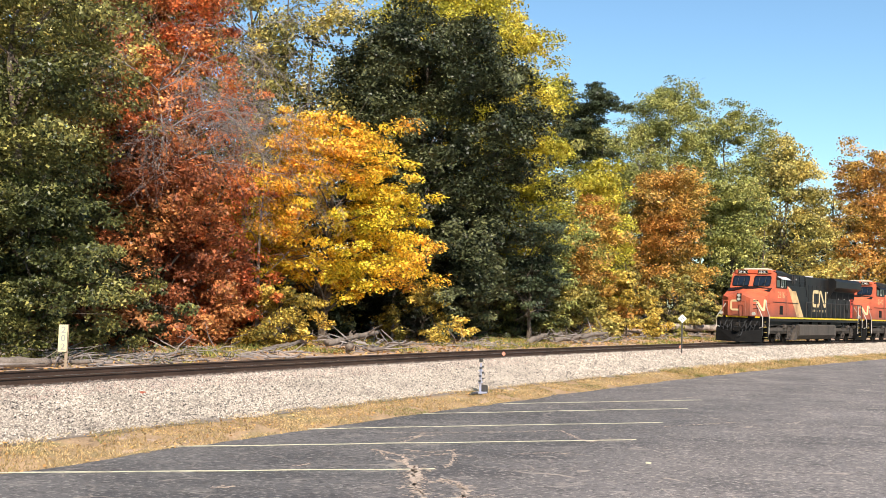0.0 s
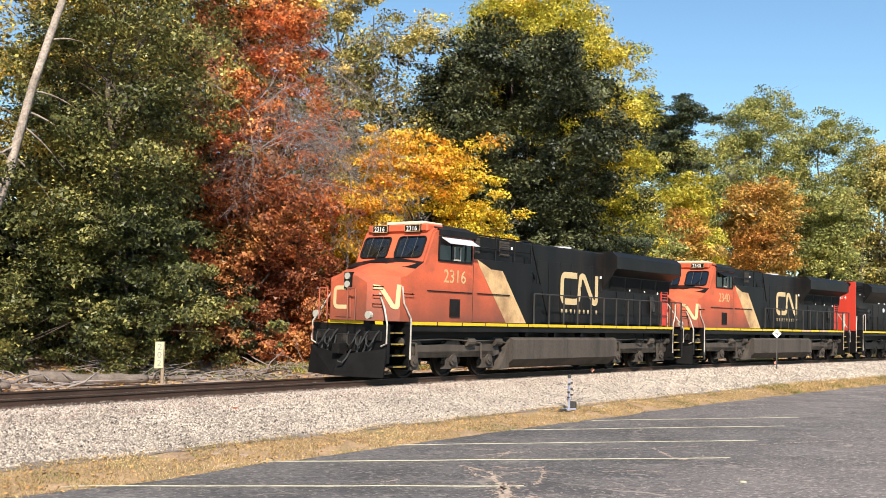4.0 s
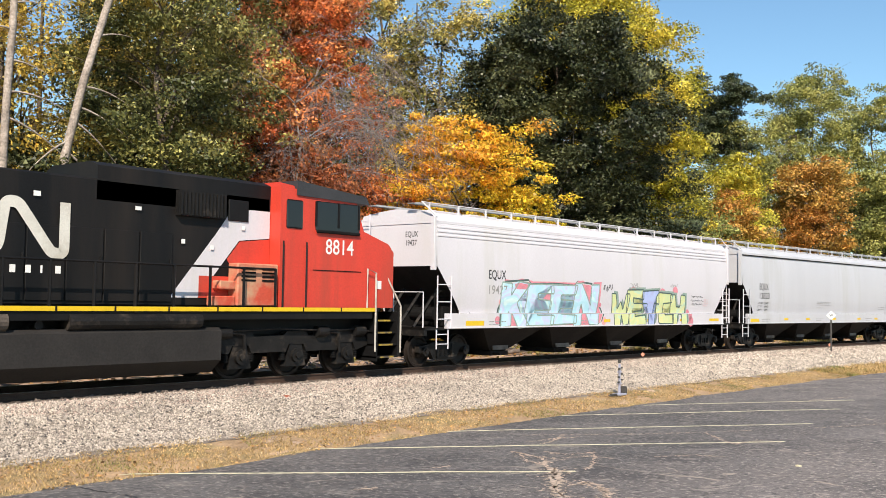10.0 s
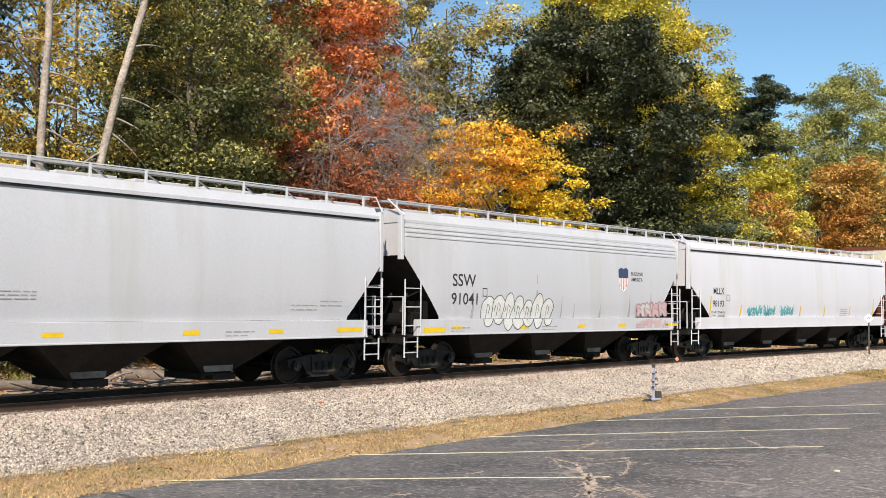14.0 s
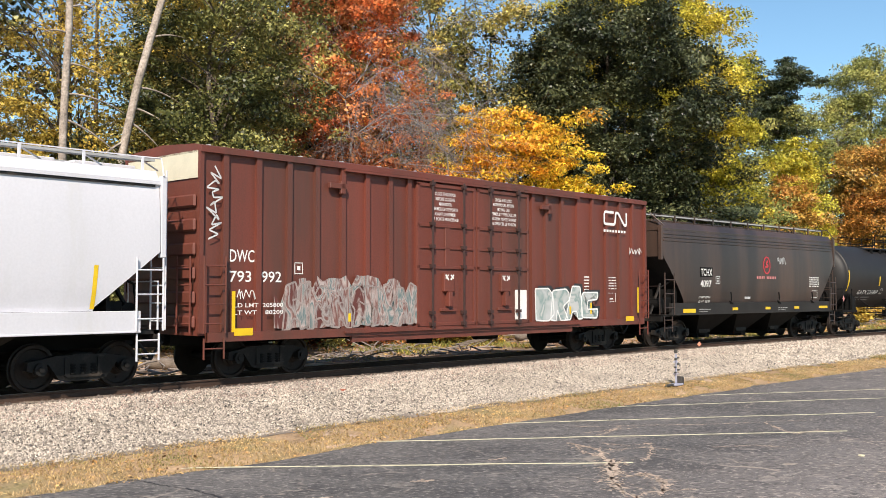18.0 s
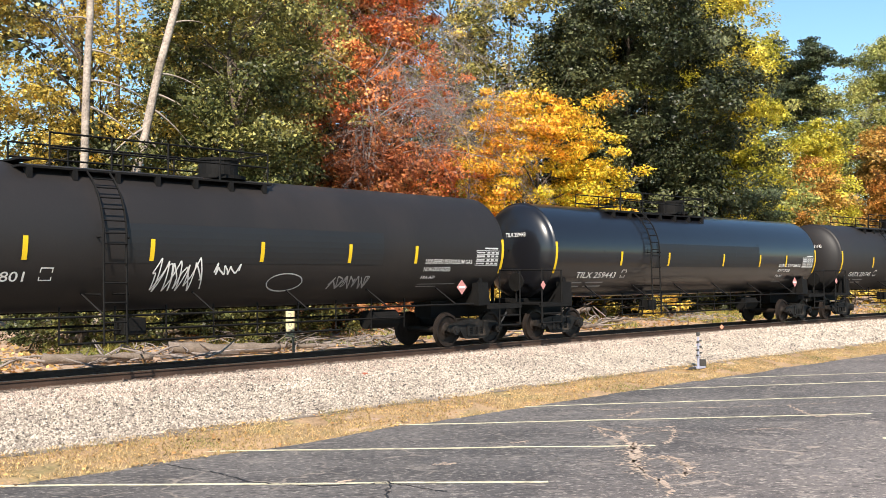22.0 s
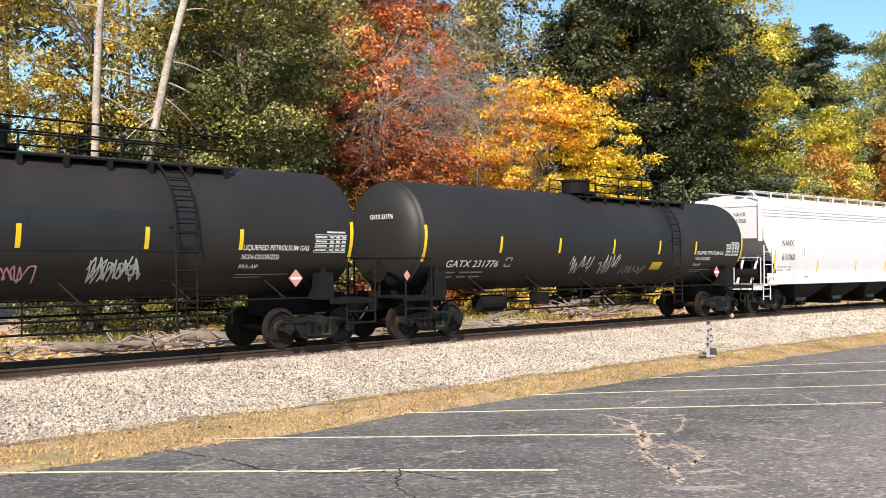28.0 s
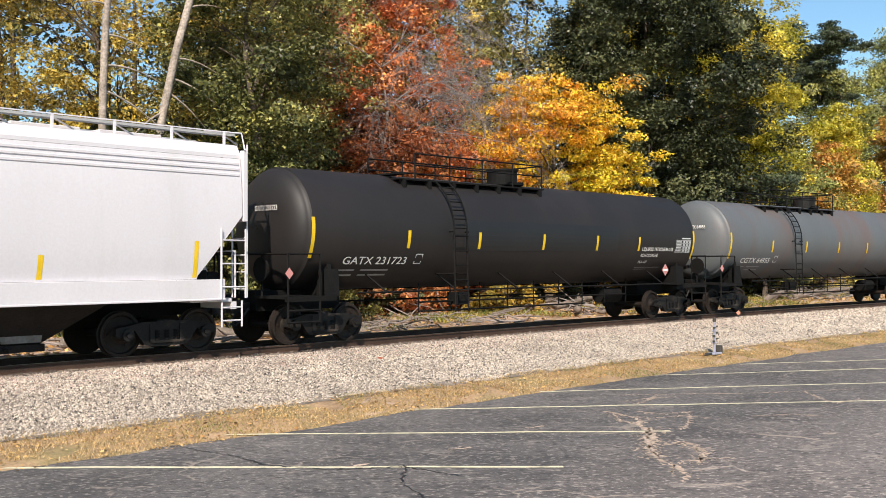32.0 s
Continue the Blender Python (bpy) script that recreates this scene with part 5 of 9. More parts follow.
def tank_car(u0, u1, mat, label, number, flip=1, gas=True, patch=True, number_x=-7.2, mark_z=2.48, stripes=(-5.2, -2.6, 0.12, 2.7, 4.95)):
    """flip: 1 with the ladder towards the front of the train, -1 towards the rear."""
    ln = u1 - u0
    hl = ln / 2 - 1.28
    car = tagged(new("tank_car"), label, "freight car", "cars of the train")
    v, f, sides = [], [], 48
    prof = []
    for k in range(9):
        a = math.pi / 2 * k / 8
        prof.append((-hl - 0.02 - 0.50 * math.cos(a), (TANK_R - 0.035) * math.sin(a) ** 0.9 if k else 0.02))
    prof += [(-hl - 0.018, TANK_R - 0.012), (-hl, TANK_R)]
    head = prof[:]
    prof += [(x, TANK_R) for x in np.linspace(-hl + 0.03, hl - 0.03, 12)]
    prof += [(-x, r) for x, r in head[::-1]]
    for x, r in prof:
        for k in range(sides):
            a = 2 * math.pi * k / sides
            v.append((x, r * math.cos(a), TANK_ZC + r * math.sin(a)))
    for i in range(len(prof) - 1):
        for k in range(sides):
            f.append((i * sides + k, i * sides + (k + 1) % sides, (i + 1) * sides + (k + 1) % sides, (i + 1) * sides + k))
    part_me("tank_shell", mesh_from("tank_shell", v, f, mat, True), car)
    # welded seams
    for x in (-hl, -hl * 0.72, -hl * 0.44, -hl * 0.15, hl * 0.15, hl * 0.44, hl * 0.72, hl):
        def ring():
            v, f = [], []
            for k in range(sides + 1):
                a = 2 * math.pi * k / sides
                for d in (-0.012, 0.012):
                    v.append((d, (TANK_R + 0.004) * math.cos(a), TANK_ZC + (TANK_R + 0.004) * math.sin(a)))
            for k in range(sides):
                f.append((2 * k, 2 * k + 2, 2 * k + 3, 2 * k + 1))
            return mesh_from("weld_seam", v, f, mat)
        o = part_me("weld_seam", cached(("seam", mat.name), ring), car)
        o.location = (x, 0, 0)
    if patch:
        for x0 in (-3.2, -1.45, 0.3, 2.05):
            a, b = tank_patch(x0, x0 + 1.745, 2.22, 3.0, 0.006)
            part_me("jacket_patch", mesh_from("jacket_patch", a, b, M_PANEL), car)
    # reflective stripes
    for x, tall in [(-hl, 1)] + [(x, 0) for x in stripes] + [(hl, 1)]:
        hh = 0.47 if tall else 0.22
        a, b = tank_patch(x - 0.05, x + 0.05, mark_z - hh, mark_z + hh, 0.012)
        part_me("reflector", mesh_from("reflector", a, b, M_YELLOW), car)
    # top platform, dome, rails
    x0, x1 = sorted((-5.1 * flip, 0.75 * flip))
    part("top_platform", boxes([(x0, x1, -0.95, -0.60, 4.02, 4.06), (x0, x1, 0.60, 0.95, 4.02, 4.06), (x0, x0 + 0.3, -0.95, 0.95, 4.16, 4.20)] + [(x - 0.05, x + 0.05, -0.98, -0.80, 3.82, 4.03) for x in np.linspace(x0 + 0.2, x1 - 0.2, 7)]), M_UNDER, car)
    dx = -0.05 * flip
    bm = drum(bmesh.new(), "z", (dx, 0, 4.36), 0.45, 0.46, 20)
    drum(bm, "z", (dx, 0, 4.61), 0.48, 0.06, 20)
    drum(bm, "z", (dx, 0, 4.2), 0.62, 0.08, 20)
    part("dome", bm, M_UNDER if mat is not M_TANK_GREY else M_GRIME, car, "round valve dome")
    rails = []
    for yy in (-0.93, 0.93):
        rails += [[(x, yy, 4.05), (x, yy, 4.72)] for x in np.linspace(x0 + 0.6, x1 - 0.1, 5)]
        rails += [[(x0 + 0.6, yy, 4.72), (x1 - 0.1, yy, 4.72)], [(x0 + 0.6, yy, 4.42), (x1 - 0.1, yy, 4.42)]]
    rails.append([(x1 - 0.1, -0.93, 4.72), (x1 - 0.1, 0.93, 4.72)])
    part("platform_rail", tubes(rails, 0.022, 5), M_UNDER, car)
    # side ladder, bent over the shell
    lx = -3.5 * flip
    bm = bmesh.new()
    arc = [(-(TANK_R + 0.14) * math.cos(a), TANK_ZC + (TANK_R + 0.14) * math.sin(a)) for a in np.linspace(-0.1, 0.95, 8)]
    for sx in (-0.24, 0.24):
        tube(bm, [(lx + sx, -1.66, 0.62), (lx + sx, -1.64, 1.2)] + [(lx + sx, y, z) for y, z in arc], 0.022, 5)
    for z in np.arange(0.68, 2.6, 0.38):
        tube(bm, [(lx - 0.24, -1.65, z), (lx + 0.24, -1.65, z)], 0.018, 5)
    for y, z in arc[1:]:
        tube(bm, [(lx - 0.24, y, z), (lx + 0.24, y, z)], 0.018, 5)
    for z in (1.6, 2.7):
        y = on_tank(z)[0]
        tube(bm, [(lx - 0.3, -1.62, z), (lx - 0.3, y, z)], 0.02, 4)
        tube(bm, [(lx + 0.3, -1.62, z), (lx + 0.3, y, z)], 0.02, 4)
    part("ladder", bm, M_UNDER, car)
    # long grab rails, brackets and pipes along the belly
    for sgn in (-1, 1):
        bm = tubes([[(-hl + 1.3, sgn * 1.52, 1.18), (hl - 1.3, sgn * 1.52, 1.18)]], 0.024, 5)
        for x in np.linspace(-hl + 2.1, hl - 2.1, 6):
            tube(bm, [(x + 0.12, sgn * 1.50, 1.18), (x - 0.12, sgn * 0.98, 1.62)], 0.022, 4)
        part("side_rail", bm, M_UNDER, car)
    bm = tubes([[(-4.2, -0.75, 0.86), (5.2, -0.75, 0.86)], [(-4.2, -0.75, 0.62), (3.0, -0.75, 0.62)], [(-hl + 2, 0.5, 0.9), (hl - 2, 0.5, 0.9)]], 0.025, 5)
    for x in np.linspace(-4.2, 5.2, 9):
        tube(bm, [(x, -0.75, 0.60), (x, -0.75, 1.35)], 0.018, 4)
    part("brake_pipe", bm, M_UNDER, car)
    part("air_reservoir", drum(bmesh.new(), "x", (4.6 * flip, -0.45, 0.82), 0.24, 1.0, 14), M_UNDER, car)
    part("brake_valve", boxes([(-2.9, -2.4, -0.9, -0.5, 0.75, 1.1)], 0.02), M_UNDER, car)
    # ends: saddles, stub sills, platforms, rails
    for sgn in (-1, 1):
        c = sgn * (hl - 0.65)
        bm = bmesh.new()
        prism_x(bm, [(-1.36, 1.12), (1.36, 1.12), (1.2, 1.95), (0.7, 1.55), (0, 1.4), (-0.7, 1.55), (-1.2, 1.95)], c - 0.06, c + 0.06)
        prism_x(bm, [(-1.36, 1.12), (-1.02, 1.12), (-1.10, 1.75), (-1.30, 1.75)], c - 0.22, c + 0.22)
        part("saddle", bm, M_UNDER, car)
        F = sgn * (ln / 2 - 0.5)
        part("stub_sill", boxes([(min(F, sgn * (hl - 1.7)), max(F, sgn * (hl - 1.7)), -0.32, 0.32, 0.78, 1.25)]), M_UNDER, car)
        part("end_platform", boxes([(min(F, F - sgn * 1.0), max(F, F - sgn * 1.0), -1.5, 1.5, 1.08, 1.14), (min(c, F), max(c, F), -1.52, -1.44, 1.02, 1.14), (min(c, F), max(c, F), 1.44, 1.52, 1.02, 1.14)]), M_UNDER, car)
        G = F - sgn * 0.05
        H2 = F - sgn * 0.95
        bm = tubes([[(G, -1.5, 0.55), (G, -1.5, 2.1), (G, 1.5, 2.1), (G, 1.5, 0.55)], [(H2, -1.5, 0.55), (H2, -1.5, 2.1), (G, -1.5, 2.1)], [(G, -1.5, 0.55), (H2, -1.5, 0.55)], [(G, -1.5, 0.82), (H2, -1.5, 0.82)], [(G, -0.5, 1.1), (G, -0.5, 2.1)], [(G, 0.5, 1.1), (G, 0.5, 2.1)]], 0.03, 6)
        part("end_rail", bm, M_UNDER, car)
        if sgn < 0:
            bm = drum(bmesh.new(), "x", (G - 0.06, -0.55, 1.75), 0.28, 0.05, 18)
            part("hand_brake_wheel", bm, M_UNDER, car)
        bm = bmesh.new()
        pz, px = 1.63, sgn * (hl - 1.55) if sgn > 0 else -(ln / 2 - 0.55)
        if sgn > 0:
            y = -1.27
            q = [(px - 0.2, pz), (px, pz - 0.2), (px + 0.2, pz), (px, pz + 0.2)]
            prism(bm, q, y - 0.06, y - 0.05)
        else:
            prism(bm, [(px - 0.11, 1.66), (px, 1.53), (px + 0.11, 1.66), (px, 1.79)], -1.55, -1.54)
        part("placard", bm, M_PLACARD, car, "red and white diamond placard")
        bm = bmesh.new()
        if sgn > 0:
            prism(bm, [(px - 0.13, pz - 0.03), (px + 0.13, pz - 0.03), (px + 0.13, pz + 0.03), (px - 0.13, pz + 0.03)], y - 0.066, y - 0.061)
            part("placard_band", bm, M_WHITE_MARK, car)
        else:
            bm.free()
        freight_truck(car, sgn * (ln / 2 - 1.95))
        coupler(car, sgn * ln / 2, sgn)
    # lettering
    white = M_WHITE_MARK
    if number:
        tank_text(car, number, number_x, 1.86, 0.21, white, 2.05)
        tank_bars(car, [(number_x, number_x + 0.5, 1.70, 1.74), (number_x + 0.7, number_x + 1.6, 1.70, 1.74), (number_x, number_x + 0.5, 1.58, 1.62), (number_x + 0.7, number_x + 1.6, 1.58, 1.62)], M_TEXTGREY)
        e = lettering(car, number, 0, 0, 0.14, white, 0, 0.75)
        e.matrix_basis = pose(-hl - 0.52, 0.1, 3.12, 90, 0, -90) @ Matrix.Diagonal((0.15, 0.17, 1, 1))
    if gas:
        tank_text(car, "LIQUEFIED PETROLEUM GAS", hl - 3.05, 2.26, 0.115, white, 1.8)
        tank_text(car, "NON-ODORIZED", hl - 3.05, 2.06, 0.115, white, 1.0)
        tank_text(car, "FRA-AIP", hl - 3.05, 1.86, 0.10, white, 0.5)
        tank_bars(car, [(hl - 3.05, hl - 1.6, 1.72, 1.735), (hl - 3.05, hl - 2.3, 1.66, 1.675)], M_TEXTGREY)
        a = hl - 1.1
        rows = [(a, a + 0.95, z, z + 0.014) for z in (2.22, 2.32, 2.42, 2.52, 2.62)] + [(a + k, a + k + 0.014, 2.22, 2.634) for k in (0, 0.42, 0.60, 0.78, 0.936)]
        rows += [(a + 0.03, a + 0.36, z + 0.035, z + 0.075) for z in (2.22, 2.32, 2.42, 2.52)] + [(a + k, a + k + 0.12, z + 0.03, z + 0.08) for k in (0.45, 0.63, 0.81) for z in (2.22, 2.32, 2.42, 2.52)] + [(a + 0.35, a + 0.9, 2.67, 2.71)]
        tank_bars(car, rows, M_SILVER, "data_table")
    tank_bars(car, [(number_x + 2.35, number_x + 2.6, 1.87, 1.89), (number_x + 2.35, number_x + 2.6, 2.1, 2.12), (number_x + 2.35, number_x + 2.37, 1.87, 2.12), (number_x + 2.58, number_x + 2.6, 1.87, 2.12)], white, "plate_mark")
    return car


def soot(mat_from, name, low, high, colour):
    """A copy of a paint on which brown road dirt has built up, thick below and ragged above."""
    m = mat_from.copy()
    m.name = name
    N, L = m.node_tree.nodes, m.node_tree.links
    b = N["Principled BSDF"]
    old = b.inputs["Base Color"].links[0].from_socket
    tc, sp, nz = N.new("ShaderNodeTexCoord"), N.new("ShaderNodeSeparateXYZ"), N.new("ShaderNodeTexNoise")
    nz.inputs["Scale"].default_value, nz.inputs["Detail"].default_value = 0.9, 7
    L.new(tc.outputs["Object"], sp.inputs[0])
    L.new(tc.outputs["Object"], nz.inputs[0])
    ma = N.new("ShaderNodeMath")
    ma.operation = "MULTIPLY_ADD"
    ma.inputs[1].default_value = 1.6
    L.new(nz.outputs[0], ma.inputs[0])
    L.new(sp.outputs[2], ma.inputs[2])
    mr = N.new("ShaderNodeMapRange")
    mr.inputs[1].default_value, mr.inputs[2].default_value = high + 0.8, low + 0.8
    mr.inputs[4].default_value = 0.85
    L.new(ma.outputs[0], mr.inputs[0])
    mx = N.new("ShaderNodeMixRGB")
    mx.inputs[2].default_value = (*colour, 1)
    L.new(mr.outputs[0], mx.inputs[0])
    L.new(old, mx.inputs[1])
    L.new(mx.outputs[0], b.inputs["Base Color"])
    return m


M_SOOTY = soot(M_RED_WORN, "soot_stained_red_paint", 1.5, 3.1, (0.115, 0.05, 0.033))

# ---- boxcar ----
M_SILVER_FADED = wash_material("faded_silver_fill", [(0.36, (0.50, 0.50, 0.49)), (0.48, (0.40, 0.42, 0.40)), (0.55, (0.22, 0.30, 0.28)), (0.62, (0.50, 0.49, 0.47))], 1.6, (1, 1, 1))

def box_car(u0, u1):
    ln = u1 - u0
    hb = 8.97
    car = tagged(new("box_car"), "tall brown steel boxcar with double plug doors and silver graffiti", "freight car", "cars of the train")
    part("body", boxes([(-hb + 0.03, hb - 0.03, -1.44, 1.44, 1.0, 4.98)]), M_BOX, car)
    bm = bmesh.new()
    prism_x(bm, [(-1.56, 4.93), (-1.56, 5.06), (-1.3, 5.12), (0, 5.2), (1.3, 5.12), (1.56, 5.06), (1.56, 4.93)], -hb, hb)
    part("roof", bm, M_BOX, car)
    bm = bmesh.new()
    for i in range(14):
        x = -hb + 0.4 + i * 1.29
        box(bm, x, x + 0.06, -1.22, 1.22, 5.1, 5.155)
    part("roof_rib", bm, M_HOPPER["grey"], car)
    for sgn in (-1, 1):
        part("side_sill", boxes([(-hb + 0.2, hb - 0.2, sgn * 1.5 - 0.05, sgn * 1.5 + 0.05, 0.86, 1.06), (-4.6, 4.6, sgn * 1.47 - 0.04, sgn * 1.47 + 0.04, 0.72, 0.9)]), M_BOX, car)
    posts = [-8.93, -8.31, -7.42, -6.55, -5.72, -4.90, -4.10, -3.30, -2.62, 2.62, 3.30, 4.10, 4.95, 5.75, 6.55, 7.35, 8.15, 8.93]
    for sgn in (-1, 1):
        for x in posts:
            w = 0.07 if abs(x) < 8.9 else 0.05
            bm = bmesh.new()
            y0, y1 = sorted((sgn * 1.435, sgn * 1.525))
            prism_x(bm, [(y0, 1.05), (y1, 1.05), (y1, 4.94), (y0, 4.94)], x - w, x + w)
            part("side_post", bm, M_BOX, car)
    # two plug doors with locking bars
    for x0, x1 in ((-2.36, -0.04), (0.04, 2.36)):
        d = part("plug_door", boxes([(x0, x1, -1.53, -1.43, 1.02, 4.84)], 0.01), M_BOX, car)
        fr = [(x0, x1, -1.565, -1.525, z, z + 0.09) for z in (1.04, 2.55, 3.66, 4.72)] + [(x0, x0 + 0.09, -1.565, -1.525, 1.04, 4.8), (x1 - 0.09, x1, -1.565, -1.525, 1.04, 4.8), ((x0 + x1) / 2 - 0.09, (x0 + x1) / 2 + 0.09, -1.56, -1.525, 2.6, 3.66), (x0, x1, -1.56, -1.525, 3.08, 3.14)]
        part("door_frame", boxes(fr, 0.008), M_BOX, d)
        for q in (0.22, 0.76):
            xx = x0 + (x1 - x0) * q
            bm = tubes([[(xx, -1.62, 0.98), (xx, -1.62, 4.90)]], 0.032)
            for z in (1.05, 1.35, 2.58, 3.10, 3.70, 4.76):
                box(bm, xx - 0.07, xx + 0.07, -1.66, -1.54, z, z + 0.09)
            part("lock_bar", bm, M_BOX_ROD, d, "dark lock rod")
        c = (x0 + x1) / 2
        part("door_latch", boxes([(c - 0.2, c + 0.2, -1.63, -1.52, 1.95, 2.45), (c - 0.07, c + 0.07, -1.68, -1.52, 1.55, 1.95), (c - 0.3, c + 0.3, -1.60, -1.52, 1.42, 1.50)], 0.01), M_BOX, d)
        bm = bmesh.new()
        for s2 in (-1, 1):
            ribbon(bm, [(c + s2 * 0.04, 2.26), (c + s2 * 0.16, 2.40)], 0.05, -1.634)
            ribbon(bm, [(c + s2 * 0.04, 2.40), (c + s2 * 0.16, 2.30)], 0.04, -1.634)
        part("latch_mark", bm, M_WHITE_MARK, d)
    part("door_track", boxes([(-4.9, 4.9, -1.60, -1.50, 0.94, 1.0), (-4.9, 4.9, -1.60, -1.50, 4.86, 4.92)]), M_BOX, car)
    for x in (-5.4, 2.95):
        part("door_stop", boxes([(x, x + 0.55, -1.60, -1.5, 4.42, 4.55), (x + 0.35, x + 0.5, -1.60, -1.5, 4.30, 4.60)], 0.01), M_BOX, car)
    # ends with pressed ribs, pale upper panel
    for sgn in (-1, 1):
        e = sgn * (hb - 0.03)
        bm = boxes([(min(e, e + sgn * 0.09), max(e, e + sgn * 0.09), -1.38, 1.38, 1.15 + 0.52 * k, 1.43 + 0.52 * k) for k in range(6)], 0.04)
        part("end_rib", bm, M_BOX, car)
        part("end_panel", boxes([(min(e, e + sgn * 0.03), max(e, e + sgn * 0.03), -1.42, 1.42, 4.38, 4.97)]), M_CREAM, car, "cream upper end panel")
        a, b = sorted((sgn * (hb - 0.05), sgn * (hb - 0.6)))
        ladder(car, a, b, -1.62, 1.05, 2.7, 4, M_BOX)
        ladder(car, a + 0.02, b - 0.02, -1.60, 0.5, 0.95, 1, M_BOX, "stirrup_step")
        ladder(car, -1.35, -0.85, sgn * (hb + 0.12), 1.05, 2.7, 4, M_BOX, "end_ladder", along="y")
        freight_truck(car, sgn * (ln / 2 - 2.65))
        coupler(car, sgn * ln / 2, sgn)
    part("centre_sill", boxes([(-ln / 2 + 0.5, ln / 2 - 0.5, -0.32, 0.32, 0.75, 1.02)] + [(x - 0.08, x + 0.08, -1.4, 1.4, 0.82, 1.0) for x in (-4.5, -2.2, 0, 2.2, 4.5)]), M_UNDER, car)
    bm = drum(bmesh.new(), "x", (1.6, -0.5, 0.72), 0.17, 0.9, 12)
    box(bm, -1.6, -1.1, -0.9, -0.4, 0.55, 0.85)
    part("brake_gear", bm, M_UNDER, car)
    # lettering
    y = -1.447
    lettering(car, "DWC", -8.17, 2.60, 0.27, M_WHITE_MARK, y, 0.66)
    lettering(car, "793", -8.17, 2.16, 0.24, M_WHITE_MARK, y, 0.58)
    lettering(car, "992", -7.30, 2.16, 0.24, M_WHITE_MARK, y, 0.56)
    lettering(car, "LD LMT  205800", -8.1, 1.60, 0.09, M_WHITE_MARK, -1.532, 1.35)
    lettering(car, "LT WT    80200", -8.1, 1.44, 0.09, M_WHITE_MARK, -1.532, 1.35)
    for x, lines in ((-1.85, ("CLOSE THIS DOOR", "BEFORE CLOSING", "MAIN DOOR", "FERMER CETTE PORTE", "AVANT DE FERMER", "LA PORTE PRINCIPALE")), (0.62, ("CLOSE AND LOCK", "BOTH DOORS BEFORE", "MOVING CAR", "FERMER ET VERROUILLER", "LES DEUX PORTES AVANT", "DE DEPLACER LE WAGON"))):
        for i, w in enumerate(lines):
            ww = 0.055 * len(w)
            lettering(car, w, x + 0.58 - ww / 2, 4.52 - i * 0.135, 0.085, M_WHITE_MARK, -1.537, ww)
    emblem(car, 6.35, 7.75, 4.12, 4.60, M_WHITE_MARK, -1.53, 0.085)
    marks(car, [(6.35 + 0.17 * k, 6.35 + 0.17 * k + 0.11, 3.90, 3.98) for k in range(8)], M_WHITE_MARK, -1.53)
    marks(car, [(5.35, 5.62, 2.40 - 0.1 * k, 2.44 - 0.1 * k) for k in range(6)] + [(6.6, 7.2, 2.40 - 0.09 * k, 2.43 - 0.09 * k) for k in range(5)], M_WHITE_MARK, -1.447)
    marks(car, [(6.65, 7.15, 1.62, 1.635), (6.65, 7.15, 1.9, 1.915), (6.65, 6.665, 1.62, 1.915), (7.135, 7.15, 1.62, 1.915), (6.8, 7.0, 1.70, 1.74)], M_WHITE_MARK, -1.447)
    marks(car, [(-6.35, -6.33, 2.35, 2.62), (-6.12, -6.10, 2.35, 2.62), (-6.35, -6.10, 2.35, 2.37), (-6.35, -6.10, 2.60, 2.62), (-6.27, -6.18, 2.44, 2.54)], M_WHITE_MARK, -1.447, "plate_mark")
    for x, z0, z1 in ((-8.15, 1.05, 1.95), (-4.75, 1.22, 1.42), (4.42, 1.25, 1.5), (5.55, 1.25, 1.6), (8.35, 1.25, 2.1)):
        mark(car, x, x + 0.09, z0, z1, M_YELLOW, -1.535, "reflector")
    for x in (-8.1, 7.6):
        mark(car, x, x + 0.5, 0.98, 1.14, M_YELLOW, -1.555, "reflector")
    sprayed_word(car, "DRAC", 2.75, 5.9, 1.10, 2.15, [M_SILVER_FADED], M_WHITE_MARK, M_BLACK_MARK, 3, 0.0, lay_on_boxcar)
    wash(car, 8, -7.0, -2.3, 1.08, 2.35, M_WASH_BROWN, -1.531)
    spray(car, 31, -6.7, -2.5, 1.12, 2.15, 6, [M_WASH_BROWN], M_FADED_LINE, -1.531, 0.25)
    for k in range(5):
        scrawl(car, 90 + k, -6.8 + 0.9 * k, -5.9 + 0.9 * k, 1.2, 2.0 + 0.05 * k, (M_TEXTGREY, M_FAINT)[k % 2], -1.533, 0.022, 7)
    tag = [(-8.62 + 0.17 * math.sin(i * 2.3) + 0.06 * math.sin(i * 0.9), 4.55 - 1.45 * i / 21 + 0.10 * math.cos(i * 2.9)) for i in range(22)]
    part("graffiti_tag", ribbon(bmesh.new(), tag, 0.035, -1.534, 4), M_SILVER, car, "pale sprayed tag")
    scrawl(car, 6, 7.85, 8.6, 3.2, 3.45, M_WHITE_MARK, -1.532, 0.03, 14)
    scrawl(car, 7, -8.0, -7.5, 1.75, 2.0, M_WHITE_MARK, -1.532, 0.02, 14)
    mark(car, 1.72, 2.3, 1.15, 2.0, M_WHITE_MARK, -1.534, "paint_patch")
    return car


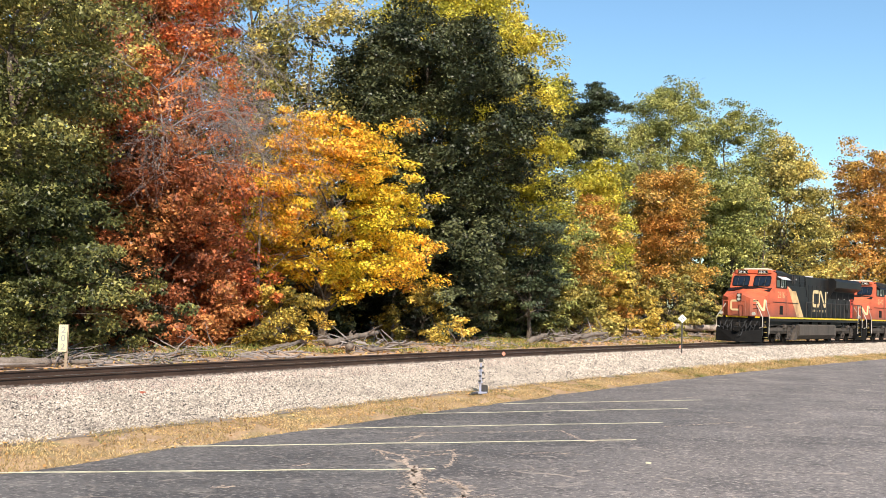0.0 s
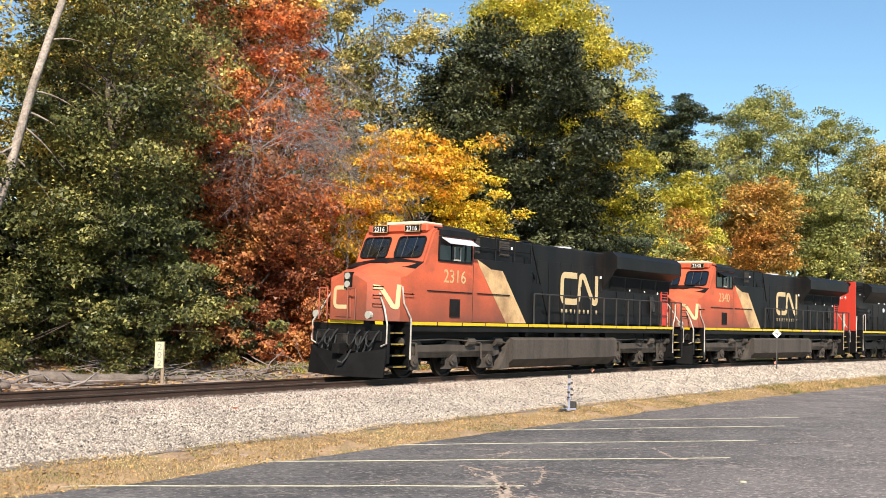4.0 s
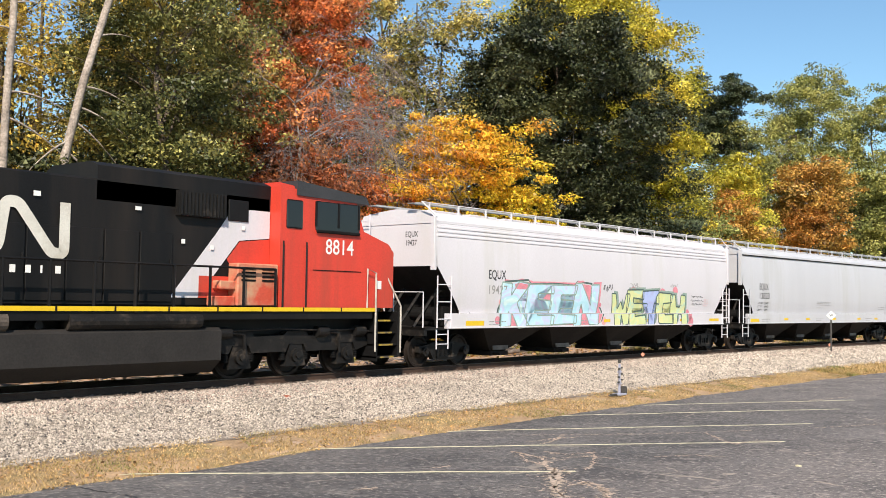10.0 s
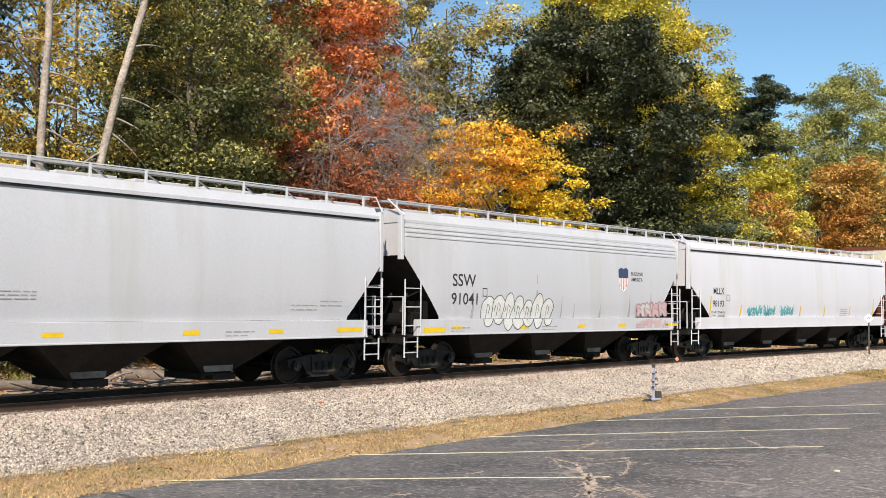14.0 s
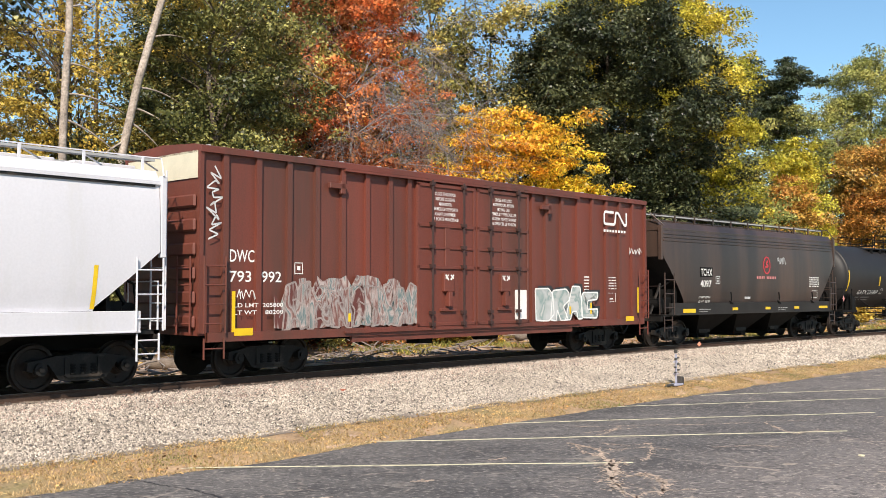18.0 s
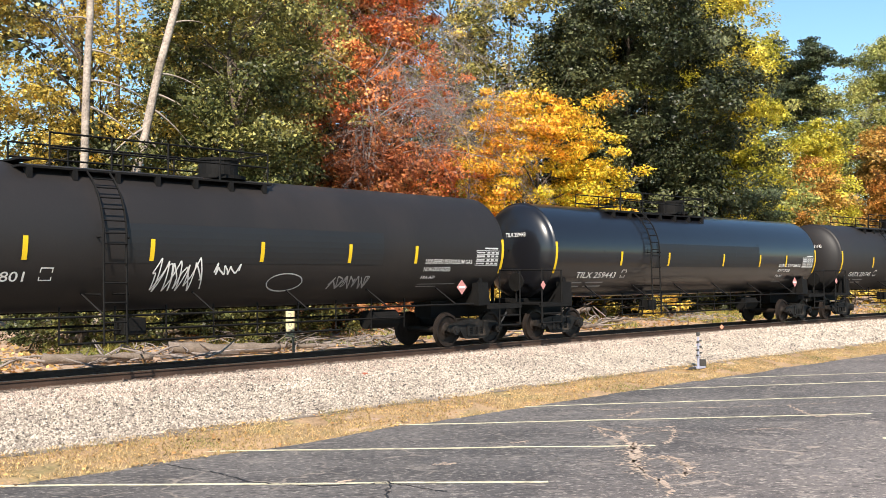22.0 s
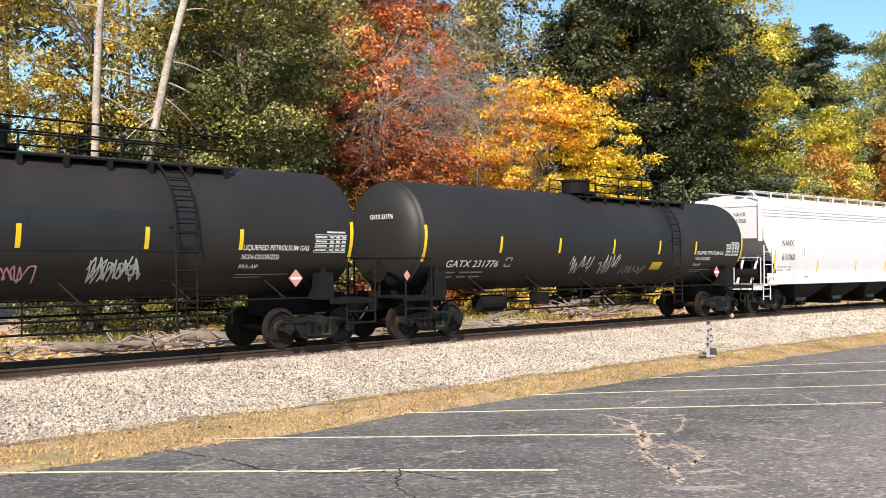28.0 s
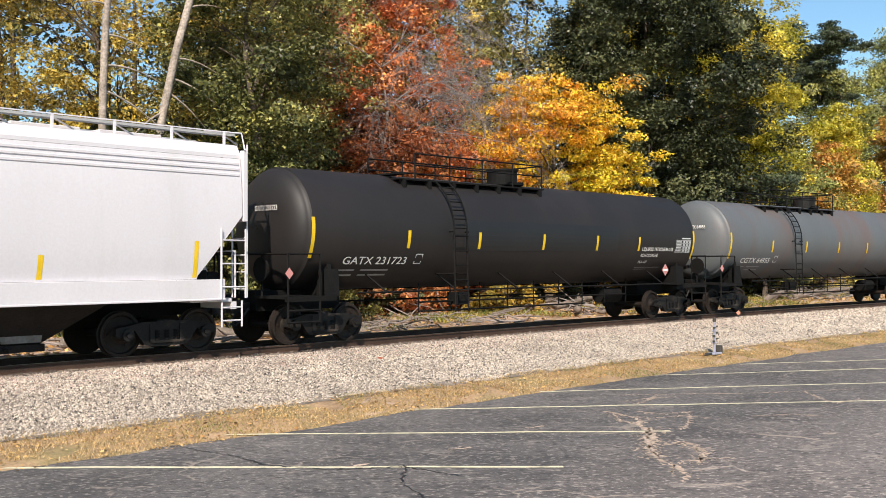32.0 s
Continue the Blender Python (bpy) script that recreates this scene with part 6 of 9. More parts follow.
# ---- diesel locomotives ----
M_GREYROOF = material("grey_roof_paint", (0.035, 0.034, 0.036), 0.6, vary=0.3, scale=2, fine=30, bump=0.1)
M_STAINED = material("stained_red_paint", (0.52, 0.07, 0.035), 0.6, vary=0.2, scale=1.5, fine=30, bump=0.06, dirt=(0.50, 0.34, 0.20), dirt_amount=0.75, dirt_scale=1.3)
M_FADED_LINE = material("faded_pale_line", (0.30, 0.24, 0.22), 0.7, vary=0.3, scale=5, fine=40, bump=0.02)
M_FAINT = material("faint_outline", (0.42, 0.40, 0.42), 0.6, vary=0.2, bump=0.02)
M_OFFWHITE = material("off_white_paint", (0.60, 0.57, 0.50), 0.6, vary=0.12, scale=2, fine=40, bump=0.03, dirt=(0.40, 0.34, 0.26), dirt_amount=0.3)
M_STEP = material("worn_yellow_step", (0.45, 0.30, 0.03), 0.7, vary=0.3, scale=6, fine=40, bump=0.1, dirt=(0.06, 0.05, 0.04), dirt_amount=0.8, dirt_scale=4)
def loco_truck(parent, x, axles, R=0.53, mat=None):
    """A three-axle truck: heavy side frames, axle boxes, springs, brake cylinders."""
    t = part("truck", boxes([(-2.3, 2.3, -0.85, 0.85, 0.75, 1.05)]), M_UNDER, parent, "grimy three-axle locomotive truck")
    t.location = (x, 0, 0)
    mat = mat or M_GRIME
    for sgn in (-1, 1):
        y0, y1 = sorted((sgn * 0.98, sgn * 1.16))
        bm = bmesh.new()
        outline = [(-2.55, 0.72), (-2.5, 0.98), (-2.1, 1.02)]
        for a in axles:
            outline += [(a - 0.42, 1.02), (a - 0.3, 1.12), (a + 0.3, 1.12), (a + 0.42, 1.0)]
        outline += [(2.45, 0.98), (2.55, 0.72), (2.2, 0.62)]
        for a in axles[::-1]:
            outline += [(a + 0.34, 0.62), (a + 0.24, 0.80), (a - 0.24, 0.80), (a - 0.34, 0.62)]
        outline += [(-2.2, 0.62)]
        prism(bm, outline, y0, y1)
        part("side_frame", bm, mat, t)
        for a in axles:
            bm = bmesh.new()
            prism(bm, [(a - 0.34, 0.26), (a + 0.34, 0.26), (a + 0.20, 0.80), (a - 0.20, 0.80)], *sorted((sgn * 0.96, sgn * 1.14)))
            drum(bm, "y", (a, sgn * 1.17, R), 0.17, 0.1, 14)
            drum(bm, "y", (a, sgn * 1.23, R), 0.08, 0.06, 10)
            part("axle_box", bm, mat, t)
            for s2 in (-1, 1):
                bm = drum(bmesh.new(), "z", (a + s2 * 0.38, sgn * 1.06, 0.52), 0.06, 0.22, 8)
                for k in range(4):
                    drum(bm, "z", (a + s2 * 0.38, sgn * 1.06, 0.44 + 0.055 * k), 0.085, 0.032, 10)
                part("coil_spring", bm, M_UNDER, t)
        bm = bmesh.new()
        for a in (axles[0] - 0.55, axles[1] + 0.8, axles[2] + 0.4):
            drum(bm, "x", (a, sgn * 1.2, 1.10), 0.14, 0.36, 12)
            tube(bm, [(a + 0.18, sgn * 1.2, 1.10), (a + 0.6, sgn * 1.2, 1.05)], 0.035)
            tube(bm, [(a + 0.6, sgn * 1.22, 1.05), (a + 0.66, sgn * 1.2, 0.55)], 0.04)
        tube(bm, [(-2.3, sgn * 1.24, 1.14), (-0.6, sgn * 1.26, 1.19), (0.9, sgn * 1.24, 1.12), (2.3, sgn * 1.22, 1.15)], 0.025)
        part("brake_cylinder", bm, mat, t)
    for a in axles:
        add_wheelset(t, a, R)
    return t


def step_well(car, x, sgn, y):
    """End steps with a grab rail on each side; sgn points off the end."""
    a, b = sorted((x, x - sgn * 0.85))
    s2 = -1 if y < 0 else 1
    part("step_well", boxes([(a, b, s2 * 0.75 - 0.03, s2 * 0.75 + 0.03, 0.4, 1.6), (b - 0.04 if sgn < 0 else a, b if sgn < 0 else a + 0.04, *sorted((s2 * 0.75, s2 * 1.5)), 0.3, 1.62)]), M_BLACK, car)
    for k in range(4):
        z = 0.38 + 0.32 * k
        st = part("step", boxes([(a, b, *sorted((s2 * 0.8, s2 * (1.52 - 0.05 * k))), z, z + 0.04)]), M_UNDER, car)
        part("step_edge", boxes([(a + 0.12, b - 0.18, *sorted((s2 * (1.525 - 0.05 * k), s2 * (1.53 - 0.05 * k))), z + 0.0, z + 0.045)]), M_STEP, st)


def deck_and_frame(car, x0, x1, tank, worn, dark=False):
    part("deck", boxes([(x0 + 0.9, x1 - 0.9, -1.5, 1.5, 1.60, 1.70)]), M_BLACK, car)
    part("frame", boxes([(x0 + 0.3, x1 - 0.3, -0.9, 0.9, 1.05, 1.6), (x0 + 1.1, x1 - 1.1, -1.46, 1.46, 1.42, 1.6)]), M_BLACK, car)
    k = 14
    w = (x1 - x0 - 2.0) / k
    for i in range(k):
        a = x0 + 1.0 + w * i
        mark(car, a + 0.02, a + w - 0.03, 1.605, 1.70, M_YELLOW if not worn or i not in (9, 11) else M_TAN, -1.502, "edge_stripe")
    bm = bmesh.new()
    t0, t1 = tank
    prism_x(bm, [(-1.1, 0.22), (1.1, 0.22), (1.46, 0.52), (1.46, 1.16), (1.35, 1.24), (-1.35, 1.24), (-1.46, 1.16), (-1.46, 0.52)], t0, t1)
    part("fuel_tank", bm, M_TANKGRIME if dark else M_DUST, car, "dark grimy fuel tank" if dark else "dusty grey-brown fuel tank")
    bm = bmesh.new()
    prism(bm, [(t0, 1.2), (t0, 0.22), (t0 - 0.55, 0.2), (t0 - 0.2, 0.75)], -1.3, 1.3)
    part("tank_shield", bm, M_TANKGRIME if dark else M_DUST, car)
    for x in np.linspace(t0 + 1, t1 - 0.6, 4):
        bm = drum(bmesh.new(), "y", (x, -1.2, 1.33), 0.09, 0.25, 10)
        tube(bm, [(x, -1.2, 1.28), (x + 0.3, -1.1, 1.5)], 0.03)
        part("tank_fitting", bm, M_GRIME, car)


def hand_rail(car, x0, x1, n, y, mat, z0=1.70, z1=2.74):
    bm = tubes([[(x, y, z0 - 0.12), (x, y, z1)] for x in np.linspace(x0, x1, n)], 0.034, 6)
    tube(bm, [(x0, y, z1), (x1, y, z1)], 0.028, 6)
    part("hand_rail", bm, mat, car)


def door_panels(car, x0, x1, n, y, z0, z1, mat, name="hood_door"):
    w = (x1 - x0) / n
    for i in range(n):
        a = x0 + w * i
        d = part(name, boxes([(a + 0.02, a + w - 0.02, y - 0.028, y + 0.01, z0, z1)], 0.008), mat, car)
        if i % 2 == 0:
            part("latch", boxes([(a + w - 0.09, a + w - 0.05, y - 0.05, y - 0.025, z0 + (z1 - z0) * 0.55, z0 + (z1 - z0) * 0.62)]), M_GRIME, d)


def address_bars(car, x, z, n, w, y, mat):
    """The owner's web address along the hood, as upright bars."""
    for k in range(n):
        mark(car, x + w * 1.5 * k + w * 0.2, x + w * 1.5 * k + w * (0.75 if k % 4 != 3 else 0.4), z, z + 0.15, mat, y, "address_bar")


def road_loco(u0, u1, number, label, front_hose=True):
    """Wide-cab six-axle locomotive with its cab towards the front (minus x)."""
    ln = u1 - u0
    x0, x1 = -ln / 2 + 0.55, ln / 2 - 0.55
    car = tagged(new("locomotive"), label, "locomotive", "locomotives")
    deck_and_frame(car, x0, x1, (-3.3, 3.8), number != "2316")
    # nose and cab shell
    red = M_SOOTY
    def shell(outline_rows, name, mat, label_=""):
        """Rings of (x, half width, z low, z high) joined into a closed hull."""
        bm = bmesh.new()
        rings = []
        for x, w, zl, zs, zh in outline_rows:
            rings.append([bm.verts.new(p) for p in ((x, -w, zl), (x, w, zl), (x, w, zs), (x, 0.22, zh), (x, -0.22, zh), (x, -w, zs))])
        for a, b in zip(rings, rings[1:]):
            for k in range(6):
                bm.faces.new((a[k], a[(k + 1) % 6], b[(k + 1) % 6], b[k]))
        bm.faces.new(rings[0][::-1])
        bm.faces.new(rings[-1])
        bmesh.ops.recalc_face_normals(bm, faces=bm.faces)
        return part(name, bm, mat, car, label_)
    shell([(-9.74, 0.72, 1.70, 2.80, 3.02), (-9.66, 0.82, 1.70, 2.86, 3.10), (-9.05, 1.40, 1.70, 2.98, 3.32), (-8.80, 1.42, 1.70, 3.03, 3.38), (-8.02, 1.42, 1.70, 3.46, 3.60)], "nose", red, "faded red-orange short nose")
    bm = bmesh.new()
    # cab with raked windscreen
    P = [(-8.02, 1.70), (-8.02, 3.52), (-7.62, 4.42), (-7.45, 4.55), (-5.58, 4.55), (-5.58, 1.70)]
    prism(bm, P, -1.42, 1.42)
    bmesh.ops.bevel(bm, geom=[e for e in bm.edges if abs(e.verts[0].co.y - e.verts[1].co.y) < 0.01 and e.verts[0].co.z > 3.4 and e.verts[1].co.z > 3.4], offset=0.07, segments=2, affect="EDGES")
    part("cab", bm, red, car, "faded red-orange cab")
    bm = bmesh.new()
    prism_x(bm, [(-1.47, 4.34), (-1.47, 4.52), (-1.0, 4.70), (1.0, 4.70), (1.47, 4.52), (1.47, 4.34), (1.40, 4.33), (-1.40, 4.33)], -7.36, -5.5)
    part("cab_roof", bm, M_BLACK, car)
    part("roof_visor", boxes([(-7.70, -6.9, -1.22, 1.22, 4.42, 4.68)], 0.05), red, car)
    part("roof_unit", boxes([(-7.35, -6.35, -0.75, 0.75, 4.68, 4.80)], 0.03), M_CREAM, car, "pale cooling unit on the cab roof")
    # windscreens on the raked face
    d = Vector((0.40, 0, 0.90)).normalized()
    nrm = Vector((-0.914, 0, 0.406))
    for ya, yb in ((-1.24, -0.16), (0.16, 1.24)):
        bm = bmesh.new()
        o = Vector((-8.02, 0, 3.52)) + nrm * 0.012
        ring = []
        for cs, cy, a0 in ((0.24, ya + 0.12, 180), (0.24, yb - 0.12, 270), (0.70, yb - 0.12, 0), (0.70, ya + 0.12, 90)):
            ring += [(cs + 0.12 * math.sin(radians(a0 + 30 * k)), cy + 0.12 * math.cos(radians(a0 + 30 * k))) for k in range(4)]
        q = [bm.verts.new(o + d * s + Vector((0, y, 0))) for s, y in ring]
        bm.faces.new(q)
        r = bmesh.ops.extrude_face_region(bm, geom=bm.faces[:])
        bmesh.ops.translate(bm, verts=[v for v in r["geom"] if isinstance(v, bmesh.types.BMVert)], vec=-nrm * 0.03)
        bmesh.ops.recalc_face_normals(bm, faces=bm.faces)
        ws = part("windscreen", bm, M_GLASS, car, "dark reflecting windscreen")
        part("window_gasket", tubes([[o + d * sd + Vector((0, y, 0)) + nrm * 0.012 for sd, y in ring + ring[:1]]], 0.028, 6), M_BLACK, ws)
        for q in (0.3, 0.68):
            y = ya + (yb - ya) * q
            part("window_guard", tubes([[o + d * 0.08 + Vector((0, y, 0)) + nrm * 0.05, o + d * 0.88 + Vector((0, y, 0)) + nrm * 0.05]], 0.009, 4), M_DUST, ws, "window guard bar")
        part("wiper", tubes([[o + d * 0.14 + Vector((0, (ya + yb) / 2, 0)) + nrm * 0.03, o + d * 0.5 + Vector((0, ya + 0.25, 0)) + nrm * 0.03]], 0.012, 4), M_UNDER, ws)
    for y in (-0.66, 0.66):
        b = part("number_box", boxes([(-7.725, -7.5, y - 0.33, y + 0.33, 4.42, 4.67)], 0.02), M_BLACK, car)
        part("board_frame", tubes([[(-7.73, y - 0.30, 4.44), (-7.73, y + 0.30, 4.44), (-7.73, y + 0.30, 4.65), (-7.73, y - 0.30, 4.65), (-7.73, y - 0.30, 4.44)]], 0.012, 4), M_TAN, b, "tan frame of the number board")
        t = lettering(b, number, 0, 0, 0.15, M_WHITE_MARK, 0, 0.5)
        t.matrix_basis = pose(-7.731, y + 0.25, 4.47, 90, 0, -90) @ Matrix.Diagonal((0.22, 0.21, 1, 1))
    # side window
    part("side_window", boxes([(-7.36, -5.68, -1.432, -1.40, 3.58, 4.26)], 0.02), M_GLASS_SIDE, car, "dark cab side window")
    part("window_frame", boxes([(x, x + 0.06, -1.45, -1.41, 3.56, 4.28) for x in (-7.38, -6.75, -6.05, -5.72)] + [(-7.38, -5.66, -1.45, -1.41, 3.54, 3.59), (-7.38, -5.66, -1.45, -1.41, 4.26, 4.31)]), M_BLACK, car)
    part("window_sash", boxes([(x, x + 0.05, -1.456, -1.42, 3.64, 4.02) for x in (-6.62, -6.32)] + [(-6.62, -6.27, -1.456, -1.42, 3.60, 3.65)]), M_RAILING_W, car, "pale frame of the sliding pane")
    for ya, yb in ((-1.41, -0.22), (-0.22, 0.22), (0.22, 1.41)):
        bm = bmesh.new()
        top = lambda x, y: float(np.interp(x, (-8.80, -8.02), (3.38, 3.60))) - max(0.0, (abs(y) - 0.22) / 1.2) * float(np.interp(x, (-8.80, -8.02), (0.35, 0.14))) + 0.03
        front = lambda y: -8.72 + 0.30 * abs(y) / 1.41
        grid = [[bm.verts.new((x, y, top(x, y))) for x in np.linspace(front(y), -8.0, 5)] for y in np.linspace(ya, yb, 5)]
        for r0, r1 in zip(grid, grid[1:]):
            for k in range(4):
                bm.faces.new((r0[k], r0[k + 1], r1[k + 1], r1[k]))
        part("glare_panel", bm, M_BLACK, car, "black anti-glare panel")
    bm = bmesh.new()
    prism_x(bm, [(-1.43, 4.30), (-1.78, 4.10), (-1.78, 4.08), (-1.43, 4.27)], -7.25, -5.75)
    part("sun_shade", bm, M_BLACK if number == "2340" else M_HOPPER["white"], car)
    # nose fittings: headlights, ditch lights, door
    bm = bmesh.new()
    box(bm, -9.80, -9.55, -0.14, 0.14, 2.62, 3.10)
    part("headlight_housing", bm, M_BLACK, car)
    for z in (2.80, 3.04):
        part("headlight", drum(bmesh.new(), "x", (-9.81, 0.0, z - 0.06), 0.10, 0.05, 14), M_LAMP, car)
    for y in (-1.05, 1.05):
        part("ditch_light", drum(bmesh.new(), "x", (-9.98, y, 1.86), 0.11, 0.12, 12), M_LAMP, car)
    for z in (2.2, 2.45, 2.7):
        part("nose_step", tubes([[(-9.62, -0.86, z), (-9.70, -0.92, z - 0.02), (-9.50, -1.12, z - 0.02), (-9.42, -1.06, z)]], 0.016, 4), M_UNDER, car)
    part("nose_step", tubes([[(-8.95, -1.41, 2.52), (-8.95, -1.50, 2.50), (-8.55, -1.50, 2.50), (-8.55, -1.41, 2.52)]], 0.016, 4), M_UNDER, car)
    e = part("nose_emblem", ribbon(bmesh.new(), [(0.50, 0.62), (0.06, 0.62), (0.06, 0.06), (0.56, 0.06)], 0.12, 0), M_EMBLEM, car, "cream band of the nose emblem")
    e.matrix_basis = pose(-9.772, 0.58, 2.02, 0, 0, -90)
    e = part("nose_emblem", ribbon(bmesh.new(), [(0.0, 0.66), (0.24, 0.64), (0.60, 0.10), (0.72, 0.08), (0.76, 0.74)], 0.13, 0), M_EMBLEM, car, "cream band of the nose emblem")
    e.matrix_basis = pose(-9.64, -0.86, 2.02, 0, 0, -43.5)
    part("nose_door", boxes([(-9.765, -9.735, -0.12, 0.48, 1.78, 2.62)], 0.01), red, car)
    for y in (-0.5, -0.2, 0.62, 0.95):
        part("porch_rail", tubes([[(-9.98, y, 1.7), (-9.98, y, 2.62)]], 0.024, 5), red, car)
    for y in (-0.5, 0.62):
        part("porch_rail", tubes([[(-9.98, y, 2.62), (-9.98, y + 0.32, 2.62)]], 0.024, 5), red, car)
    for ya, yb in ((-1.3, -1.0), (-0.55, 0.9)):
        part("edge_stripe", boxes([(x0 - 0.008, x0 + 0.01, ya, yb, 1.60, 1.69)]), M_YELLOW, car)
    # pilot and plough, end steps, white rails
    bm = bmesh.new()
    for s2 in (-1, 1):
        q = [bm.verts.new(p) for p in ((x0 - 0.62, 0, 0.10), (x0 - 0.16, s2 * 1.5, 0.10), (x0 - 0.06, s2 * 1.5, 0.92), (x0 - 0.40, 0, 0.70))]
        w = [bm.verts.new(v.co + Vector((0.05, 0, 0))) for v in q]
        for a, b in ((0, 1), (1, 2), (2, 3), (3, 0)):
            bm.faces.new((q[a], q[b], w[b], w[a]))
        bm.faces.new(q)
        bm.faces.new(w[::-1])
    bmesh.ops.recalc_face_normals(bm, faces=bm.faces)
    part("plough", bm, M_UNDER, car, "grimy black snow plough")
    for k, y in enumerate((-1.2, -0.8, -0.45, 0.45, 0.8)):
        part("jumper_hose", tubes([[(x0 - 0.02, y, 1.42), (x0 - 0.14, y + 0.03, 1.3), (x0 - 0.22, y + 0.10, 1.08), (x0 - 0.24, y + 0.20, 0.96), (x0 - 0.22, y + 0.32, 1.02), (x0 - 0.12, y + 0.42, 1.2), (x0 - 0.02, y + 0.46, 1.36)]], 0.026, 5), M_HOSE, car)
    part("coupler_plate", boxes([(x0 - 0.10, x0 + 0.02, -0.42, 0.42, 0.78, 1.30), (x0 - 0.06, x0 + 0.02, -1.3, -0.6, 1.12, 1.4), (x0 - 0.06, x0 + 0.02, 0.6, 1.3, 1.12, 1.4)], 0.02), M_GRIME, car)
    part("pilot", boxes([(x0, x0 + 0.12, -1.48, 1.48, 0.5, 1.6), (x0, x0 + 1.0, -0.75, 0.75, 1.5, 1.7)]), M_BLACK, car)
    part("pilot", boxes([(x1 - 0.12, x1, -1.48, 1.48, 0.4, 1.6), (x1 - 1.0, x1, -0.75, 0.75, 1.5, 1.7)]), M_BLACK, car)
    for sgn, xe in ((-1, x0), (1, x1)):
        for y in (-1.2, 1.2):
            step_well(car, xe + (-sgn) * 0.12, sgn, y)
        for y in (-1.5, 1.5):
            bm = bmesh.new()
            tube(bm, [(xe + sgn * 0.04, y * 0.86, 0.98), (xe + sgn * 0.05, y, 1.06), (xe + sgn * 0.04, y, 1.62), (xe - sgn * 0.10, y * 0.84, 2.05), (xe - sgn * 0.22, y * 0.56, 2.72)], 0.028)
            part("grab_rail", bm, M_RAILING_W, car, "white bent grab rail")
            part("grab_rail", tubes([[(xe - sgn * 1.0, y, 0.6), (xe - sgn * 1.0, y, 1.78), (xe - sgn * 0.72, y * 0.97, 2.22), (xe - sgn * 0.66, y * 0.95, 2.72)]], 0.028), M_RAILING_W, car, "white bent grab rail")
        if sgn > 0:
            part("end_rail", tubes([[(xe, -0.75, 1.7), (xe, -0.75, 2.7), (xe, -0.25, 2.7), (xe, -0.25, 1.7)]], 0.024), M_RAILING_W, car)
        for k, y in enumerate((-1.0, -0.75, -0.5, 0.5, 0.75, 1.0)):
            part("air_hose", tubes([[(xe - sgn * -0.02, y, 1.25), (xe + sgn * 0.12, y, 0.95 - 0.03 * k), (xe + sgn * 0.2, y * 0.9, 0.7), (xe + sgn * 0.22, y * 0.7, 0.6)]], 0.03, 5), M_HOSE, car)
        coupler(car, sgn * ln / 2, sgn)
    # full-width body behind the cab, with red, cream and black paint
    part("equipment_cabinet", boxes([(-5.56, -2.15, -1.41, 1.41, 1.70, 3.74), (-5.5, -2.15, -1.0, 1.0, 3.74, 4.52)], 0.02), M_BLACK, car)
    bm = bmesh.new()
    prism(bm, [(-5.55, 1.72), (-3.70, 1.72), (-5.25, 3.50), (-5.40, 3.72), (-5.55, 3.72)], -1.418, -1.412)
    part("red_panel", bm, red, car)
    bm = bmesh.new()
    prism(bm, [(-3.69, 1.72), (-2.50, 1.72), (-3.95, 3.42), (-4.6, 3.44), (-5.38, 3.72), (-5.24, 3.50)], -1.418, -1.412)
    part("cream_panel", bm, M_TAN, car, "dirty tan diagonal stripe")
    for x in (-7.85, -5.35):
        part("panel_strip", boxes([(x, x + (2.2 if x < -6 else 1.8), -1.45, -1.415, 2.62, 2.65)]), M_BLACK, car)
    part("louvre", boxes([(-6.75, -6.25, -1.45, -1.41, 1.86, 2.42)] + [(-6.72 + 0.05 * k, -6.70 + 0.05 * k, -1.46, -1.44, 1.9, 2.4) for k in range(9)]), M_GRIME, car)
    lettering(car, number, -7.10, 2.92, 0.40, M_TAN, -1.43, 1.12)
    for x in (-5.3, -3.6):
        part("upper_grille", boxes([(x, x + 0.55, -1.03, -0.99, 3.95, 4.45)] + [(x, x + 0.55, -1.05, -1.0, 3.98 + 0.08 * k, 4.02 + 0.08 * k) for k in range(6)]), M_DUST, car)
    rails = [[(x, -1.36, 3.74), (x, -1.36, 4.5)] for x in (-5.45, -4.3, -3.2, -2.2)] + [[(-5.45, -1.36, 4.5), (-2.2, -1.36, 4.5)], [(-5.45, -1.36, 4.12), (-2.2, -1.36, 4.12)], [(-2.2, -1.36, 4.5), (-0.6, -1.05, 2.0)], [(-2.0, -1.30, 3.5), (-1.4, -1.0, 3.3)]]
    part("roof_rail", tubes(rails, 0.024, 5), M_BLACK, car)
    # long hood with doors
    part("hood", boxes([(-2.15, 9.1, -0.96, 0.96, 1.70, 4.52)], 0.05), M_BLACK, car, "black long hood")
    door_panels(car, -2.0, 3.4, 7, -0.965, 1.78, 3.95, M_BLACK)
    door_panels(car, 4.6, 8.9, 6, -0.965, 1.78, 3.05, M_BLACK)
    part("cabinet_step", boxes([(-2.1, -1.2, -1.2, -0.96, 1.7, 3.1)], 0.02), M_BLACK, car)
    bm = bmesh.new()
    drum(bm, "z", (1.9, 0, 4.58), 0.42, 0.14, 16)
    part("exhaust_stack", bm, M_HOPPER["cream"], car, "pale exhaust silencer top")
    # flared radiator
    bm = bmesh.new()
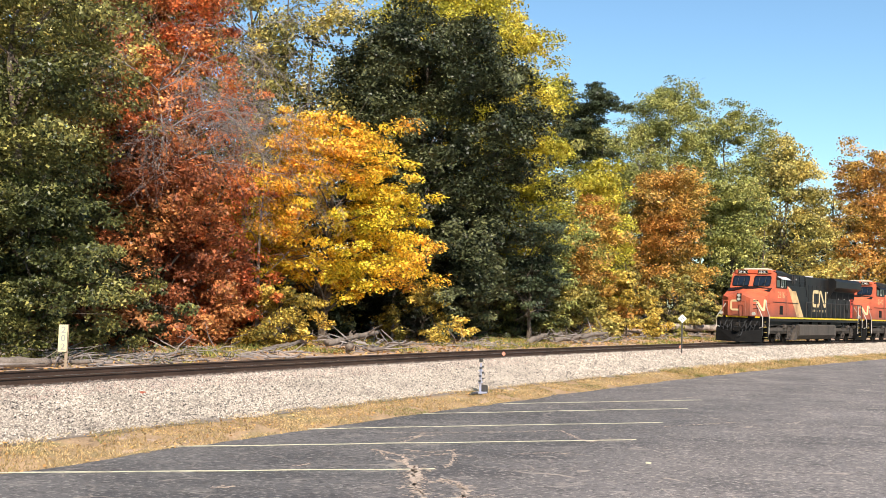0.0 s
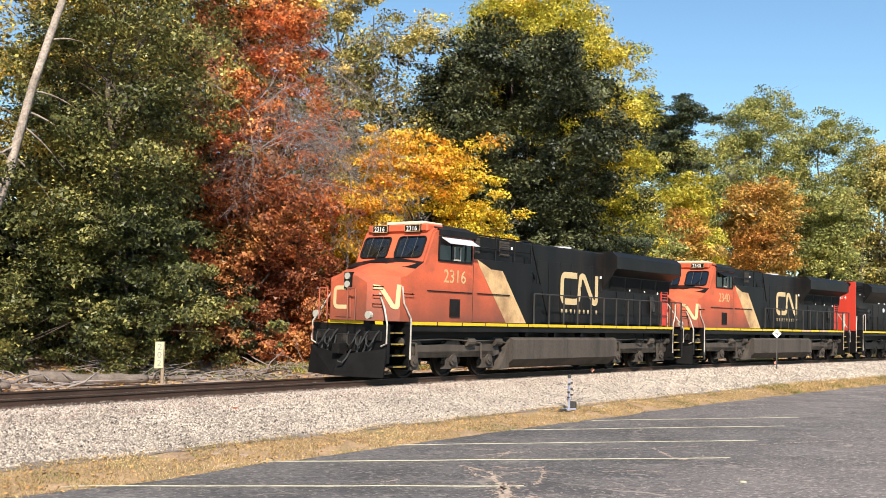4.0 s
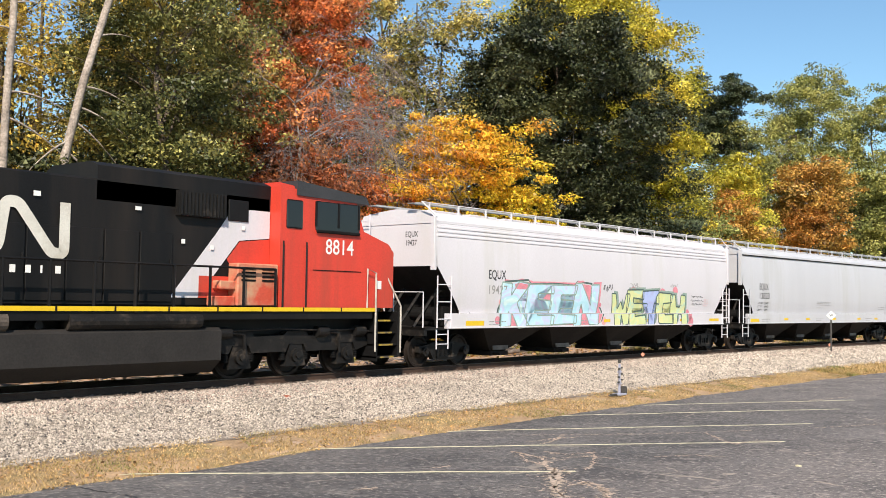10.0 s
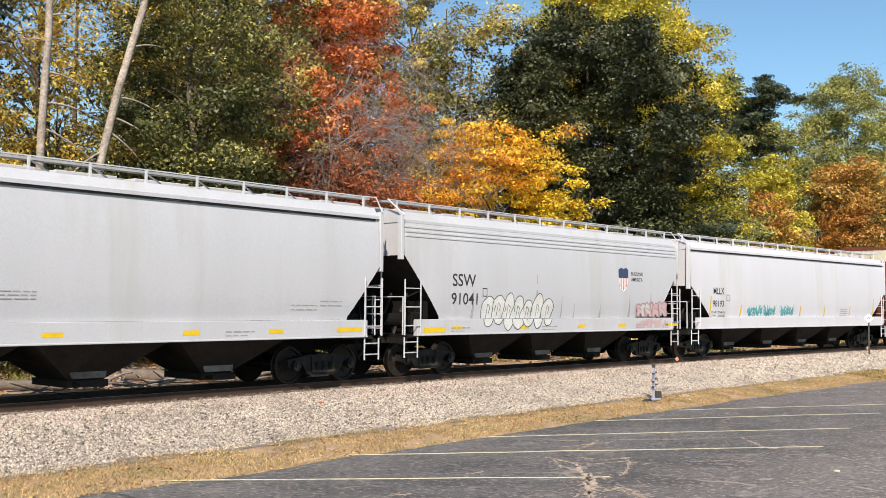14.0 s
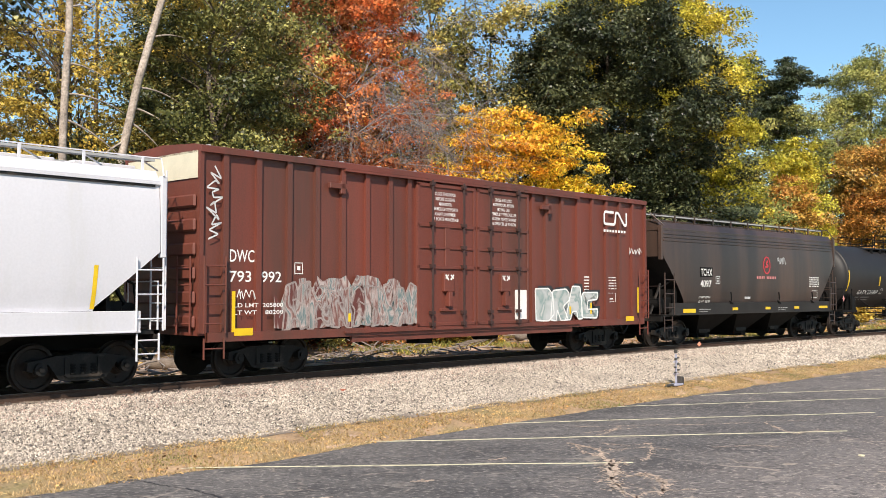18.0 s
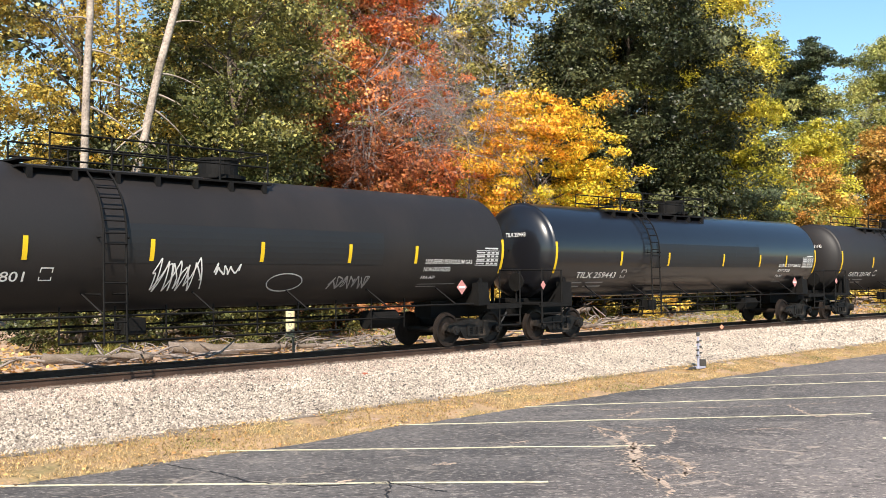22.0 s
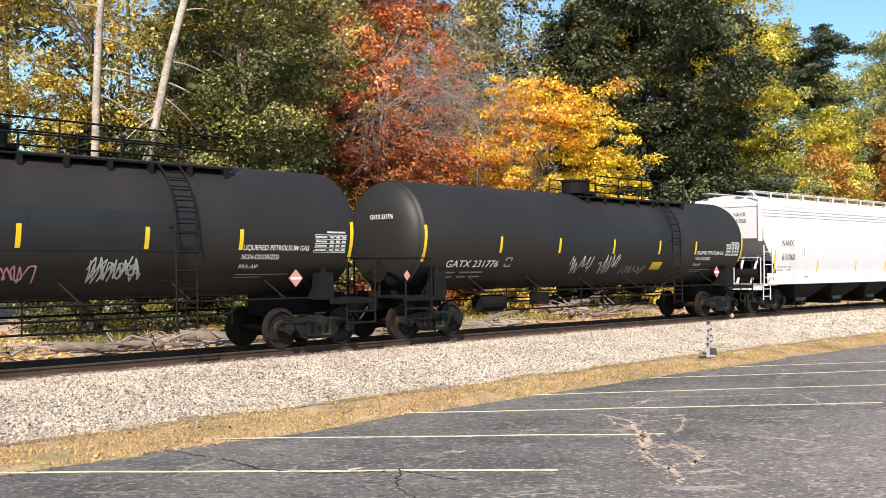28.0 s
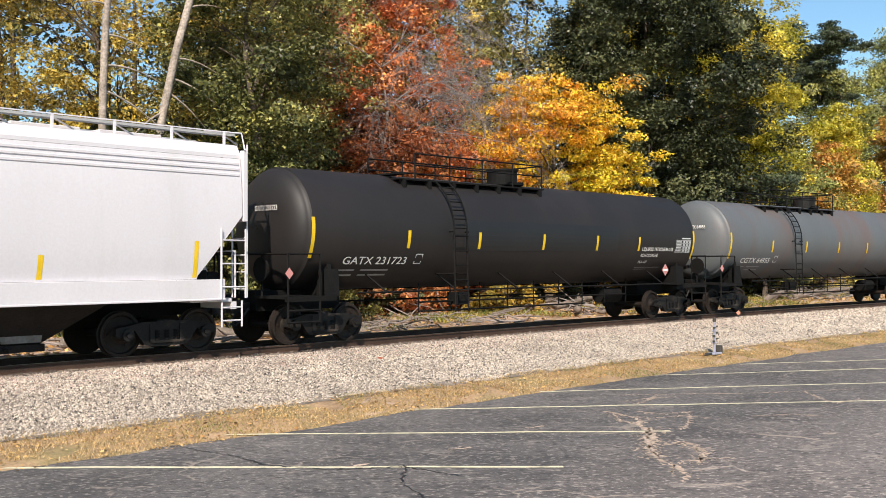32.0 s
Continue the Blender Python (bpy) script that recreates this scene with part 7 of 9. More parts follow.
    prism_x(bm, [(-0.97, 3.08), (-1.02, 3.66), (-1.53, 3.92), (-1.53, 4.38), (-1.30, 4.58), (1.30, 4.58), (1.53, 4.38), (1.53, 3.92), (1.02, 3.66), (0.97, 3.08)], 3.6, 9.3)
    prism_x(bm, [(-0.97, 3.08), (-1.53, 3.92), (-0.97, 3.92)], 3.5, 3.6)
    part("radiator", bm, M_BLACK, car, "wide flared black radiator housing")
    bm = bmesh.new()
    for k in range(4):
        a = 4.0 + k * 1.35
        o = Vector((a, -1.02, 3.16))
        q = [bm.verts.new(p) for p in ((a, -1.0, 3.12), (a + 1.2, -1.0, 3.12), (a + 1.2, -1.032, 3.62), (a, -1.032, 3.62))]
        bm.faces.new(q)
    part("radiator_screen", bm, M_UNDER, car)
    part("red_end_panel", boxes([(8.45, 9.12, -1.004, -0.955, 1.75, 3.62), (9.09, 9.12, -0.95, 0.95, 1.75, 4.45)]), M_RED, car, "red painted end of the hood")
    part("end_louvre", boxes([(8.55, 9.02, -1.02, -1.0, 2.75 + 0.12 * k, 2.81 + 0.12 * k) for k in range(6)]), M_UNDER, car, "black louvres")
    hand_rail(car, -2.1, x1 - 0.15, 13, -1.47, M_HANDRAIL)
    hand_rail(car, -2.1, x1 - 0.15, 13, 1.47, M_HANDRAIL)
    emblem(car, 0.34, 3.08, 2.44, 3.64, M_EMBLEM, -1.0)
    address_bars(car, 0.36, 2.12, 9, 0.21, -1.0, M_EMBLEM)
    marks(car, [(3.2, 3.35, 3.5, 3.6), (5.6, 5.7, 3.1, 3.2), (6.9, 7.0, 3.1, 3.2), (8.1, 8.2, 3.05, 3.15), (-1.4, -1.34, 2.6, 2.9), (-2.9, -2.8, 4.2, 4.3)], M_WHITE_MARK, -1.0)
    bm = bmesh.new()
    for k in range(3):
        tube(bm, [(7.4 + 0.1 * k, -1.04, 2.95), (7.35 + 0.1 * k, -1.08, 2.4), (7.5 + 0.06 * k, -1.1, 2.2), (7.65 + 0.03 * k, -1.08, 2.5), (7.6, -1.04, 2.95)], 0.03, 5)
    part("cable_loop", bm, M_HOSE, car)
    for a in (5.6, 7.2):
        bm = bmesh.new()
        tube(bm, [(a, -1.2, 1.5), (a + 0.2, -1.3, 1.15), (a + 0.7, -1.3, 1.05), (a + 1.0, -1.2, 1.5)], 0.03, 5)
        part("traction_cable", bm, M_GRIME, car)
    loco_truck(car, -6.2, (-1.9, 0.0, 1.9), mat=M_DUST)
    loco_truck(car, 6.3, (-1.9, 0.0, 1.9), mat=M_DUST)
    return car


def trailing_loco(u0, u1):
    """Wide-cab six-axle locomotive running long hood first: the cab lies towards the rear (plus x)."""
    ln = u1 - u0
    x0, x1 = -ln / 2 + 0.5, ln / 2 - 0.5
    car = tagged(new("locomotive"), "black locomotive with red cab and red hood end, running backwards", "locomotive", "locomotives")
    deck_and_frame(car, x0, x1, (-3.1, 4.05), False, True)
    for x, w in ((-2.0, 2.1),):
        part("air_reservoir", drum(bmesh.new(), "x", (x, -1.32, 1.40), 0.20, w, 16), M_DUST, car)
    bm = drum(bmesh.new(), "x", (1.9, -1.32, 1.40), 0.20, 3.2, 16)
    part("air_reservoir", bm, M_GRIME, car)
    part("hood", boxes([(-9.0, 5.8, -1.0, 1.0, 1.70, 4.34)], 0.04), M_BLACK, car, "black long hood")
    part("hood_end", boxes([(-9.03, -8.98, -1.02, 1.02, 1.70, 4.66)], 0.01), M_RED, car, "bright red hood end")
    bm = bmesh.new()
    prism_x(bm, [(-1.0, 4.3), (-1.0, 4.62), (-0.8, 4.70), (0.8, 4.70), (1.0, 4.62), (1.0, 4.3)], -8.98, -7.55)
    part("hood_top", bm, M_BLACK, car)
    bm = bmesh.new()
    prism_x(bm, [(-1.0, 3.42), (-1.50, 4.08), (-1.50, 4.40), (-1.2, 4.60), (1.2, 4.60), (1.50, 4.40), (1.50, 4.08), (1.0, 3.42)], -7.8, -2.7)
    part("radiator", bm, M_BLACK, car, "wide flared black radiator housing")
    bm = bmesh.new()
    prism_x(bm, [(-1.0, 3.9), (-1.0, 4.62), (-0.75, 4.72), (0.75, 4.72), (1.0, 4.62), (1.0, 3.9)], 1.1, 5.8)
    part("blower_housing", bm, M_BLACK, car)
    part("side_grille", boxes([(-8.88, -7.62, -1.03, -1.0, 2.1, 3.26)] + [(-8.86, -7.64, -1.13, -1.02, 2.16 + 0.18 * k, 2.23 + 0.18 * k) for k in range(6)]), M_TANKGRIME, car)
    part("end_grille", boxes([(-9.06, -9.02, 0.30, 0.85, 2.2 + 0.15 * k, 2.29 + 0.15 * k) for k in range(10)]), M_RED, car)
    door_panels(car, -6.4, 3.0, 11, -1.005, 1.8, 3.3, M_BLACK)
    part("upper_vent", boxes([(-8.8 + 0.3 * k, -8.58 + 0.3 * k, -1.03, -1.0, 4.05 + 0.1 * j, 4.11 + 0.1 * j) for k in range(4) for j in range(4)]), M_UNDER, car)
    bm = drum(bmesh.new(), "y", (-7.1, -1.04, 2.65), 0.10, 0.12, 12)
    for k in range(3):
        tube(bm, [(-7.1 + (0.24 - 0.02 * k) * math.cos(a), -1.06 - 0.03 * k, 2.65 + (0.42 - 0.05 * k) * math.sin(a)) for a in np.linspace(0.4, 6.1, 14)], 0.026, 5)
    part("cable_loop", bm, M_HOSE, car)
    # cab and nose at the rear
    bm = bmesh.new()
    prism(bm, [(5.8, 1.70), (5.8, 4.72), (7.0, 4.60), (8.45, 4.50), (8.78, 3.70), (9.75, 3.42), (9.88, 3.30), (9.88, 1.70)], -1.38, 1.38)
    bmesh.ops.bevel(bm, geom=[e for e in bm.edges if e.verts[0].co.z > 3 and e.verts[1].co.z > 3 and abs(e.verts[0].co.y - e.verts[1].co.y) < 0.01], offset=0.08, segments=2, affect="EDGES")
    part("cab", bm, M_RED, car, "bright red cab and nose")
    bm = bmesh.new()
    prism(bm, [(6.3, 4.80), (8.72, 4.60), (8.86, 4.40), (6.3, 4.44)], -1.42, 1.42)
    part("cab_roof", bm, M_GREYROOF, car, "weathered dark grey cab roof")
    part("side_window", boxes([(6.95, 8.5, -1.40, -1.37, 3.62, 4.36)], 0.02), M_GLASS_SIDE, car, "dark cab side window")
    part("arm_rest", boxes([(6.95, 8.5, -1.46, -1.40, 3.56, 3.64)], 0.02), M_UNDER, car)
    part("cab_door_rail", tubes([[(6.62, -1.44, 1.7), (6.62, -1.44, 3.3)], [(5.86, -1.44, 1.7), (5.86, -1.44, 3.3)]], 0.022, 5), M_BLACK, car)
    part("door_window", boxes([(5.98, 6.5, -1.40, -1.37, 3.62, 4.32)], 0.03), M_GLASS_SIDE, car)
    part("window_frame", boxes([(x, x + 0.05, -1.42, -1.38, 3.72, 4.34) for x in (6.93, 7.72, 8.46)]), M_BLACK, car)
    bm = bmesh.new()
    prism(bm, [(2.95, 1.9), (3.7, 1.9), (4.85, 3.25), (5.78, 3.35), (5.78, 4.0), (4.65, 4.0), (4.2, 3.4)], -1.012, -1.006)
    part("white_panel", bm, M_HOPPER["cream"], car, "white diagonal flash")
    bm = bmesh.new()
    prism(bm, [(3.72, 1.9), (5.78, 1.9), (5.78, 3.33), (4.87, 3.23), (4.5, 2.8), (4.8, 2.4), (3.72, 2.4)], -1.014, -1.006)
    part("red_panel", bm, M_RED, car)
    part("battery_box", boxes([(4.55, 5.79, -1.36, -1.0, 1.72, 2.72)], 0.03), M_STAINED, car, "stained red battery box")
    part("battery_step", boxes([(3.95, 4.54, -1.3, -1.0, 1.72, 1.95), (4.1, 4.54, -1.3, -1.0, 2.1, 2.3)], 0.02), M_STAINED, car)
    for x in (4.66, 5.28):
        for k in range(4):
            part("louvre", boxes([(x, x + 0.42, -1.375, -1.355, 2.3 + 0.09 * k, 2.345 + 0.09 * k)]), M_UNDER, car)
    part("panel_strip", boxes([(6.9, 8.6, -1.395, -1.375, 2.62, 2.64)]), M_UNDER, car)
    part("intake_grille", boxes([(3.05, 4.35, -1.14, -1.0, 3.72, 4.28)] + [(3.08 + 0.1 * k, 3.13 + 0.1 * k, -1.17, -1.13, 3.74, 4.26) for k in range(13)]), M_GRIME, car, "slatted intake grille")
    part("intake_door", boxes([(4.5, 5.1, -1.05, -1.0, 3.7, 4.2)], 0.02), M_BLACK, car)
    lettering(car, "8814", 7.30, 3.05, 0.38, M_WHITE_MARK, -1.39, 1.0)
    t = lettering(car, "8814", 0, 0, 0.2, M_WHITE_MARK, 0, 0.5)
    t.matrix_basis = pose(-9.04, 0.12, 3.60, 90, 0, -90) @ Matrix.Diagonal((0.30, 0.29, 1, 1))
    mark(car, 9.2, 9.4, 2.2, 2.42, M_WHITE_MARK, -1.39)
    emblem(car, -2.33, 0.5, 2.62, 3.82, M_OFFWHITE, -1.04)
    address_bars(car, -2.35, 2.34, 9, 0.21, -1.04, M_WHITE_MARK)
    e = part("end_emblem", ribbon(bmesh.new(), [(0.38, 0.42), (0.0, 0.42), (0.0, 0.0), (0.42, 0.0), (0.46, 0.42), (0.55, 0.42), (0.80, 0.0), (0.88, 0.0), (0.88, 0.45)], 0.095, 0), M_WHITE_MARK, car, "white bent-band emblem")
    e.matrix_basis = pose(-9.042, 0.92, 4.14, 0, 0, -90)
    for z in (3.86, 4.0):
        part("headlight", drum(bmesh.new(), "x", (-9.08, 0.66 - 5.4 * (z - 3.86), 3.90), 0.105, 0.09, 14), M_LAMP, car)
    bm = drum(bmesh.new(), "x", (-9.1, -0.6, 4.5), 0.13, 0.2, 10)
    part("horn", bm, M_UNDER, car)
    marks(car, [(-8.5, -8.35, 3.86, 3.92), (-7.85, -7.7, 3.8, 3.86), (-5.6, -5.4, 3.42, 3.5), (-4.7, -4.5, 3.4, 3.48), (-2.0, -1.85, 3.85, 3.95), (-1.2, -1.05, 3.85, 3.95), (-0.3, -0.15, 3.85, 3.95), (2.0, 2.15, 3.75, 3.83), (3.2, 3.3, 3.1, 3.2), (4.9, 5.0, 3.5, 3.6), (4.0, 4.1, 3.0, 3.1)], M_WHITE_MARK, -1.04)
    part("warning_disc", drum(bmesh.new(), "y", (-4.75, -1.045, 3.02), 0.14, 0.02, 18), M_WHITE_MARK, car)
    part("pilot", boxes([(x0, x0 + 0.12, -1.48, 1.48, 0.4, 1.6), (x0, x0 + 1.0, -0.75, 0.75, 1.5, 1.7)]), M_BLACK, car)
    part("pilot", boxes([(x1 - 0.12, x1, -1.48, 1.48, 0.4, 1.6), (x1 - 1.0, x1, -0.75, 0.75, 1.5, 1.7)]), M_BLACK, car)
    for sgn, xe in ((-1, x0), (1, x1)):
        for y in (-1.2, 1.2):
            step_well(car, xe - sgn * 0.12, sgn, y)
        for y in (-1.5, 1.5):
            for path in ([(xe - sgn * 0.02, y, 0.5), (xe - sgn * 0.02, y, 1.75), (xe - sgn * 0.45, y * 0.9, 2.55)], [(xe - sgn * 1.02, y, 0.55), (xe - sgn * 1.02, y, 2.62), (xe - sgn * 1.35, y, 2.72), (xe - sgn * 1.35, y, 1.7)], [(xe, y * 0.5, 1.7), (xe, y * 0.5, 2.65), (xe, y * 0.2, 2.65), (xe, y * 0.2, 1.7)]):
                part("grab_rail", tubes([path], 0.026), M_RAILING_W, car, "white bent grab rail")
        for k, y in enumerate((-1.0, -0.75, -0.5, 0.5, 0.75, 1.0)):
            part("air_hose", tubes([[(xe, y, 1.3), (xe + sgn * 0.12, y, 0.98 - 0.03 * k), (xe + sgn * 0.2, y * 0.9, 0.72), (xe + sgn * 0.22, y * 0.7, 0.6)]], 0.03, 5), M_HOSE, car)
        coupler(car, sgn * ln / 2, sgn)
    hand_rail(car, x0 + 1.35, 5.6, 16, -1.47, M_BLACK, z1=2.6)
    hand_rail(car, x0 + 1.35, 5.6, 16, 1.47, M_BLACK, z1=2.6)
    loco_truck(car, -6.45, (-1.75, 0.0, 1.75))
    loco_truck(car, 6.6, (-1.75, 0.0, 1.75))
    return car


# ---- the train, front to rear ----
TRAIN = []


def couple(car, u0, u1, base):
    TRAIN.append((car, u0, u1, base))
    return car


couple(road_loco(63.2, 83.6, "2316", "leading orange and black diesel locomotive with wide cab"), 63.2, 83.6, 6.2)
couple(road_loco(83.6, 103.9, "2340", "second orange and black diesel locomotive, soot-stained"), 83.6, 103.9, 6.2)
couple(trailing_loco(103.9, 125.1), 103.9, 125.1, 6.5)
c = couple(hopper_car(125.1, 145.5, "cream", "chalky white covered hopper with large pastel graffiti", 9.25, chord=False), 125.1, 145.5, 8.2)
def end_mark(car, x, words, z, h, mat=None):
    t = lettering(car, words, 0, 0, h, mat or M_BLACK_MARK, 0, 0.7)
    t.matrix_basis = pose(x, -0.35, z, 90, 0, -90) @ Matrix.Diagonal((h / 0.7 * 0.8, h / 0.7, 1, 1))


end_mark(c, -9.256, "EQUX", 3.75, 0.16)
end_mark(c, -9.256, "19427", 3.5, 0.16)
lettering(c, "EQUX", -6.92, 2.60, 0.27, M_BLACK_MARK, S_Y, 0.85)
lettering(c, "19427", -6.95, 2.14, 0.27, M_TEXTGREY, S_Y, 0.9)
M_WORD_BLUE = wash_material("pale_blue_fill", [(0.36, (0.40, 0.66, 0.74)), (0.46, (0.52, 0.70, 0.80)), (0.53, (0.56, 0.56, 0.74)), (0.60, (0.42, 0.68, 0.74)), (0.66, (0.60, 0.76, 0.74))], 1.2, (1, 1, 1))
M_WORD_LIME = wash_material("lime_yellow_fill", [(0.36, (0.62, 0.64, 0.28)), (0.46, (0.58, 0.66, 0.34)), (0.53, (0.70, 0.66, 0.30)), (0.60, (0.46, 0.66, 0.50)), (0.66, (0.66, 0.66, 0.34))], 1.2, (1, 1, 1))
M_WORD_VIOLET = wash_material("violet_blue_fill", [(0.36, (0.36, 0.42, 0.70)), (0.5, (0.42, 0.50, 0.76)), (0.66, (0.40, 0.42, 0.66))], 1.2, (1, 1, 1))
M_ROSE = material("rose_spray", (0.66, 0.24, 0.28), 0.6, vary=0.2, scale=4, fine=40, bump=0.02)
M_SEDGE = material("grey_green_shade", (0.26, 0.34, 0.29), 0.6, vary=0.2, bump=0.02)
M_INK = material("dark_teal_outline", (0.07, 0.11, 0.10), 0.6, vary=0.2, bump=0.02)
for k, (x, z, r) in enumerate(((-6.5, 1.35, 0.14), (-6.25, 1.9, 0.12), (-0.9, 1.7, 0.12), (-0.65, 1.85, 0.08), (-0.5, 1.3, 0.16), (1.55, 2.35, 0.2), (2.0, 2.3, 0.16), (3.7, 2.28, 0.26), (4.7, 2.42, 0.2), (5.75, 1.5, 0.25), (5.9, 1.25, 0.22))):
    sprayed_ball(c, x, z, r, M_ROSE if k not in (1, 4) else M_PINK)
M_STREAK_ROSE = material("faded_rose_line", (0.36, 0.22, 0.22), 0.6, vary=0.2, bump=0.02)
M_PALE_EDGE = material("pale_outline", (0.62, 0.60, 0.57), 0.6, vary=0.15, bump=0.02)
hull = [(-6.42, 1.18), (-6.40, 1.70), (-6.25, 2.05), (-6.1, 2.56), (-4.9, 2.64), (-4.75, 2.52), (-3.4, 2.56), (-2.3, 2.52), (-2.1, 2.66), (-1.2, 2.60), (-1.05, 2.2), (-0.45, 1.62), (-0.62, 1.30), (-0.9, 1.18)]
for grow, mat, lift in ((1.0, M_INK, 0.0005), (0.978, M_PALE_EDGE, 0.001), (0.962, M_ROSE, 0.0015)):
    bm = bmesh.new()
    bmesh.ops.triangulate(bm, faces=[bm.faces.new([bm.verts.new((-3.6 + (px + 3.6) * grow, 0, 1.18 + (pz - 1.18) * (grow if grow == 1 else grow - 0.02))) for px, pz in hull])])
    lay_on_hopper(bm, mat, c, "graffiti_backing", lift, "rose and dark backing of sprayed graffiti" if grow == 1 else "")
sprayed_word(c, "KEEN", -6.2, -0.95, 1.16, 2.56, [M_WORD_BLUE], M_SEDGE, M_ROSE, 21, 0.1, drop=0.06)
sprayed_word(c, "WETCH", 0.15, 5.5, 1.15, 2.45, [M_WORD_LIME, M_WORD_LIME, M_WORD_VIOLET, M_WORD_LIME, M_WORD_LIME], M_INK, M_SEDGE, 25)
scrawl(c, 36, 1.35, 1.9, 2.52, 2.68, M_TEXTGREY, S_Y, 0.018, 14)
scrawl(c, 37, 4.3, 4.9, 2.56, 2.70, M_TEXTGREY, S_Y, 0.018, 14)
for k in range(3):
    scrawl(c, 38 + k, 6.05, 7.0, 1.88 + 0.15 * k, 1.97 + 0.15 * k, M_BLACK_MARK, S_Y, 0.016, 18)
scrawl(c, 31, -0.45, 0.1, 2.3, 2.62, M_BLACK_MARK, S_Y, 0.02, 16)
marks(c, [(7.1, 7.5, 2.1 - 0.08 * k, 2.12 - 0.08 * k) for k in range(4)], M_PINK, S_Y)
c = couple(hopper_car(145.5, 164.8, "grey", "pale grey covered hopper with large black lettering", 9.1), 145.5, 164.8, 7.7)
end_mark(c, -9.106, "EQUX", 3.75, 0.16)
end_mark(c, -9.106, "13823", 3.5, 0.16)
lettering(c, "EQUX", -7.55, 2.62, 0.29, M_BLACK_MARK, S_Y, 0.86)
lettering(c, "13823", -7.59, 2.22, 0.27, M_BLACK_MARK, S_Y, 0.93)
lettering(c, "LD LMT  220400", -7.66, 1.98, 0.085, M_BLACK_MARK, S_Y, 1.0)
lettering(c, "LT WT    65600", -7.68, 1.84, 0.085, M_BLACK_MARK, S_Y, 1.0)
lettering(c, "CUFT    6241", -7.70, 1.69, 0.085, M_BLACK_MARK, S_Y, 1.0)
marks(c, [(-1.6, 0.0, 2.12 - 0.07 * k, 2.14 - 0.07 * k) for k in range(3)] + [(-1.6, -0.8, 1.84, 1.86)] + [(6.2, 7.0, 1.9, 1.92), (6.2, 7.0, 1.8, 1.82), (7.1, 7.8, 2.0, 2.02), (7.1, 7.8, 1.9, 1.92)], M_TEXTGREY, S_Y)
c = couple(hopper_car(164.8, 180.1, "grey", "short white covered hopper with rust stains and outlined graffiti", 7.2, chord=False, bins=3, zlow=3.25, cut=1.4), 164.8, 180.1, 5.7)
lettering(c, "SSW", -5.32, 2.48, 0.34, M_BLACK_MARK, S_Y, 1.0)
lettering(c, "91041", -5.35, 1.97, 0.32, M_BLACK_MARK, S_Y, 1.12)
rb_ = random.Random(33)
for k in range(7):
    x, z, rx, rz = -3.75 + 0.47 * k + rb_.uniform(-0.06, 0.06), 1.72 + rb_.uniform(-0.06, 0.12), rb_.uniform(0.24, 0.31), rb_.uniform(0.40, 0.56)
    ring = [(x + rx * math.cos(a) * (1 + 0.16 * math.sin(3 * a + k)) + 0.18 * rz * math.sin(a), max(1.18, z + rz * math.sin(a))) for a in np.linspace(0, 2 * math.pi, 19)]
    bm = bmesh.new()
    bmesh.ops.triangulate(bm, faces=[bm.faces.new([bm.verts.new((p, 0, q)) for p, q in ring[:-1]])])
    lay_on_hopper(bm, M_PALE_EDGE, c, "sprayed_bubble", 0.001 + 0.001 * k, "white bubble letter of sprayed graffiti")
    lay_on_hopper(ribbon(bmesh.new(), ring, 0.028, 0, 2), M_INK, c, "graffiti_outline", 0.0015 + 0.001 * k)
    lay_on_hopper(ribbon(bmesh.new(), [(x - 0.06, z - 0.2), (x - 0.02, z + 0.22), (x + 0.09, z + 0.12), (x + 0.05, z - 0.06)], 0.022, 0, 2), M_INK, c, "graffiti_stroke", 0.0015 + 0.001 * k)
end_mark(c, -7.206, "SSW", 3.85, 0.16)
end_mark(c, -7.206, "91041", 3.6, 0.16)
M_FADED_ROSE = wash_material("faded_rose_fill", [(0.36, (0.50, 0.51, 0.50)), (0.46, (0.50, 0.30, 0.30)), (0.54, (0.46, 0.40, 0.40)), (0.62, (0.52, 0.34, 0.34))], 2.2, (1, 1, 0.8))
spray(c, 35, 4.3, 6.3, 1.60, 2.12, 4, [M_FADED_ROSE], M_STREAK_ROSE, S_Y, 0.2)
wash(c, 36, 4.2, 6.4, 1.20, 1.54, M_FADED_ROSE, -1.643)
M_NAVY = material("navy_paint", (0.035, 0.05, 0.12), 0.6, vary=0.15, bump=0.02)
M_SHIELD_RED = material("shield_red", (0.52, 0.20, 0.20), 0.6, vary=0.15, bump=0.02)
shield = part("shield", prism(bmesh.new(), [(3.2, 3.18), (3.72, 3.18), (3.74, 2.78), (3.66, 2.55), (3.46, 2.44), (3.26, 2.55), (3.18, 2.78)], S_Y - 0.002, S_Y + 0.004), M_WHITE_MARK, c, "plain red, white and navy shield emblem")
part("shield_top", prism(bmesh.new(), [(3.17, 2.92), (3.75, 2.92), (3.76, 3.20), (3.60, 3.27), (3.46, 3.22), (3.32, 3.27), (3.16, 3.20)], S_Y - 0.006, S_Y), M_NAVY, shield)
for k in range(5):
    lo = 2.50 + 0.035 * abs(k - 2) ** 1.6
    part("shield_stripe", prism(bmesh.new(), [(3.215 + 0.105 * k, lo), (3.265 + 0.105 * k, lo), (3.265 + 0.105 * k, 2.92), (3.215 + 0.105 * k, 2.92)], S_Y - 0.005, S_Y), M_SHIELD_RED, shield)
lettering(c, "BUILDING", 3.95, 3.02, 0.12, M_BLACK_MARK, S_Y, 0.78)
lettering(c, "AMERICA", 3.97, 2.82, 0.12, M_BLACK_MARK, S_Y, 0.74)
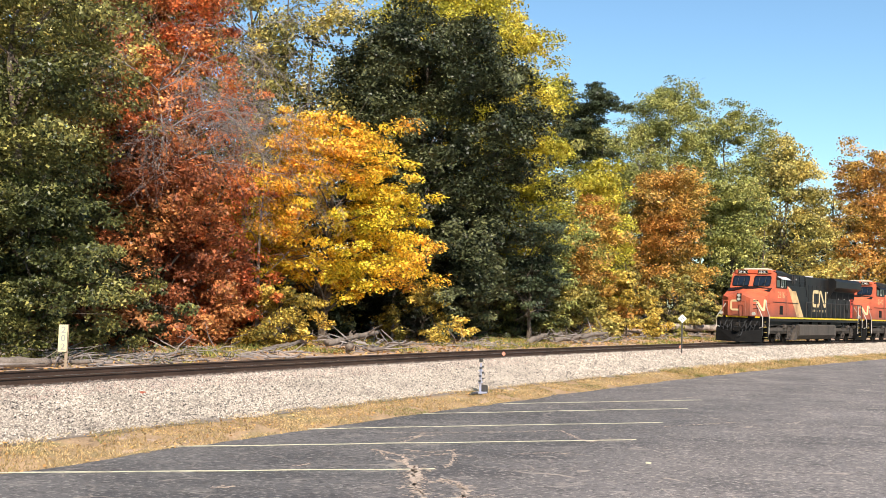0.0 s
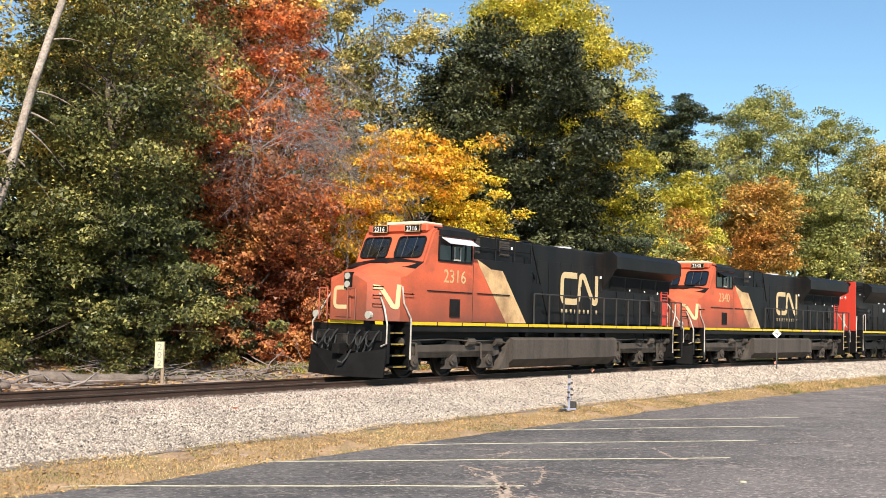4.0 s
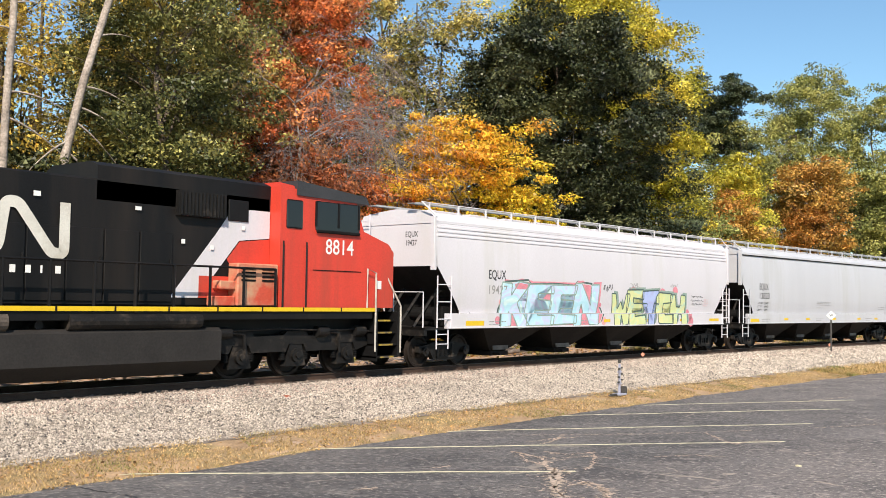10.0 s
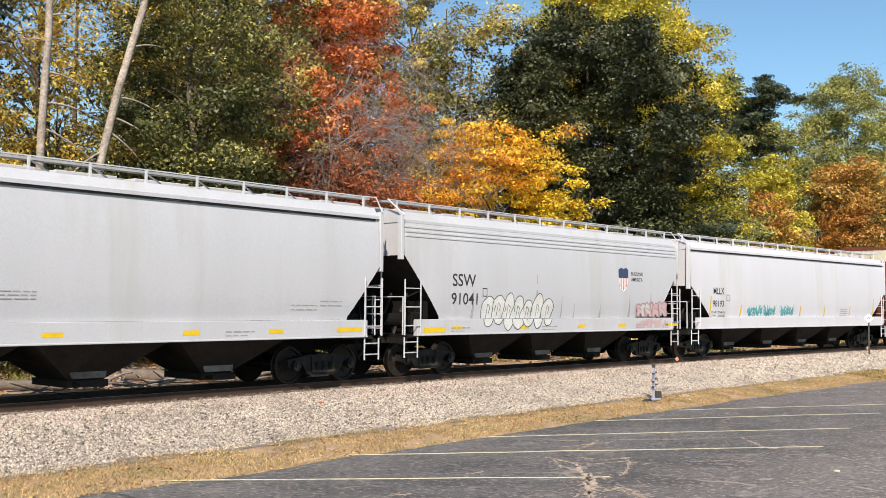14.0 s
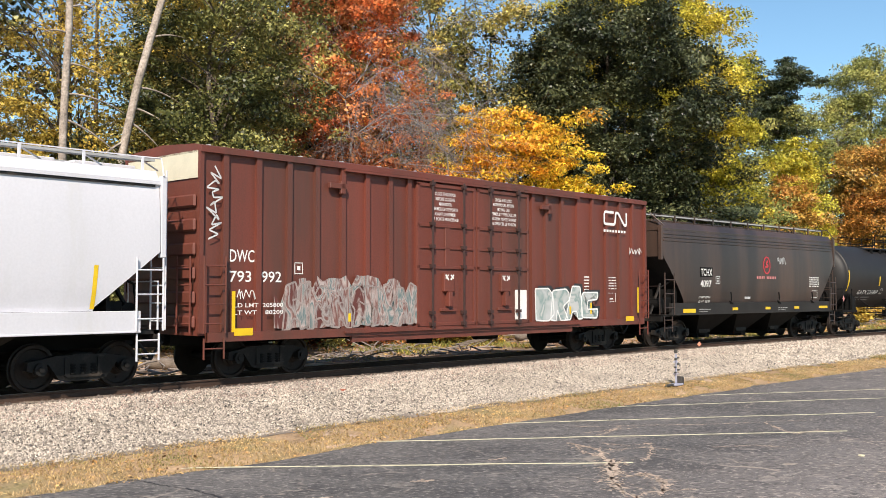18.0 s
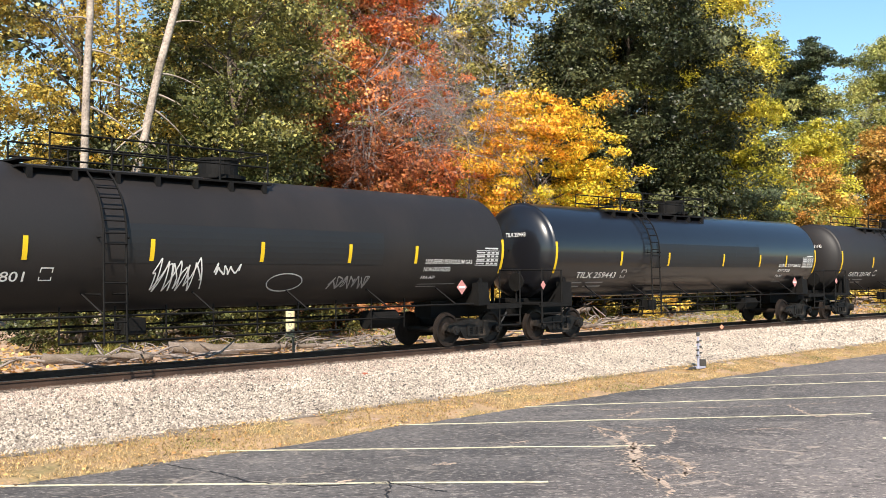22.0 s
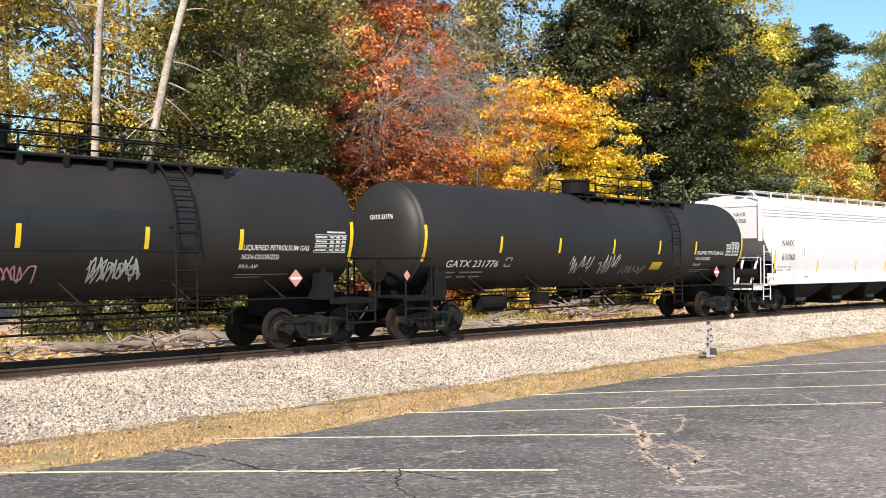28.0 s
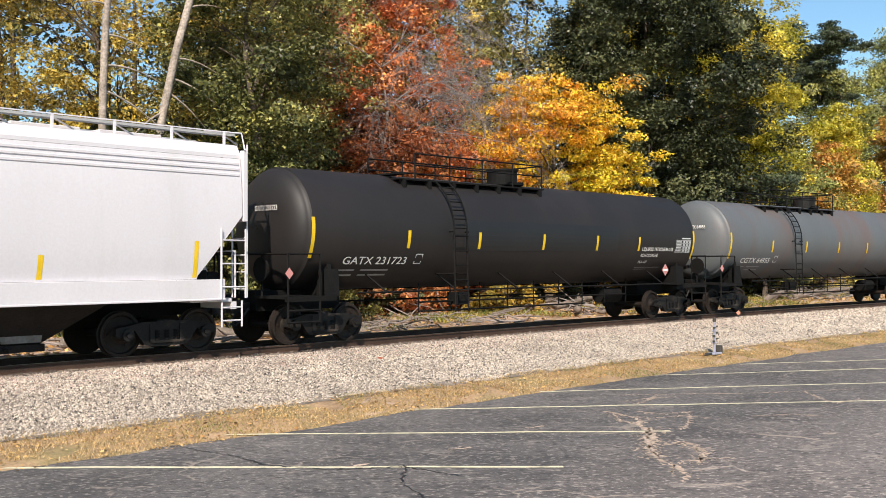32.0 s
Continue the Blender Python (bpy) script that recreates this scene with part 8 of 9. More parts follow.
M_STREAK = material("grey_grime_streak", (0.34, 0.33, 0.32), 0.7, vary=0.25, scale=3, fine=30, bump=0.02)
rs_ = random.Random(71)
for x in (-4.4, -2.9, -1.4, -0.1, 0.6, 2.1, 3.9, 5.3, 5.9):
    z0, z1, w = 1.58, rs_.uniform(2.0, 3.1), rs_.uniform(0.03, 0.09)
    bm = bmesh.new()
    q = [bm.verts.new((x + dx, 0, z)) for dx, z in ((-w, z0), (w * 0.7, z0), (w * 0.3, (z0 + z1) / 2), (0.008, z1), (-0.008, z1), (-w * 0.4, (z0 + z1) / 2))]
    bmesh.ops.triangulate(bm, faces=[bm.faces.new(q)])
    lay_on_hopper(bm, M_STREAK, c, "grime_streak", 0.0, "grey streak of grime")
marks(c, [(-4.0, -3.8, 2.2, 2.22), (-4.0, -3.8, 2.42, 2.44), (-4.0, -3.98, 2.2, 2.44), (-3.82, -3.8, 2.2, 2.44)], M_BLACK_MARK, S_Y, "plate_mark")
c = couple(hopper_car(180.1, 199.8, "white", "clean white covered hopper with teal graffiti", 9.25, zlow=2.75, cut=1.4), 180.1, 199.8, 7.9)
end_mark(c, -9.256, "MLLX", 3.75, 0.16)
end_mark(c, -9.256, "98193", 3.5, 0.16)
lettering(c, "MLLX", -7.63, 2.46, 0.26, M_BLACK_MARK, S_Y, 0.82)
lettering(c, "98193", -7.65, 1.98, 0.24, M_BLACK_MARK, S_Y, 0.84)
lettering(c, "LD LMT  222600 LBS", -7.72, 1.72, 0.08, M_BLACK_MARK, S_Y, 1.05)
lettering(c, "LT WT    63400 LBS", -7.72, 1.58, 0.08, M_BLACK_MARK, S_Y, 1.05)
for k, (a, b) in enumerate(((-4.85, -3.6), (-3.5, -2.5), (-2.0, -0.8))):
    for j in range(4):
        scrawl(c, 41 + k + 10 * j, a, b, 1.60, 2.10 - 0.05 * j, M_TEAL, S_Y, 0.034, 13 + 2 * j)
for x, h in ((-7.87, 0.80), (-5.5, 0.45), (-2.68, 0.45), (-0.2, 0.45), (2.25, 0.45), (5.0, 0.45), (7.75, 0.85)):
    mark(c, x, x + 0.09, 1.6, 1.6 + h, M_YELLOW, S_Y + 0.02, "reflector", 0.05)
marks(c, [(-6.6, -6.34, 2.2, 2.22), (-6.6, -6.34, 2.43, 2.45), (-6.6, -6.58, 2.2, 2.45), (-6.36, -6.34, 2.2, 2.45)], M_BLACK_MARK, S_Y, "plate_mark")
marks(c, [(4.0, 4.8, 1.9 - 0.1 * k, 1.925 - 0.1 * k) for k in range(4)], M_TEXTGREY, S_Y)
couple(box_car(199.8, 218.6), 199.8, 218.6, 6.75)
c = couple(hopper_car(218.6, 233.5, "black", "weathered black covered hopper with a red ring emblem", 6.85, chord=False, bins=3, zlow=3.2, cut=1.35), 218.6, 233.5, 5.5)
mark(c, -4.47, -3.58, 2.50, 2.86, M_UNDER, S_Y + 0.004)
end_mark(c, -6.856, "TCHX", 3.75, 0.16, M_WHITE_MARK)
end_mark(c, -6.856, "4097", 3.5, 0.16, M_WHITE_MARK)
marks(c, [(-3.35, -3.05, 2.26, 2.28), (-3.35, -3.05, 2.52, 2.54), (-3.35, -3.33, 2.26, 2.54), (-3.07, -3.05, 2.26, 2.54), (-3.27, -3.13, 2.44, 2.47), (-3.24, -3.16, 2.32, 2.40)], M_SILVER, S_Y, "plate_mark")
for x in (-2.35, 1.5, 4.5):
    part("gate_lever", tubes([[(x, -1.65, 1.5), (x + 0.02, -1.68, 1.72), (x - 0.04, -1.68, 1.95)], [(x - 0.1, -1.66, 1.6), (x + 0.16, -1.66, 1.5)]], 0.03, 5), M_UNDER, c, "black gate lever")
lettering(c, "TCHX", -4.42, 2.55, 0.26, M_WHITE_MARK, S_Y - 0.006, 0.80)
lettering(c, "4097", -4.44, 2.14, 0.24, M_WHITE_MARK, S_Y, 0.78)
lettering(c, "LD LMT 227850", -4.5, 1.72, 0.08, M_WHITE_MARK, S_Y, 0.8)
lettering(c, "LT WT   58150", -4.5, 1.56, 0.08, M_WHITE_MARK, S_Y, 0.8)
bm = ribbon(bmesh.new(), [(0.62 + 0.27 * math.cos(a), 3.02 + 0.33 * math.sin(a)) for a in np.linspace(0, 2 * math.pi, 25)], 0.06, S_Y, 2)
ribbon(bm, [(0.5, 2.95), (0.74, 2.98), (0.55, 3.1), (0.72, 3.2)], 0.08, S_Y)
part("ring_emblem", bm, M_RING, c, "red ring emblem")
for k in range(13):
    if k not in (5, 12):
        mark(c, -0.2 + 0.135 * k, -0.11 + 0.135 * k, 2.48, 2.58, M_NAME, S_Y, "name_bar")
for k in range(6):
    scrawl(c, 300 + k, 1.6, 2.25, 3.08, 3.38, M_TEXTGREY if k % 3 else M_SILVER, S_Y, 0.045, 9)
mark(c, -1.1, -0.65, 1.68, 1.77, M_SILVER, S_Y)
marks(c, [(4.4, 5.3 + 0.1 * (k % 2), 2.55 - 0.09 * k, 2.585 - 0.09 * k) for k in range(5)] + [(4.7, 5.2, 1.7, 1.72), (4.7, 5.2, 2.0, 2.02), (4.7, 4.72, 1.7, 2.02), (5.18, 5.2, 1.7, 2.02)], M_WHITE_MARK, S_Y)
for c, xs in ((TRAIN[3][0], (-8.0, -5.9, -3.4, -0.5, 2.5, 5.0, 7.5)), (TRAIN[4][0], (-8.5, -5.2, -2.9, 0.1, 3.2, 5.5, 7.6)), (TRAIN[5][0], (-6.5, -5.35, -2.3, 0.7, 3.1, 6.2)), (TRAIN[8][0], (-5.7, -2.2, 0.4, 2.9, 5.2))):
    for k, x in enumerate(xs):
        mark(c, x, x + (0.85 if k in (0, len(xs) - 1) else 0.42), 1.26 if k else 1.20, 1.36 if k else 1.34, M_YELLOW, -1.642, "reflector")
    marks(c, [(x + 1.1, x + 1.9, 1.30, 1.33) for x in xs[:-1:2]] + [(x + 1.1, x + 1.7, 1.22, 1.24) for x in xs[:-1:2]], M_TEXTGREY, -1.642)

MATT = "long matt black gas tank car with yellow reflector stripes"
c = couple(tank_car(233.5, 252.8, M_TANK, "matt black gas tank car with white scrawled graffiti", "GATX 231801"), 233.5, 252.8, 7.5)
for k in range(2):
    scrawl(c, 61 + 3 * k, -2.5, -1.3, 1.62, 2.35 - 0.1 * k, M_WHITE_MARK, -1.5, 0.03, 15, zc=TANK_ZC, r=TANK_R)
scrawl(c, 62, -1.1, -0.4, 1.95, 2.25, M_WHITE_MARK, -1.5, 0.035, 14, zc=TANK_ZC, r=TANK_R)
scrawl(c, 63, 2.3, 3.5, 1.62, 1.95, M_TEXTGREY, -1.5, 0.03, 30, zc=TANK_ZC, r=TANK_R)
bm = ribbon(bmesh.new(), [(0.95 + 0.5 * math.cos(a), 1.80 + 0.2 * math.sin(a)) for a in np.linspace(0, 2 * math.pi, 25)], 0.025, 0, 2)
for v in bm.verts:
    v.co.y = on_tank(v.co.z)[0]
part("graffiti_ring", bm, M_SILVER, c, "thin sprayed oval")
couple(tank_car(252.8, 272.4, M_TANK_GLOSS, "glossy black gas tank car reflecting the sky", "TILX 259443", number_x=-7.35, stripes=(-5.2, -2.45, 1.16, 3.87, 6.0)), 252.8, 272.4, 7.5)
couple(tank_car(272.4, 291.2, M_TANK, MATT, "GATX 231745"), 272.4, 291.2, 7.4)
c = couple(tank_car(291.2, 309.9, M_TANK, "matt black gas tank car with pink graffiti tags", "GATX 231818", flip=-1), 291.2, 309.9, 7.4)
a, b = tank_patch(-3.3, -2.7, 1.72, 1.95, 0.008)
part_me("yellow_sticker", mesh_from("yellow_sticker", a, b, M_YELLOW), c)
scrawl(c, 71, -2.5, -0.9, 1.6, 1.95, M_PINK, -1.5, 0.03, 34, zc=TANK_ZC, r=TANK_R)
scrawl(c, 72, -0.6, 0.5, 1.6, 1.95, M_PINK, -1.5, 0.03, 26, zc=TANK_ZC, r=TANK_R)
for k in range(3):
    scrawl(c, 73 + 10 * k, 1.6, 2.7, 1.55 + 0.04 * k, 2.15 - 0.08 * k, M_SILVER, -1.5, 0.028, 18, zc=TANK_ZC, r=TANK_R)
c = couple(tank_car(309.9, 328.7, M_TANK, "matt black gas tank car with faint white graffiti tags", "GATX 231776", flip=-1), 309.9, 328.7, 7.4)
scrawl(c, 81, -1.9, -0.8, 1.62, 2.2, M_SILVER, -1.5, 0.03, 20, zc=TANK_ZC, r=TANK_R)
scrawl(c, 82, -0.4, 0.6, 1.62, 2.25, M_SILVER, -1.5, 0.03, 20, zc=TANK_ZC, r=TANK_R)
scrawl(c, 83, 0.9, 2.2, 1.6, 1.9, M_TEXTGREY, -1.5, 0.025, 22, zc=TANK_ZC, r=TANK_R)
a, b = tank_patch(2.5, 3.1, 1.75, 2.0, 0.008)
part_me("yellow_sticker", mesh_from("yellow_sticker", a, b, M_YELLOW), c)
c = couple(hopper_car(328.4, 347.4, "cream", "long cream-white covered hopper with thin black lettering", 9.03, chord=False, pale_ends=True), 328.4, 347.4, 7.5)
end_mark(c, -9.036, "NAHX", 3.75, 0.16)
end_mark(c, -9.036, "610060", 3.5, 0.16)
lettering(c, "NAHX", -7.62, 2.61, 0.24, M_BLACK_MARK, S_Y, 0.88)
lettering(c, "610060", -7.64, 2.06, 0.24, M_BLACK_MARK, S_Y, 1.0)
marks(c, [(-7.95, -7.2, 1.78, 1.82), (-7.1, -6.9, 1.78, 1.82), (-7.95, -7.5, 1.66, 1.70), (-7.2, -6.9, 1.66, 1.70), (-6.1, -5.88, 2.25, 2.27), (-6.1, -5.88, 2.5, 2.52), (-6.1, -6.08, 2.25, 2.52), (-5.9, -5.88, 2.25, 2.52)] + [(1.6, 2.5, 2.2 - 0.1 * k, 2.23 - 0.1 * k) for k in range(4)], M_TEXTGREY, S_Y)
for x, h in ((-8.2, 0.85), (-4.85, 0.45), (-1.5, 0.45), (1.35, 0.45), (4.6, 0.45), (7.85, 0.75)):
    mark(c, x, x + 0.10, 1.6, 1.6 + h, M_YELLOW, S_Y + 0.02, "reflector", 0.02)
marks(c, [(-8.45, -8.35, 1.30, 1.40), (-6.0, -5.7, 1.38, 1.41)], M_BLACK_MARK, -1.642)
couple(tank_car(347.7, 366.7, M_TANK, MATT, "GATX 231723"), 347.7, 366.7, 7.4)
couple(tank_car(366.7, 385.5, M_TANK_GREY, "rust-streaked grey gas tank car", "CGTX 64855", gas=False, patch=False), 366.7, 385.5, 7.4)

# ---- trees ----
M_BARK = material("bark", (0.10, 0.075, 0.055), 0.95, vary=0.45, scale=4, fine=30, bump=0.8, bump_dist=0.03)
M_BARK_PALE = material("pale_bark", (0.34, 0.28, 0.23), 0.9, vary=0.55, scale=2.2, fine=14, bump=0.6, bump_dist=0.02, dirt=(0.16, 0.12, 0.09), dirt_amount=0.4)
LEAF = {
    "yellow": leaf_material("yellow_leaves", (0.50, 0.46, 0.04), (0.82, 0.56, 0.05), (0.80, 0.38, 0.06), 0.22, 0.35),
    "red": leaf_material("red_leaves", (0.32, 0.075, 0.035), (0.62, 0.19, 0.065), (0.78, 0.34, 0.10), 0.3, 0.3),
    "brown": leaf_material("russet_leaves", (0.13, 0.06, 0.035), (0.32, 0.11, 0.05), (0.46, 0.22, 0.08), 0.35, 0.25),
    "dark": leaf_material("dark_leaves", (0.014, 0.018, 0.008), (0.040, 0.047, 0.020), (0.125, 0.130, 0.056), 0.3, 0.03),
    "olive": leaf_material("olive_leaves", (0.085, 0.088, 0.024), (0.34, 0.29, 0.08), (0.64, 0.48, 0.13), 0.28, 0.14),
    "lime": leaf_material("lime_leaves", (0.22, 0.24, 0.03), (0.50, 0.44, 0.055), (0.72, 0.56, 0.08), 0.3, 0.35),
    "green": leaf_material("green_leaves", (0.020, 0.025, 0.009), (0.083, 0.089, 0.027), (0.31, 0.275, 0.078), 0.3, 0.06),
    "orange": leaf_material("orange_leaves", (0.28, 0.22, 0.05), (0.54, 0.31, 0.07), (0.52, 0.23, 0.06), 0.22, 0.22),
    "crimson": leaf_material("crimson_leaves", (0.15, 0.052, 0.028), (0.38, 0.12, 0.05), (0.54, 0.26, 0.085), 0.4, 0.3),
    "gold": leaf_material("gold_leaves", (0.11, 0.10, 0.028), (0.48, 0.35, 0.07), (0.78, 0.54, 0.11), 0.3, 0.22),
    "pine": leaf_material("pine_needles", (0.030, 0.042, 0.022), (0.060, 0.075, 0.036), (0.10, 0.115, 0.055), 0.3, 0.1),
    "pale": leaf_material("pale_green_leaves", (0.105, 0.125, 0.040), (0.26, 0.27, 0.077), (0.47, 0.43, 0.13), 0.25, 0.25),
}


def limb_mesh(name, paths, mat, sides=5):
    """Tapered limbs; each path is a list of (x, y, z, radius)."""
    verts, faces = [], []
    for p in paths:
        base = len(verts)
        for i, q in enumerate(p):
            a, b = Vector(p[max(i - 1, 0)][:3]), Vector(p[min(i + 1, len(p) - 1)][:3])
            d = (b - a).normalized()
            u = d.orthogonal().normalized()
            w = d.cross(u)
            for k in range(sides):
                t = k * 2 * math.pi / sides
                verts.append(Vector(q[:3]) + (u * math.cos(t) + w * math.sin(t)) * q[3])
        for i in range(len(p) - 1):
            for k in range(sides):
                faces.append((base + i * sides + k, base + i * sides + (k + 1) % sides, base + (i + 1) * sides + (k + 1) % sides, base + (i + 1) * sides + k))
    return mesh_from(name, [tuple(v) for v in verts], faces, mat, True)


def leaves(rng, centres, radii, per, size, flat=0.6, droop=0.0):
    """Small pointed leaves scattered in clumps."""
    n = len(centres) * per
    c = np.repeat(centres, per, axis=0)
    r = np.repeat(radii, per)[:, None]
    d = rng.normal(size=(n, 3))
    d /= np.linalg.norm(d, axis=1)[:, None]
    p = c + d * (rng.random((n, 1)) ** 0.5) * r * np.array([1, 1, flat])
    tilt = np.repeat(rng.normal(size=(len(centres), 3)) * 0.35, per, axis=0)
    nrm = d * 0.35 + tilt + rng.normal(size=(n, 3)) * 0.45 + np.array([0, 0, 0.65])
    nrm /= np.linalg.norm(nrm, axis=1)[:, None]
    t = np.cross(nrm, rng.normal(size=(n, 3)))
    t /= np.linalg.norm(t, axis=1)[:, None] + 1e-9
    t[:, 2] -= droop
    b = np.cross(nrm, t)
    sz = size * (0.6 + 0.8 * rng.random((n, 1)))
    v = np.stack([p - t * sz * 0.62, p + t * sz * 0.45 + b * sz * 0.46 * (0.6 + 0.6 * rng.random((n, 1))), p + t * sz * 0.45 - b * sz * 0.46], axis=1).reshape(-1, 3)
    return v, np.arange(n * 3, dtype=np.int32).reshape(-1, 3)


def crown_points(rng, n, shape, h0, h1, r, hollow=0.35, bough=1.15):
    """Clump centres in a crown from h0 to h1, of radius r: boughs near its skin, each with a flat spray of clumps."""
    out = []
    ph = rng.random(6) * 6.28
    group, i, a0, boughs = 5, 0, rng.random() * 6.28, n / 5
    while len(out) < n:
        a, q = a0 + i * 2.39996, min(0.999, (0.02 + 0.93 * ((i * 0.7548777 + 0.3) % 1.0) + 0.05 * rng.random()))
        i += 1
        if shape == "round":
            w = math.sqrt(max(0.02, 1 - (2 * q - 1) ** 2)) ** 0.8
        elif shape == "tall":
            w = min(1, (1 - q) * 2.2 + 0.05) ** 0.7 * min(1, q * 4 + 0.45)
        elif shape == "flat":
            w = min(1.0, 0.35 + 0.9 * q) if q < 0.85 else 0.8
        elif shape == "egg":
            w = min(1, (1 - q) * 3.4 + 0.12) ** 0.5 * min(1, q * 2 + 0.55)
        else:
            w = min(1, (1 - q) * 1.6 + 0.08) ** 0.6
        w *= 1 + 0.16 * math.sin(2 * a + ph[0] + 3 * q) + 0.12 * math.sin(3 * a + ph[1] - 5 * q) + 0.10 * math.sin(9 * q + ph[2] + a)
        k = hollow + (1 - hollow) * rng.random() ** 0.5
        c = np.array((math.cos(a) * r * w * k, math.sin(a) * r * w * k, h0 + (h1 - h0) * q))
        for _ in range(group):
            u, v, w2 = rng.normal(size=3) * bough * np.array([0.85, 0.70, 0.45])
            o = np.array([math.cos(a) * u - math.sin(a) * v, math.sin(a) * u + math.cos(a) * v, w2 - 0.16 * abs(u) - 0.12 * abs(v)])
            out.append(c + o)
    return np.array(out[:n])


def tree(name, x, y, h, r, h0, leaf, clumps, per, size, shape="round", label="", seed=0, trunk_r=0.22, bark=None, clump_r=0.75, lean=(0, 0), limbs=26, category="tree", hollow=0.35, droop=0.0, bough=1.15, flat=0.6):
    rng = np.random.default_rng(seed + 1000)
    z0 = ground_z(y - TRACK_Y) if x < 20 else -0.2
    ob = tagged(new(name), label, category)
    ob.location = (x, y, z0 - 0.05)
    bark = bark or M_BARK
    cl = crown_points(rng, clumps, shape, h0, h, r, hollow, bough)
    cl[:, 0] += lean[0] * cl[:, 2] / h
    cl[:, 1] += lean[1] * cl[:, 2] / h
    top = h * 0.9
    tr, ns = [], 9
    wob = rng.normal(size=(ns, 2)) * 0.12
    for i in range(ns):
        q = i / (ns - 1)
        tr.append((lean[0] * q + wob[i, 0] * (q > 0) * (1 + q), lean[1] * q + wob[i, 1] * (q > 0) * (1 + q), top * q, trunk_r * (1 - 0.85 * q) * (1.35 if i == 0 else 1)))
    part_me("trunk", limb_mesh("trunk", [tr], bark, 8), ob)
    pick = rng.choice(len(cl), size=min(limbs, len(cl)), replace=False)
    paths = []
    for i in pick:
        c = cl[i]
        zs = max(0.12 * h, c[2] - (0.25 + 0.3 * rng.random()) * (math.hypot(c[0], c[1]) + 1))
        q = min(1, zs / top)
        a = np.array([lean[0] * q, lean[1] * q, zs])
        m = (a + c) / 2 + rng.normal(size=3) * 0.25 + np.array([0, 0, 0.15 * r])
        r0 = max(0.035, trunk_r * (1 - 0.8 * q) * 0.5)
        paths.append([(*a, r0), (*((a + m) / 2 + rng.normal(size=3) * 0.08), r0 * 0.8), (*m, r0 * 0.6), (*((m + c) / 2 + rng.normal(size=3) * 0.1), r0 * 0.4), (*c, 0.012)])
        for _ in range(3):
            e = c + rng.normal(size=3) * clump_r * 1.1
            paths.append([(*m, r0 * 0.35), (*((m + e) / 2 + rng.normal(size=3) * 0.15), r0 * 0.22), (*e, 0.008)])
    if paths:
        part_me("branching", limb_mesh("branching", paths, bark, 4), ob)
    v, f = leaves(rng, cl, clump_r * (0.55 + 0.75 * rng.random(len(cl))), int(per * 1.65), size * 0.82, flat * 0.9, droop)
    crown = part_me("crown", mesh_from("crown", v, f, LEAF[leaf]), ob)
    return ob


tree("yellow_maple", 38.5, 30.1, 10.6, 4.0, 2.6, "yellow", 420, 105, 0.155, "round", "golden yellow maple glowing in autumn sun beside the track", 1, 0.2, clump_r=0.72, hollow=0.45, flat=0.5)
tree("red_maple", 32.0, 33.0, 19.5, 2.15, 0.4, "red", 290, 85, 0.165, "tall", "tall orange and red maple with thinning leaves", 2, 0.2, clump_r=0.78)
tree("russet_maple", 31.2, 35.6, 17.5, 2.3, 0.4, "brown", 260, 70, 0.16, "tall", "russet brown maple losing its leaves", 42, 0.18, clump_r=0.78, limbs=40)
tree("dark_tree", 49.2, 31.4, 18.9, 4.9, 1.0, "dark", 1500, 80, 0.19, "egg", "large dense dark green broadleaf tree", 3, 0.35, clump_r=0.91, hollow=0.7)
tree("lime_tree", 64.2, 39.4, 26.6, 6.7, 4.0, "lime", 1700, 75, 0.21, "egg", "tall yellow-green tree rising behind the dark tree", 4, 0.35, clump_r=1.10, hollow=0.5)
tree("lime_tree", 59.9, 30.5, 17.6, 2.0, 5.0, "lime", 420, 75, 0.19, "tall", "slender yellow-green tree beside the dark tree", 45, 0.18, clump_r=0.85, hollow=0.5)
tree("tall_tree", 92.2, 38.2, 20.0, 2.7, 8.0, "pale", 130, 75, 0.22, "round", "thin pale green tree against the sky", 46, 0.2, clump_r=1.0, limbs=40)
tree("olive_tree", 43.0, 39.6, 24.0, 5.6, 4.0, "olive", 520, 80, 0.18, "round", "thin olive and yellow tree with visible limbs", 5, 0.25, clump_r=0.98, limbs=40)
tree("olive_tree", 35.8, 41.2, 24.0, 4.8, 3.0, "gold", 380, 75, 0.18, "round", "thin olive and yellow tree with visible limbs", 6, 0.25, clump_r=0.98, limbs=40)
tree("green_tree", 21.9, 30.9, 14.5, 3.1, 0.5, "green", 360, 102, 0.139, "round", "dark green broadleaf tree with a few yellow leaves", 7, 0.25, clump_r=0.85)
tree("green_tree", 24.4, 35.0, 17.5, 3.0, 1.0, "olive", 270, 96, 0.143, "round", "olive green tree deep in the wood", 43, 0.25, clump_r=0.85)
tree("gold_tree", 13.2, 37.0, 18.5, 4.2, 2.5, "gold", 230, 84, 0.139, "round", "thin golden green tree with sky showing through", 8, 0.24, clump_r=0.85, limbs=45)
tree("gold_tree", 19.6, 38.5, 20.0, 4.4, 3.0, "gold", 270, 90, 0.139, "round", "thin golden green tree with sky showing through", 9, 0.24, clump_r=0.85, limbs=45)
tree("gold_tree", 7.0, 36.0, 17.0, 4.2, 2.5, "olive", 190, 84, 0.143, "round", "thin golden green tree with sky showing through", 10, 0.22, clump_r=0.91)
tree("olive_tree", 28.0, 39.0, 19.5, 4.6, 3.0, "olive", 380, 75, 0.18, "round", "olive green tree behind the red maple", 11, 0.25, clump_r=0.98)
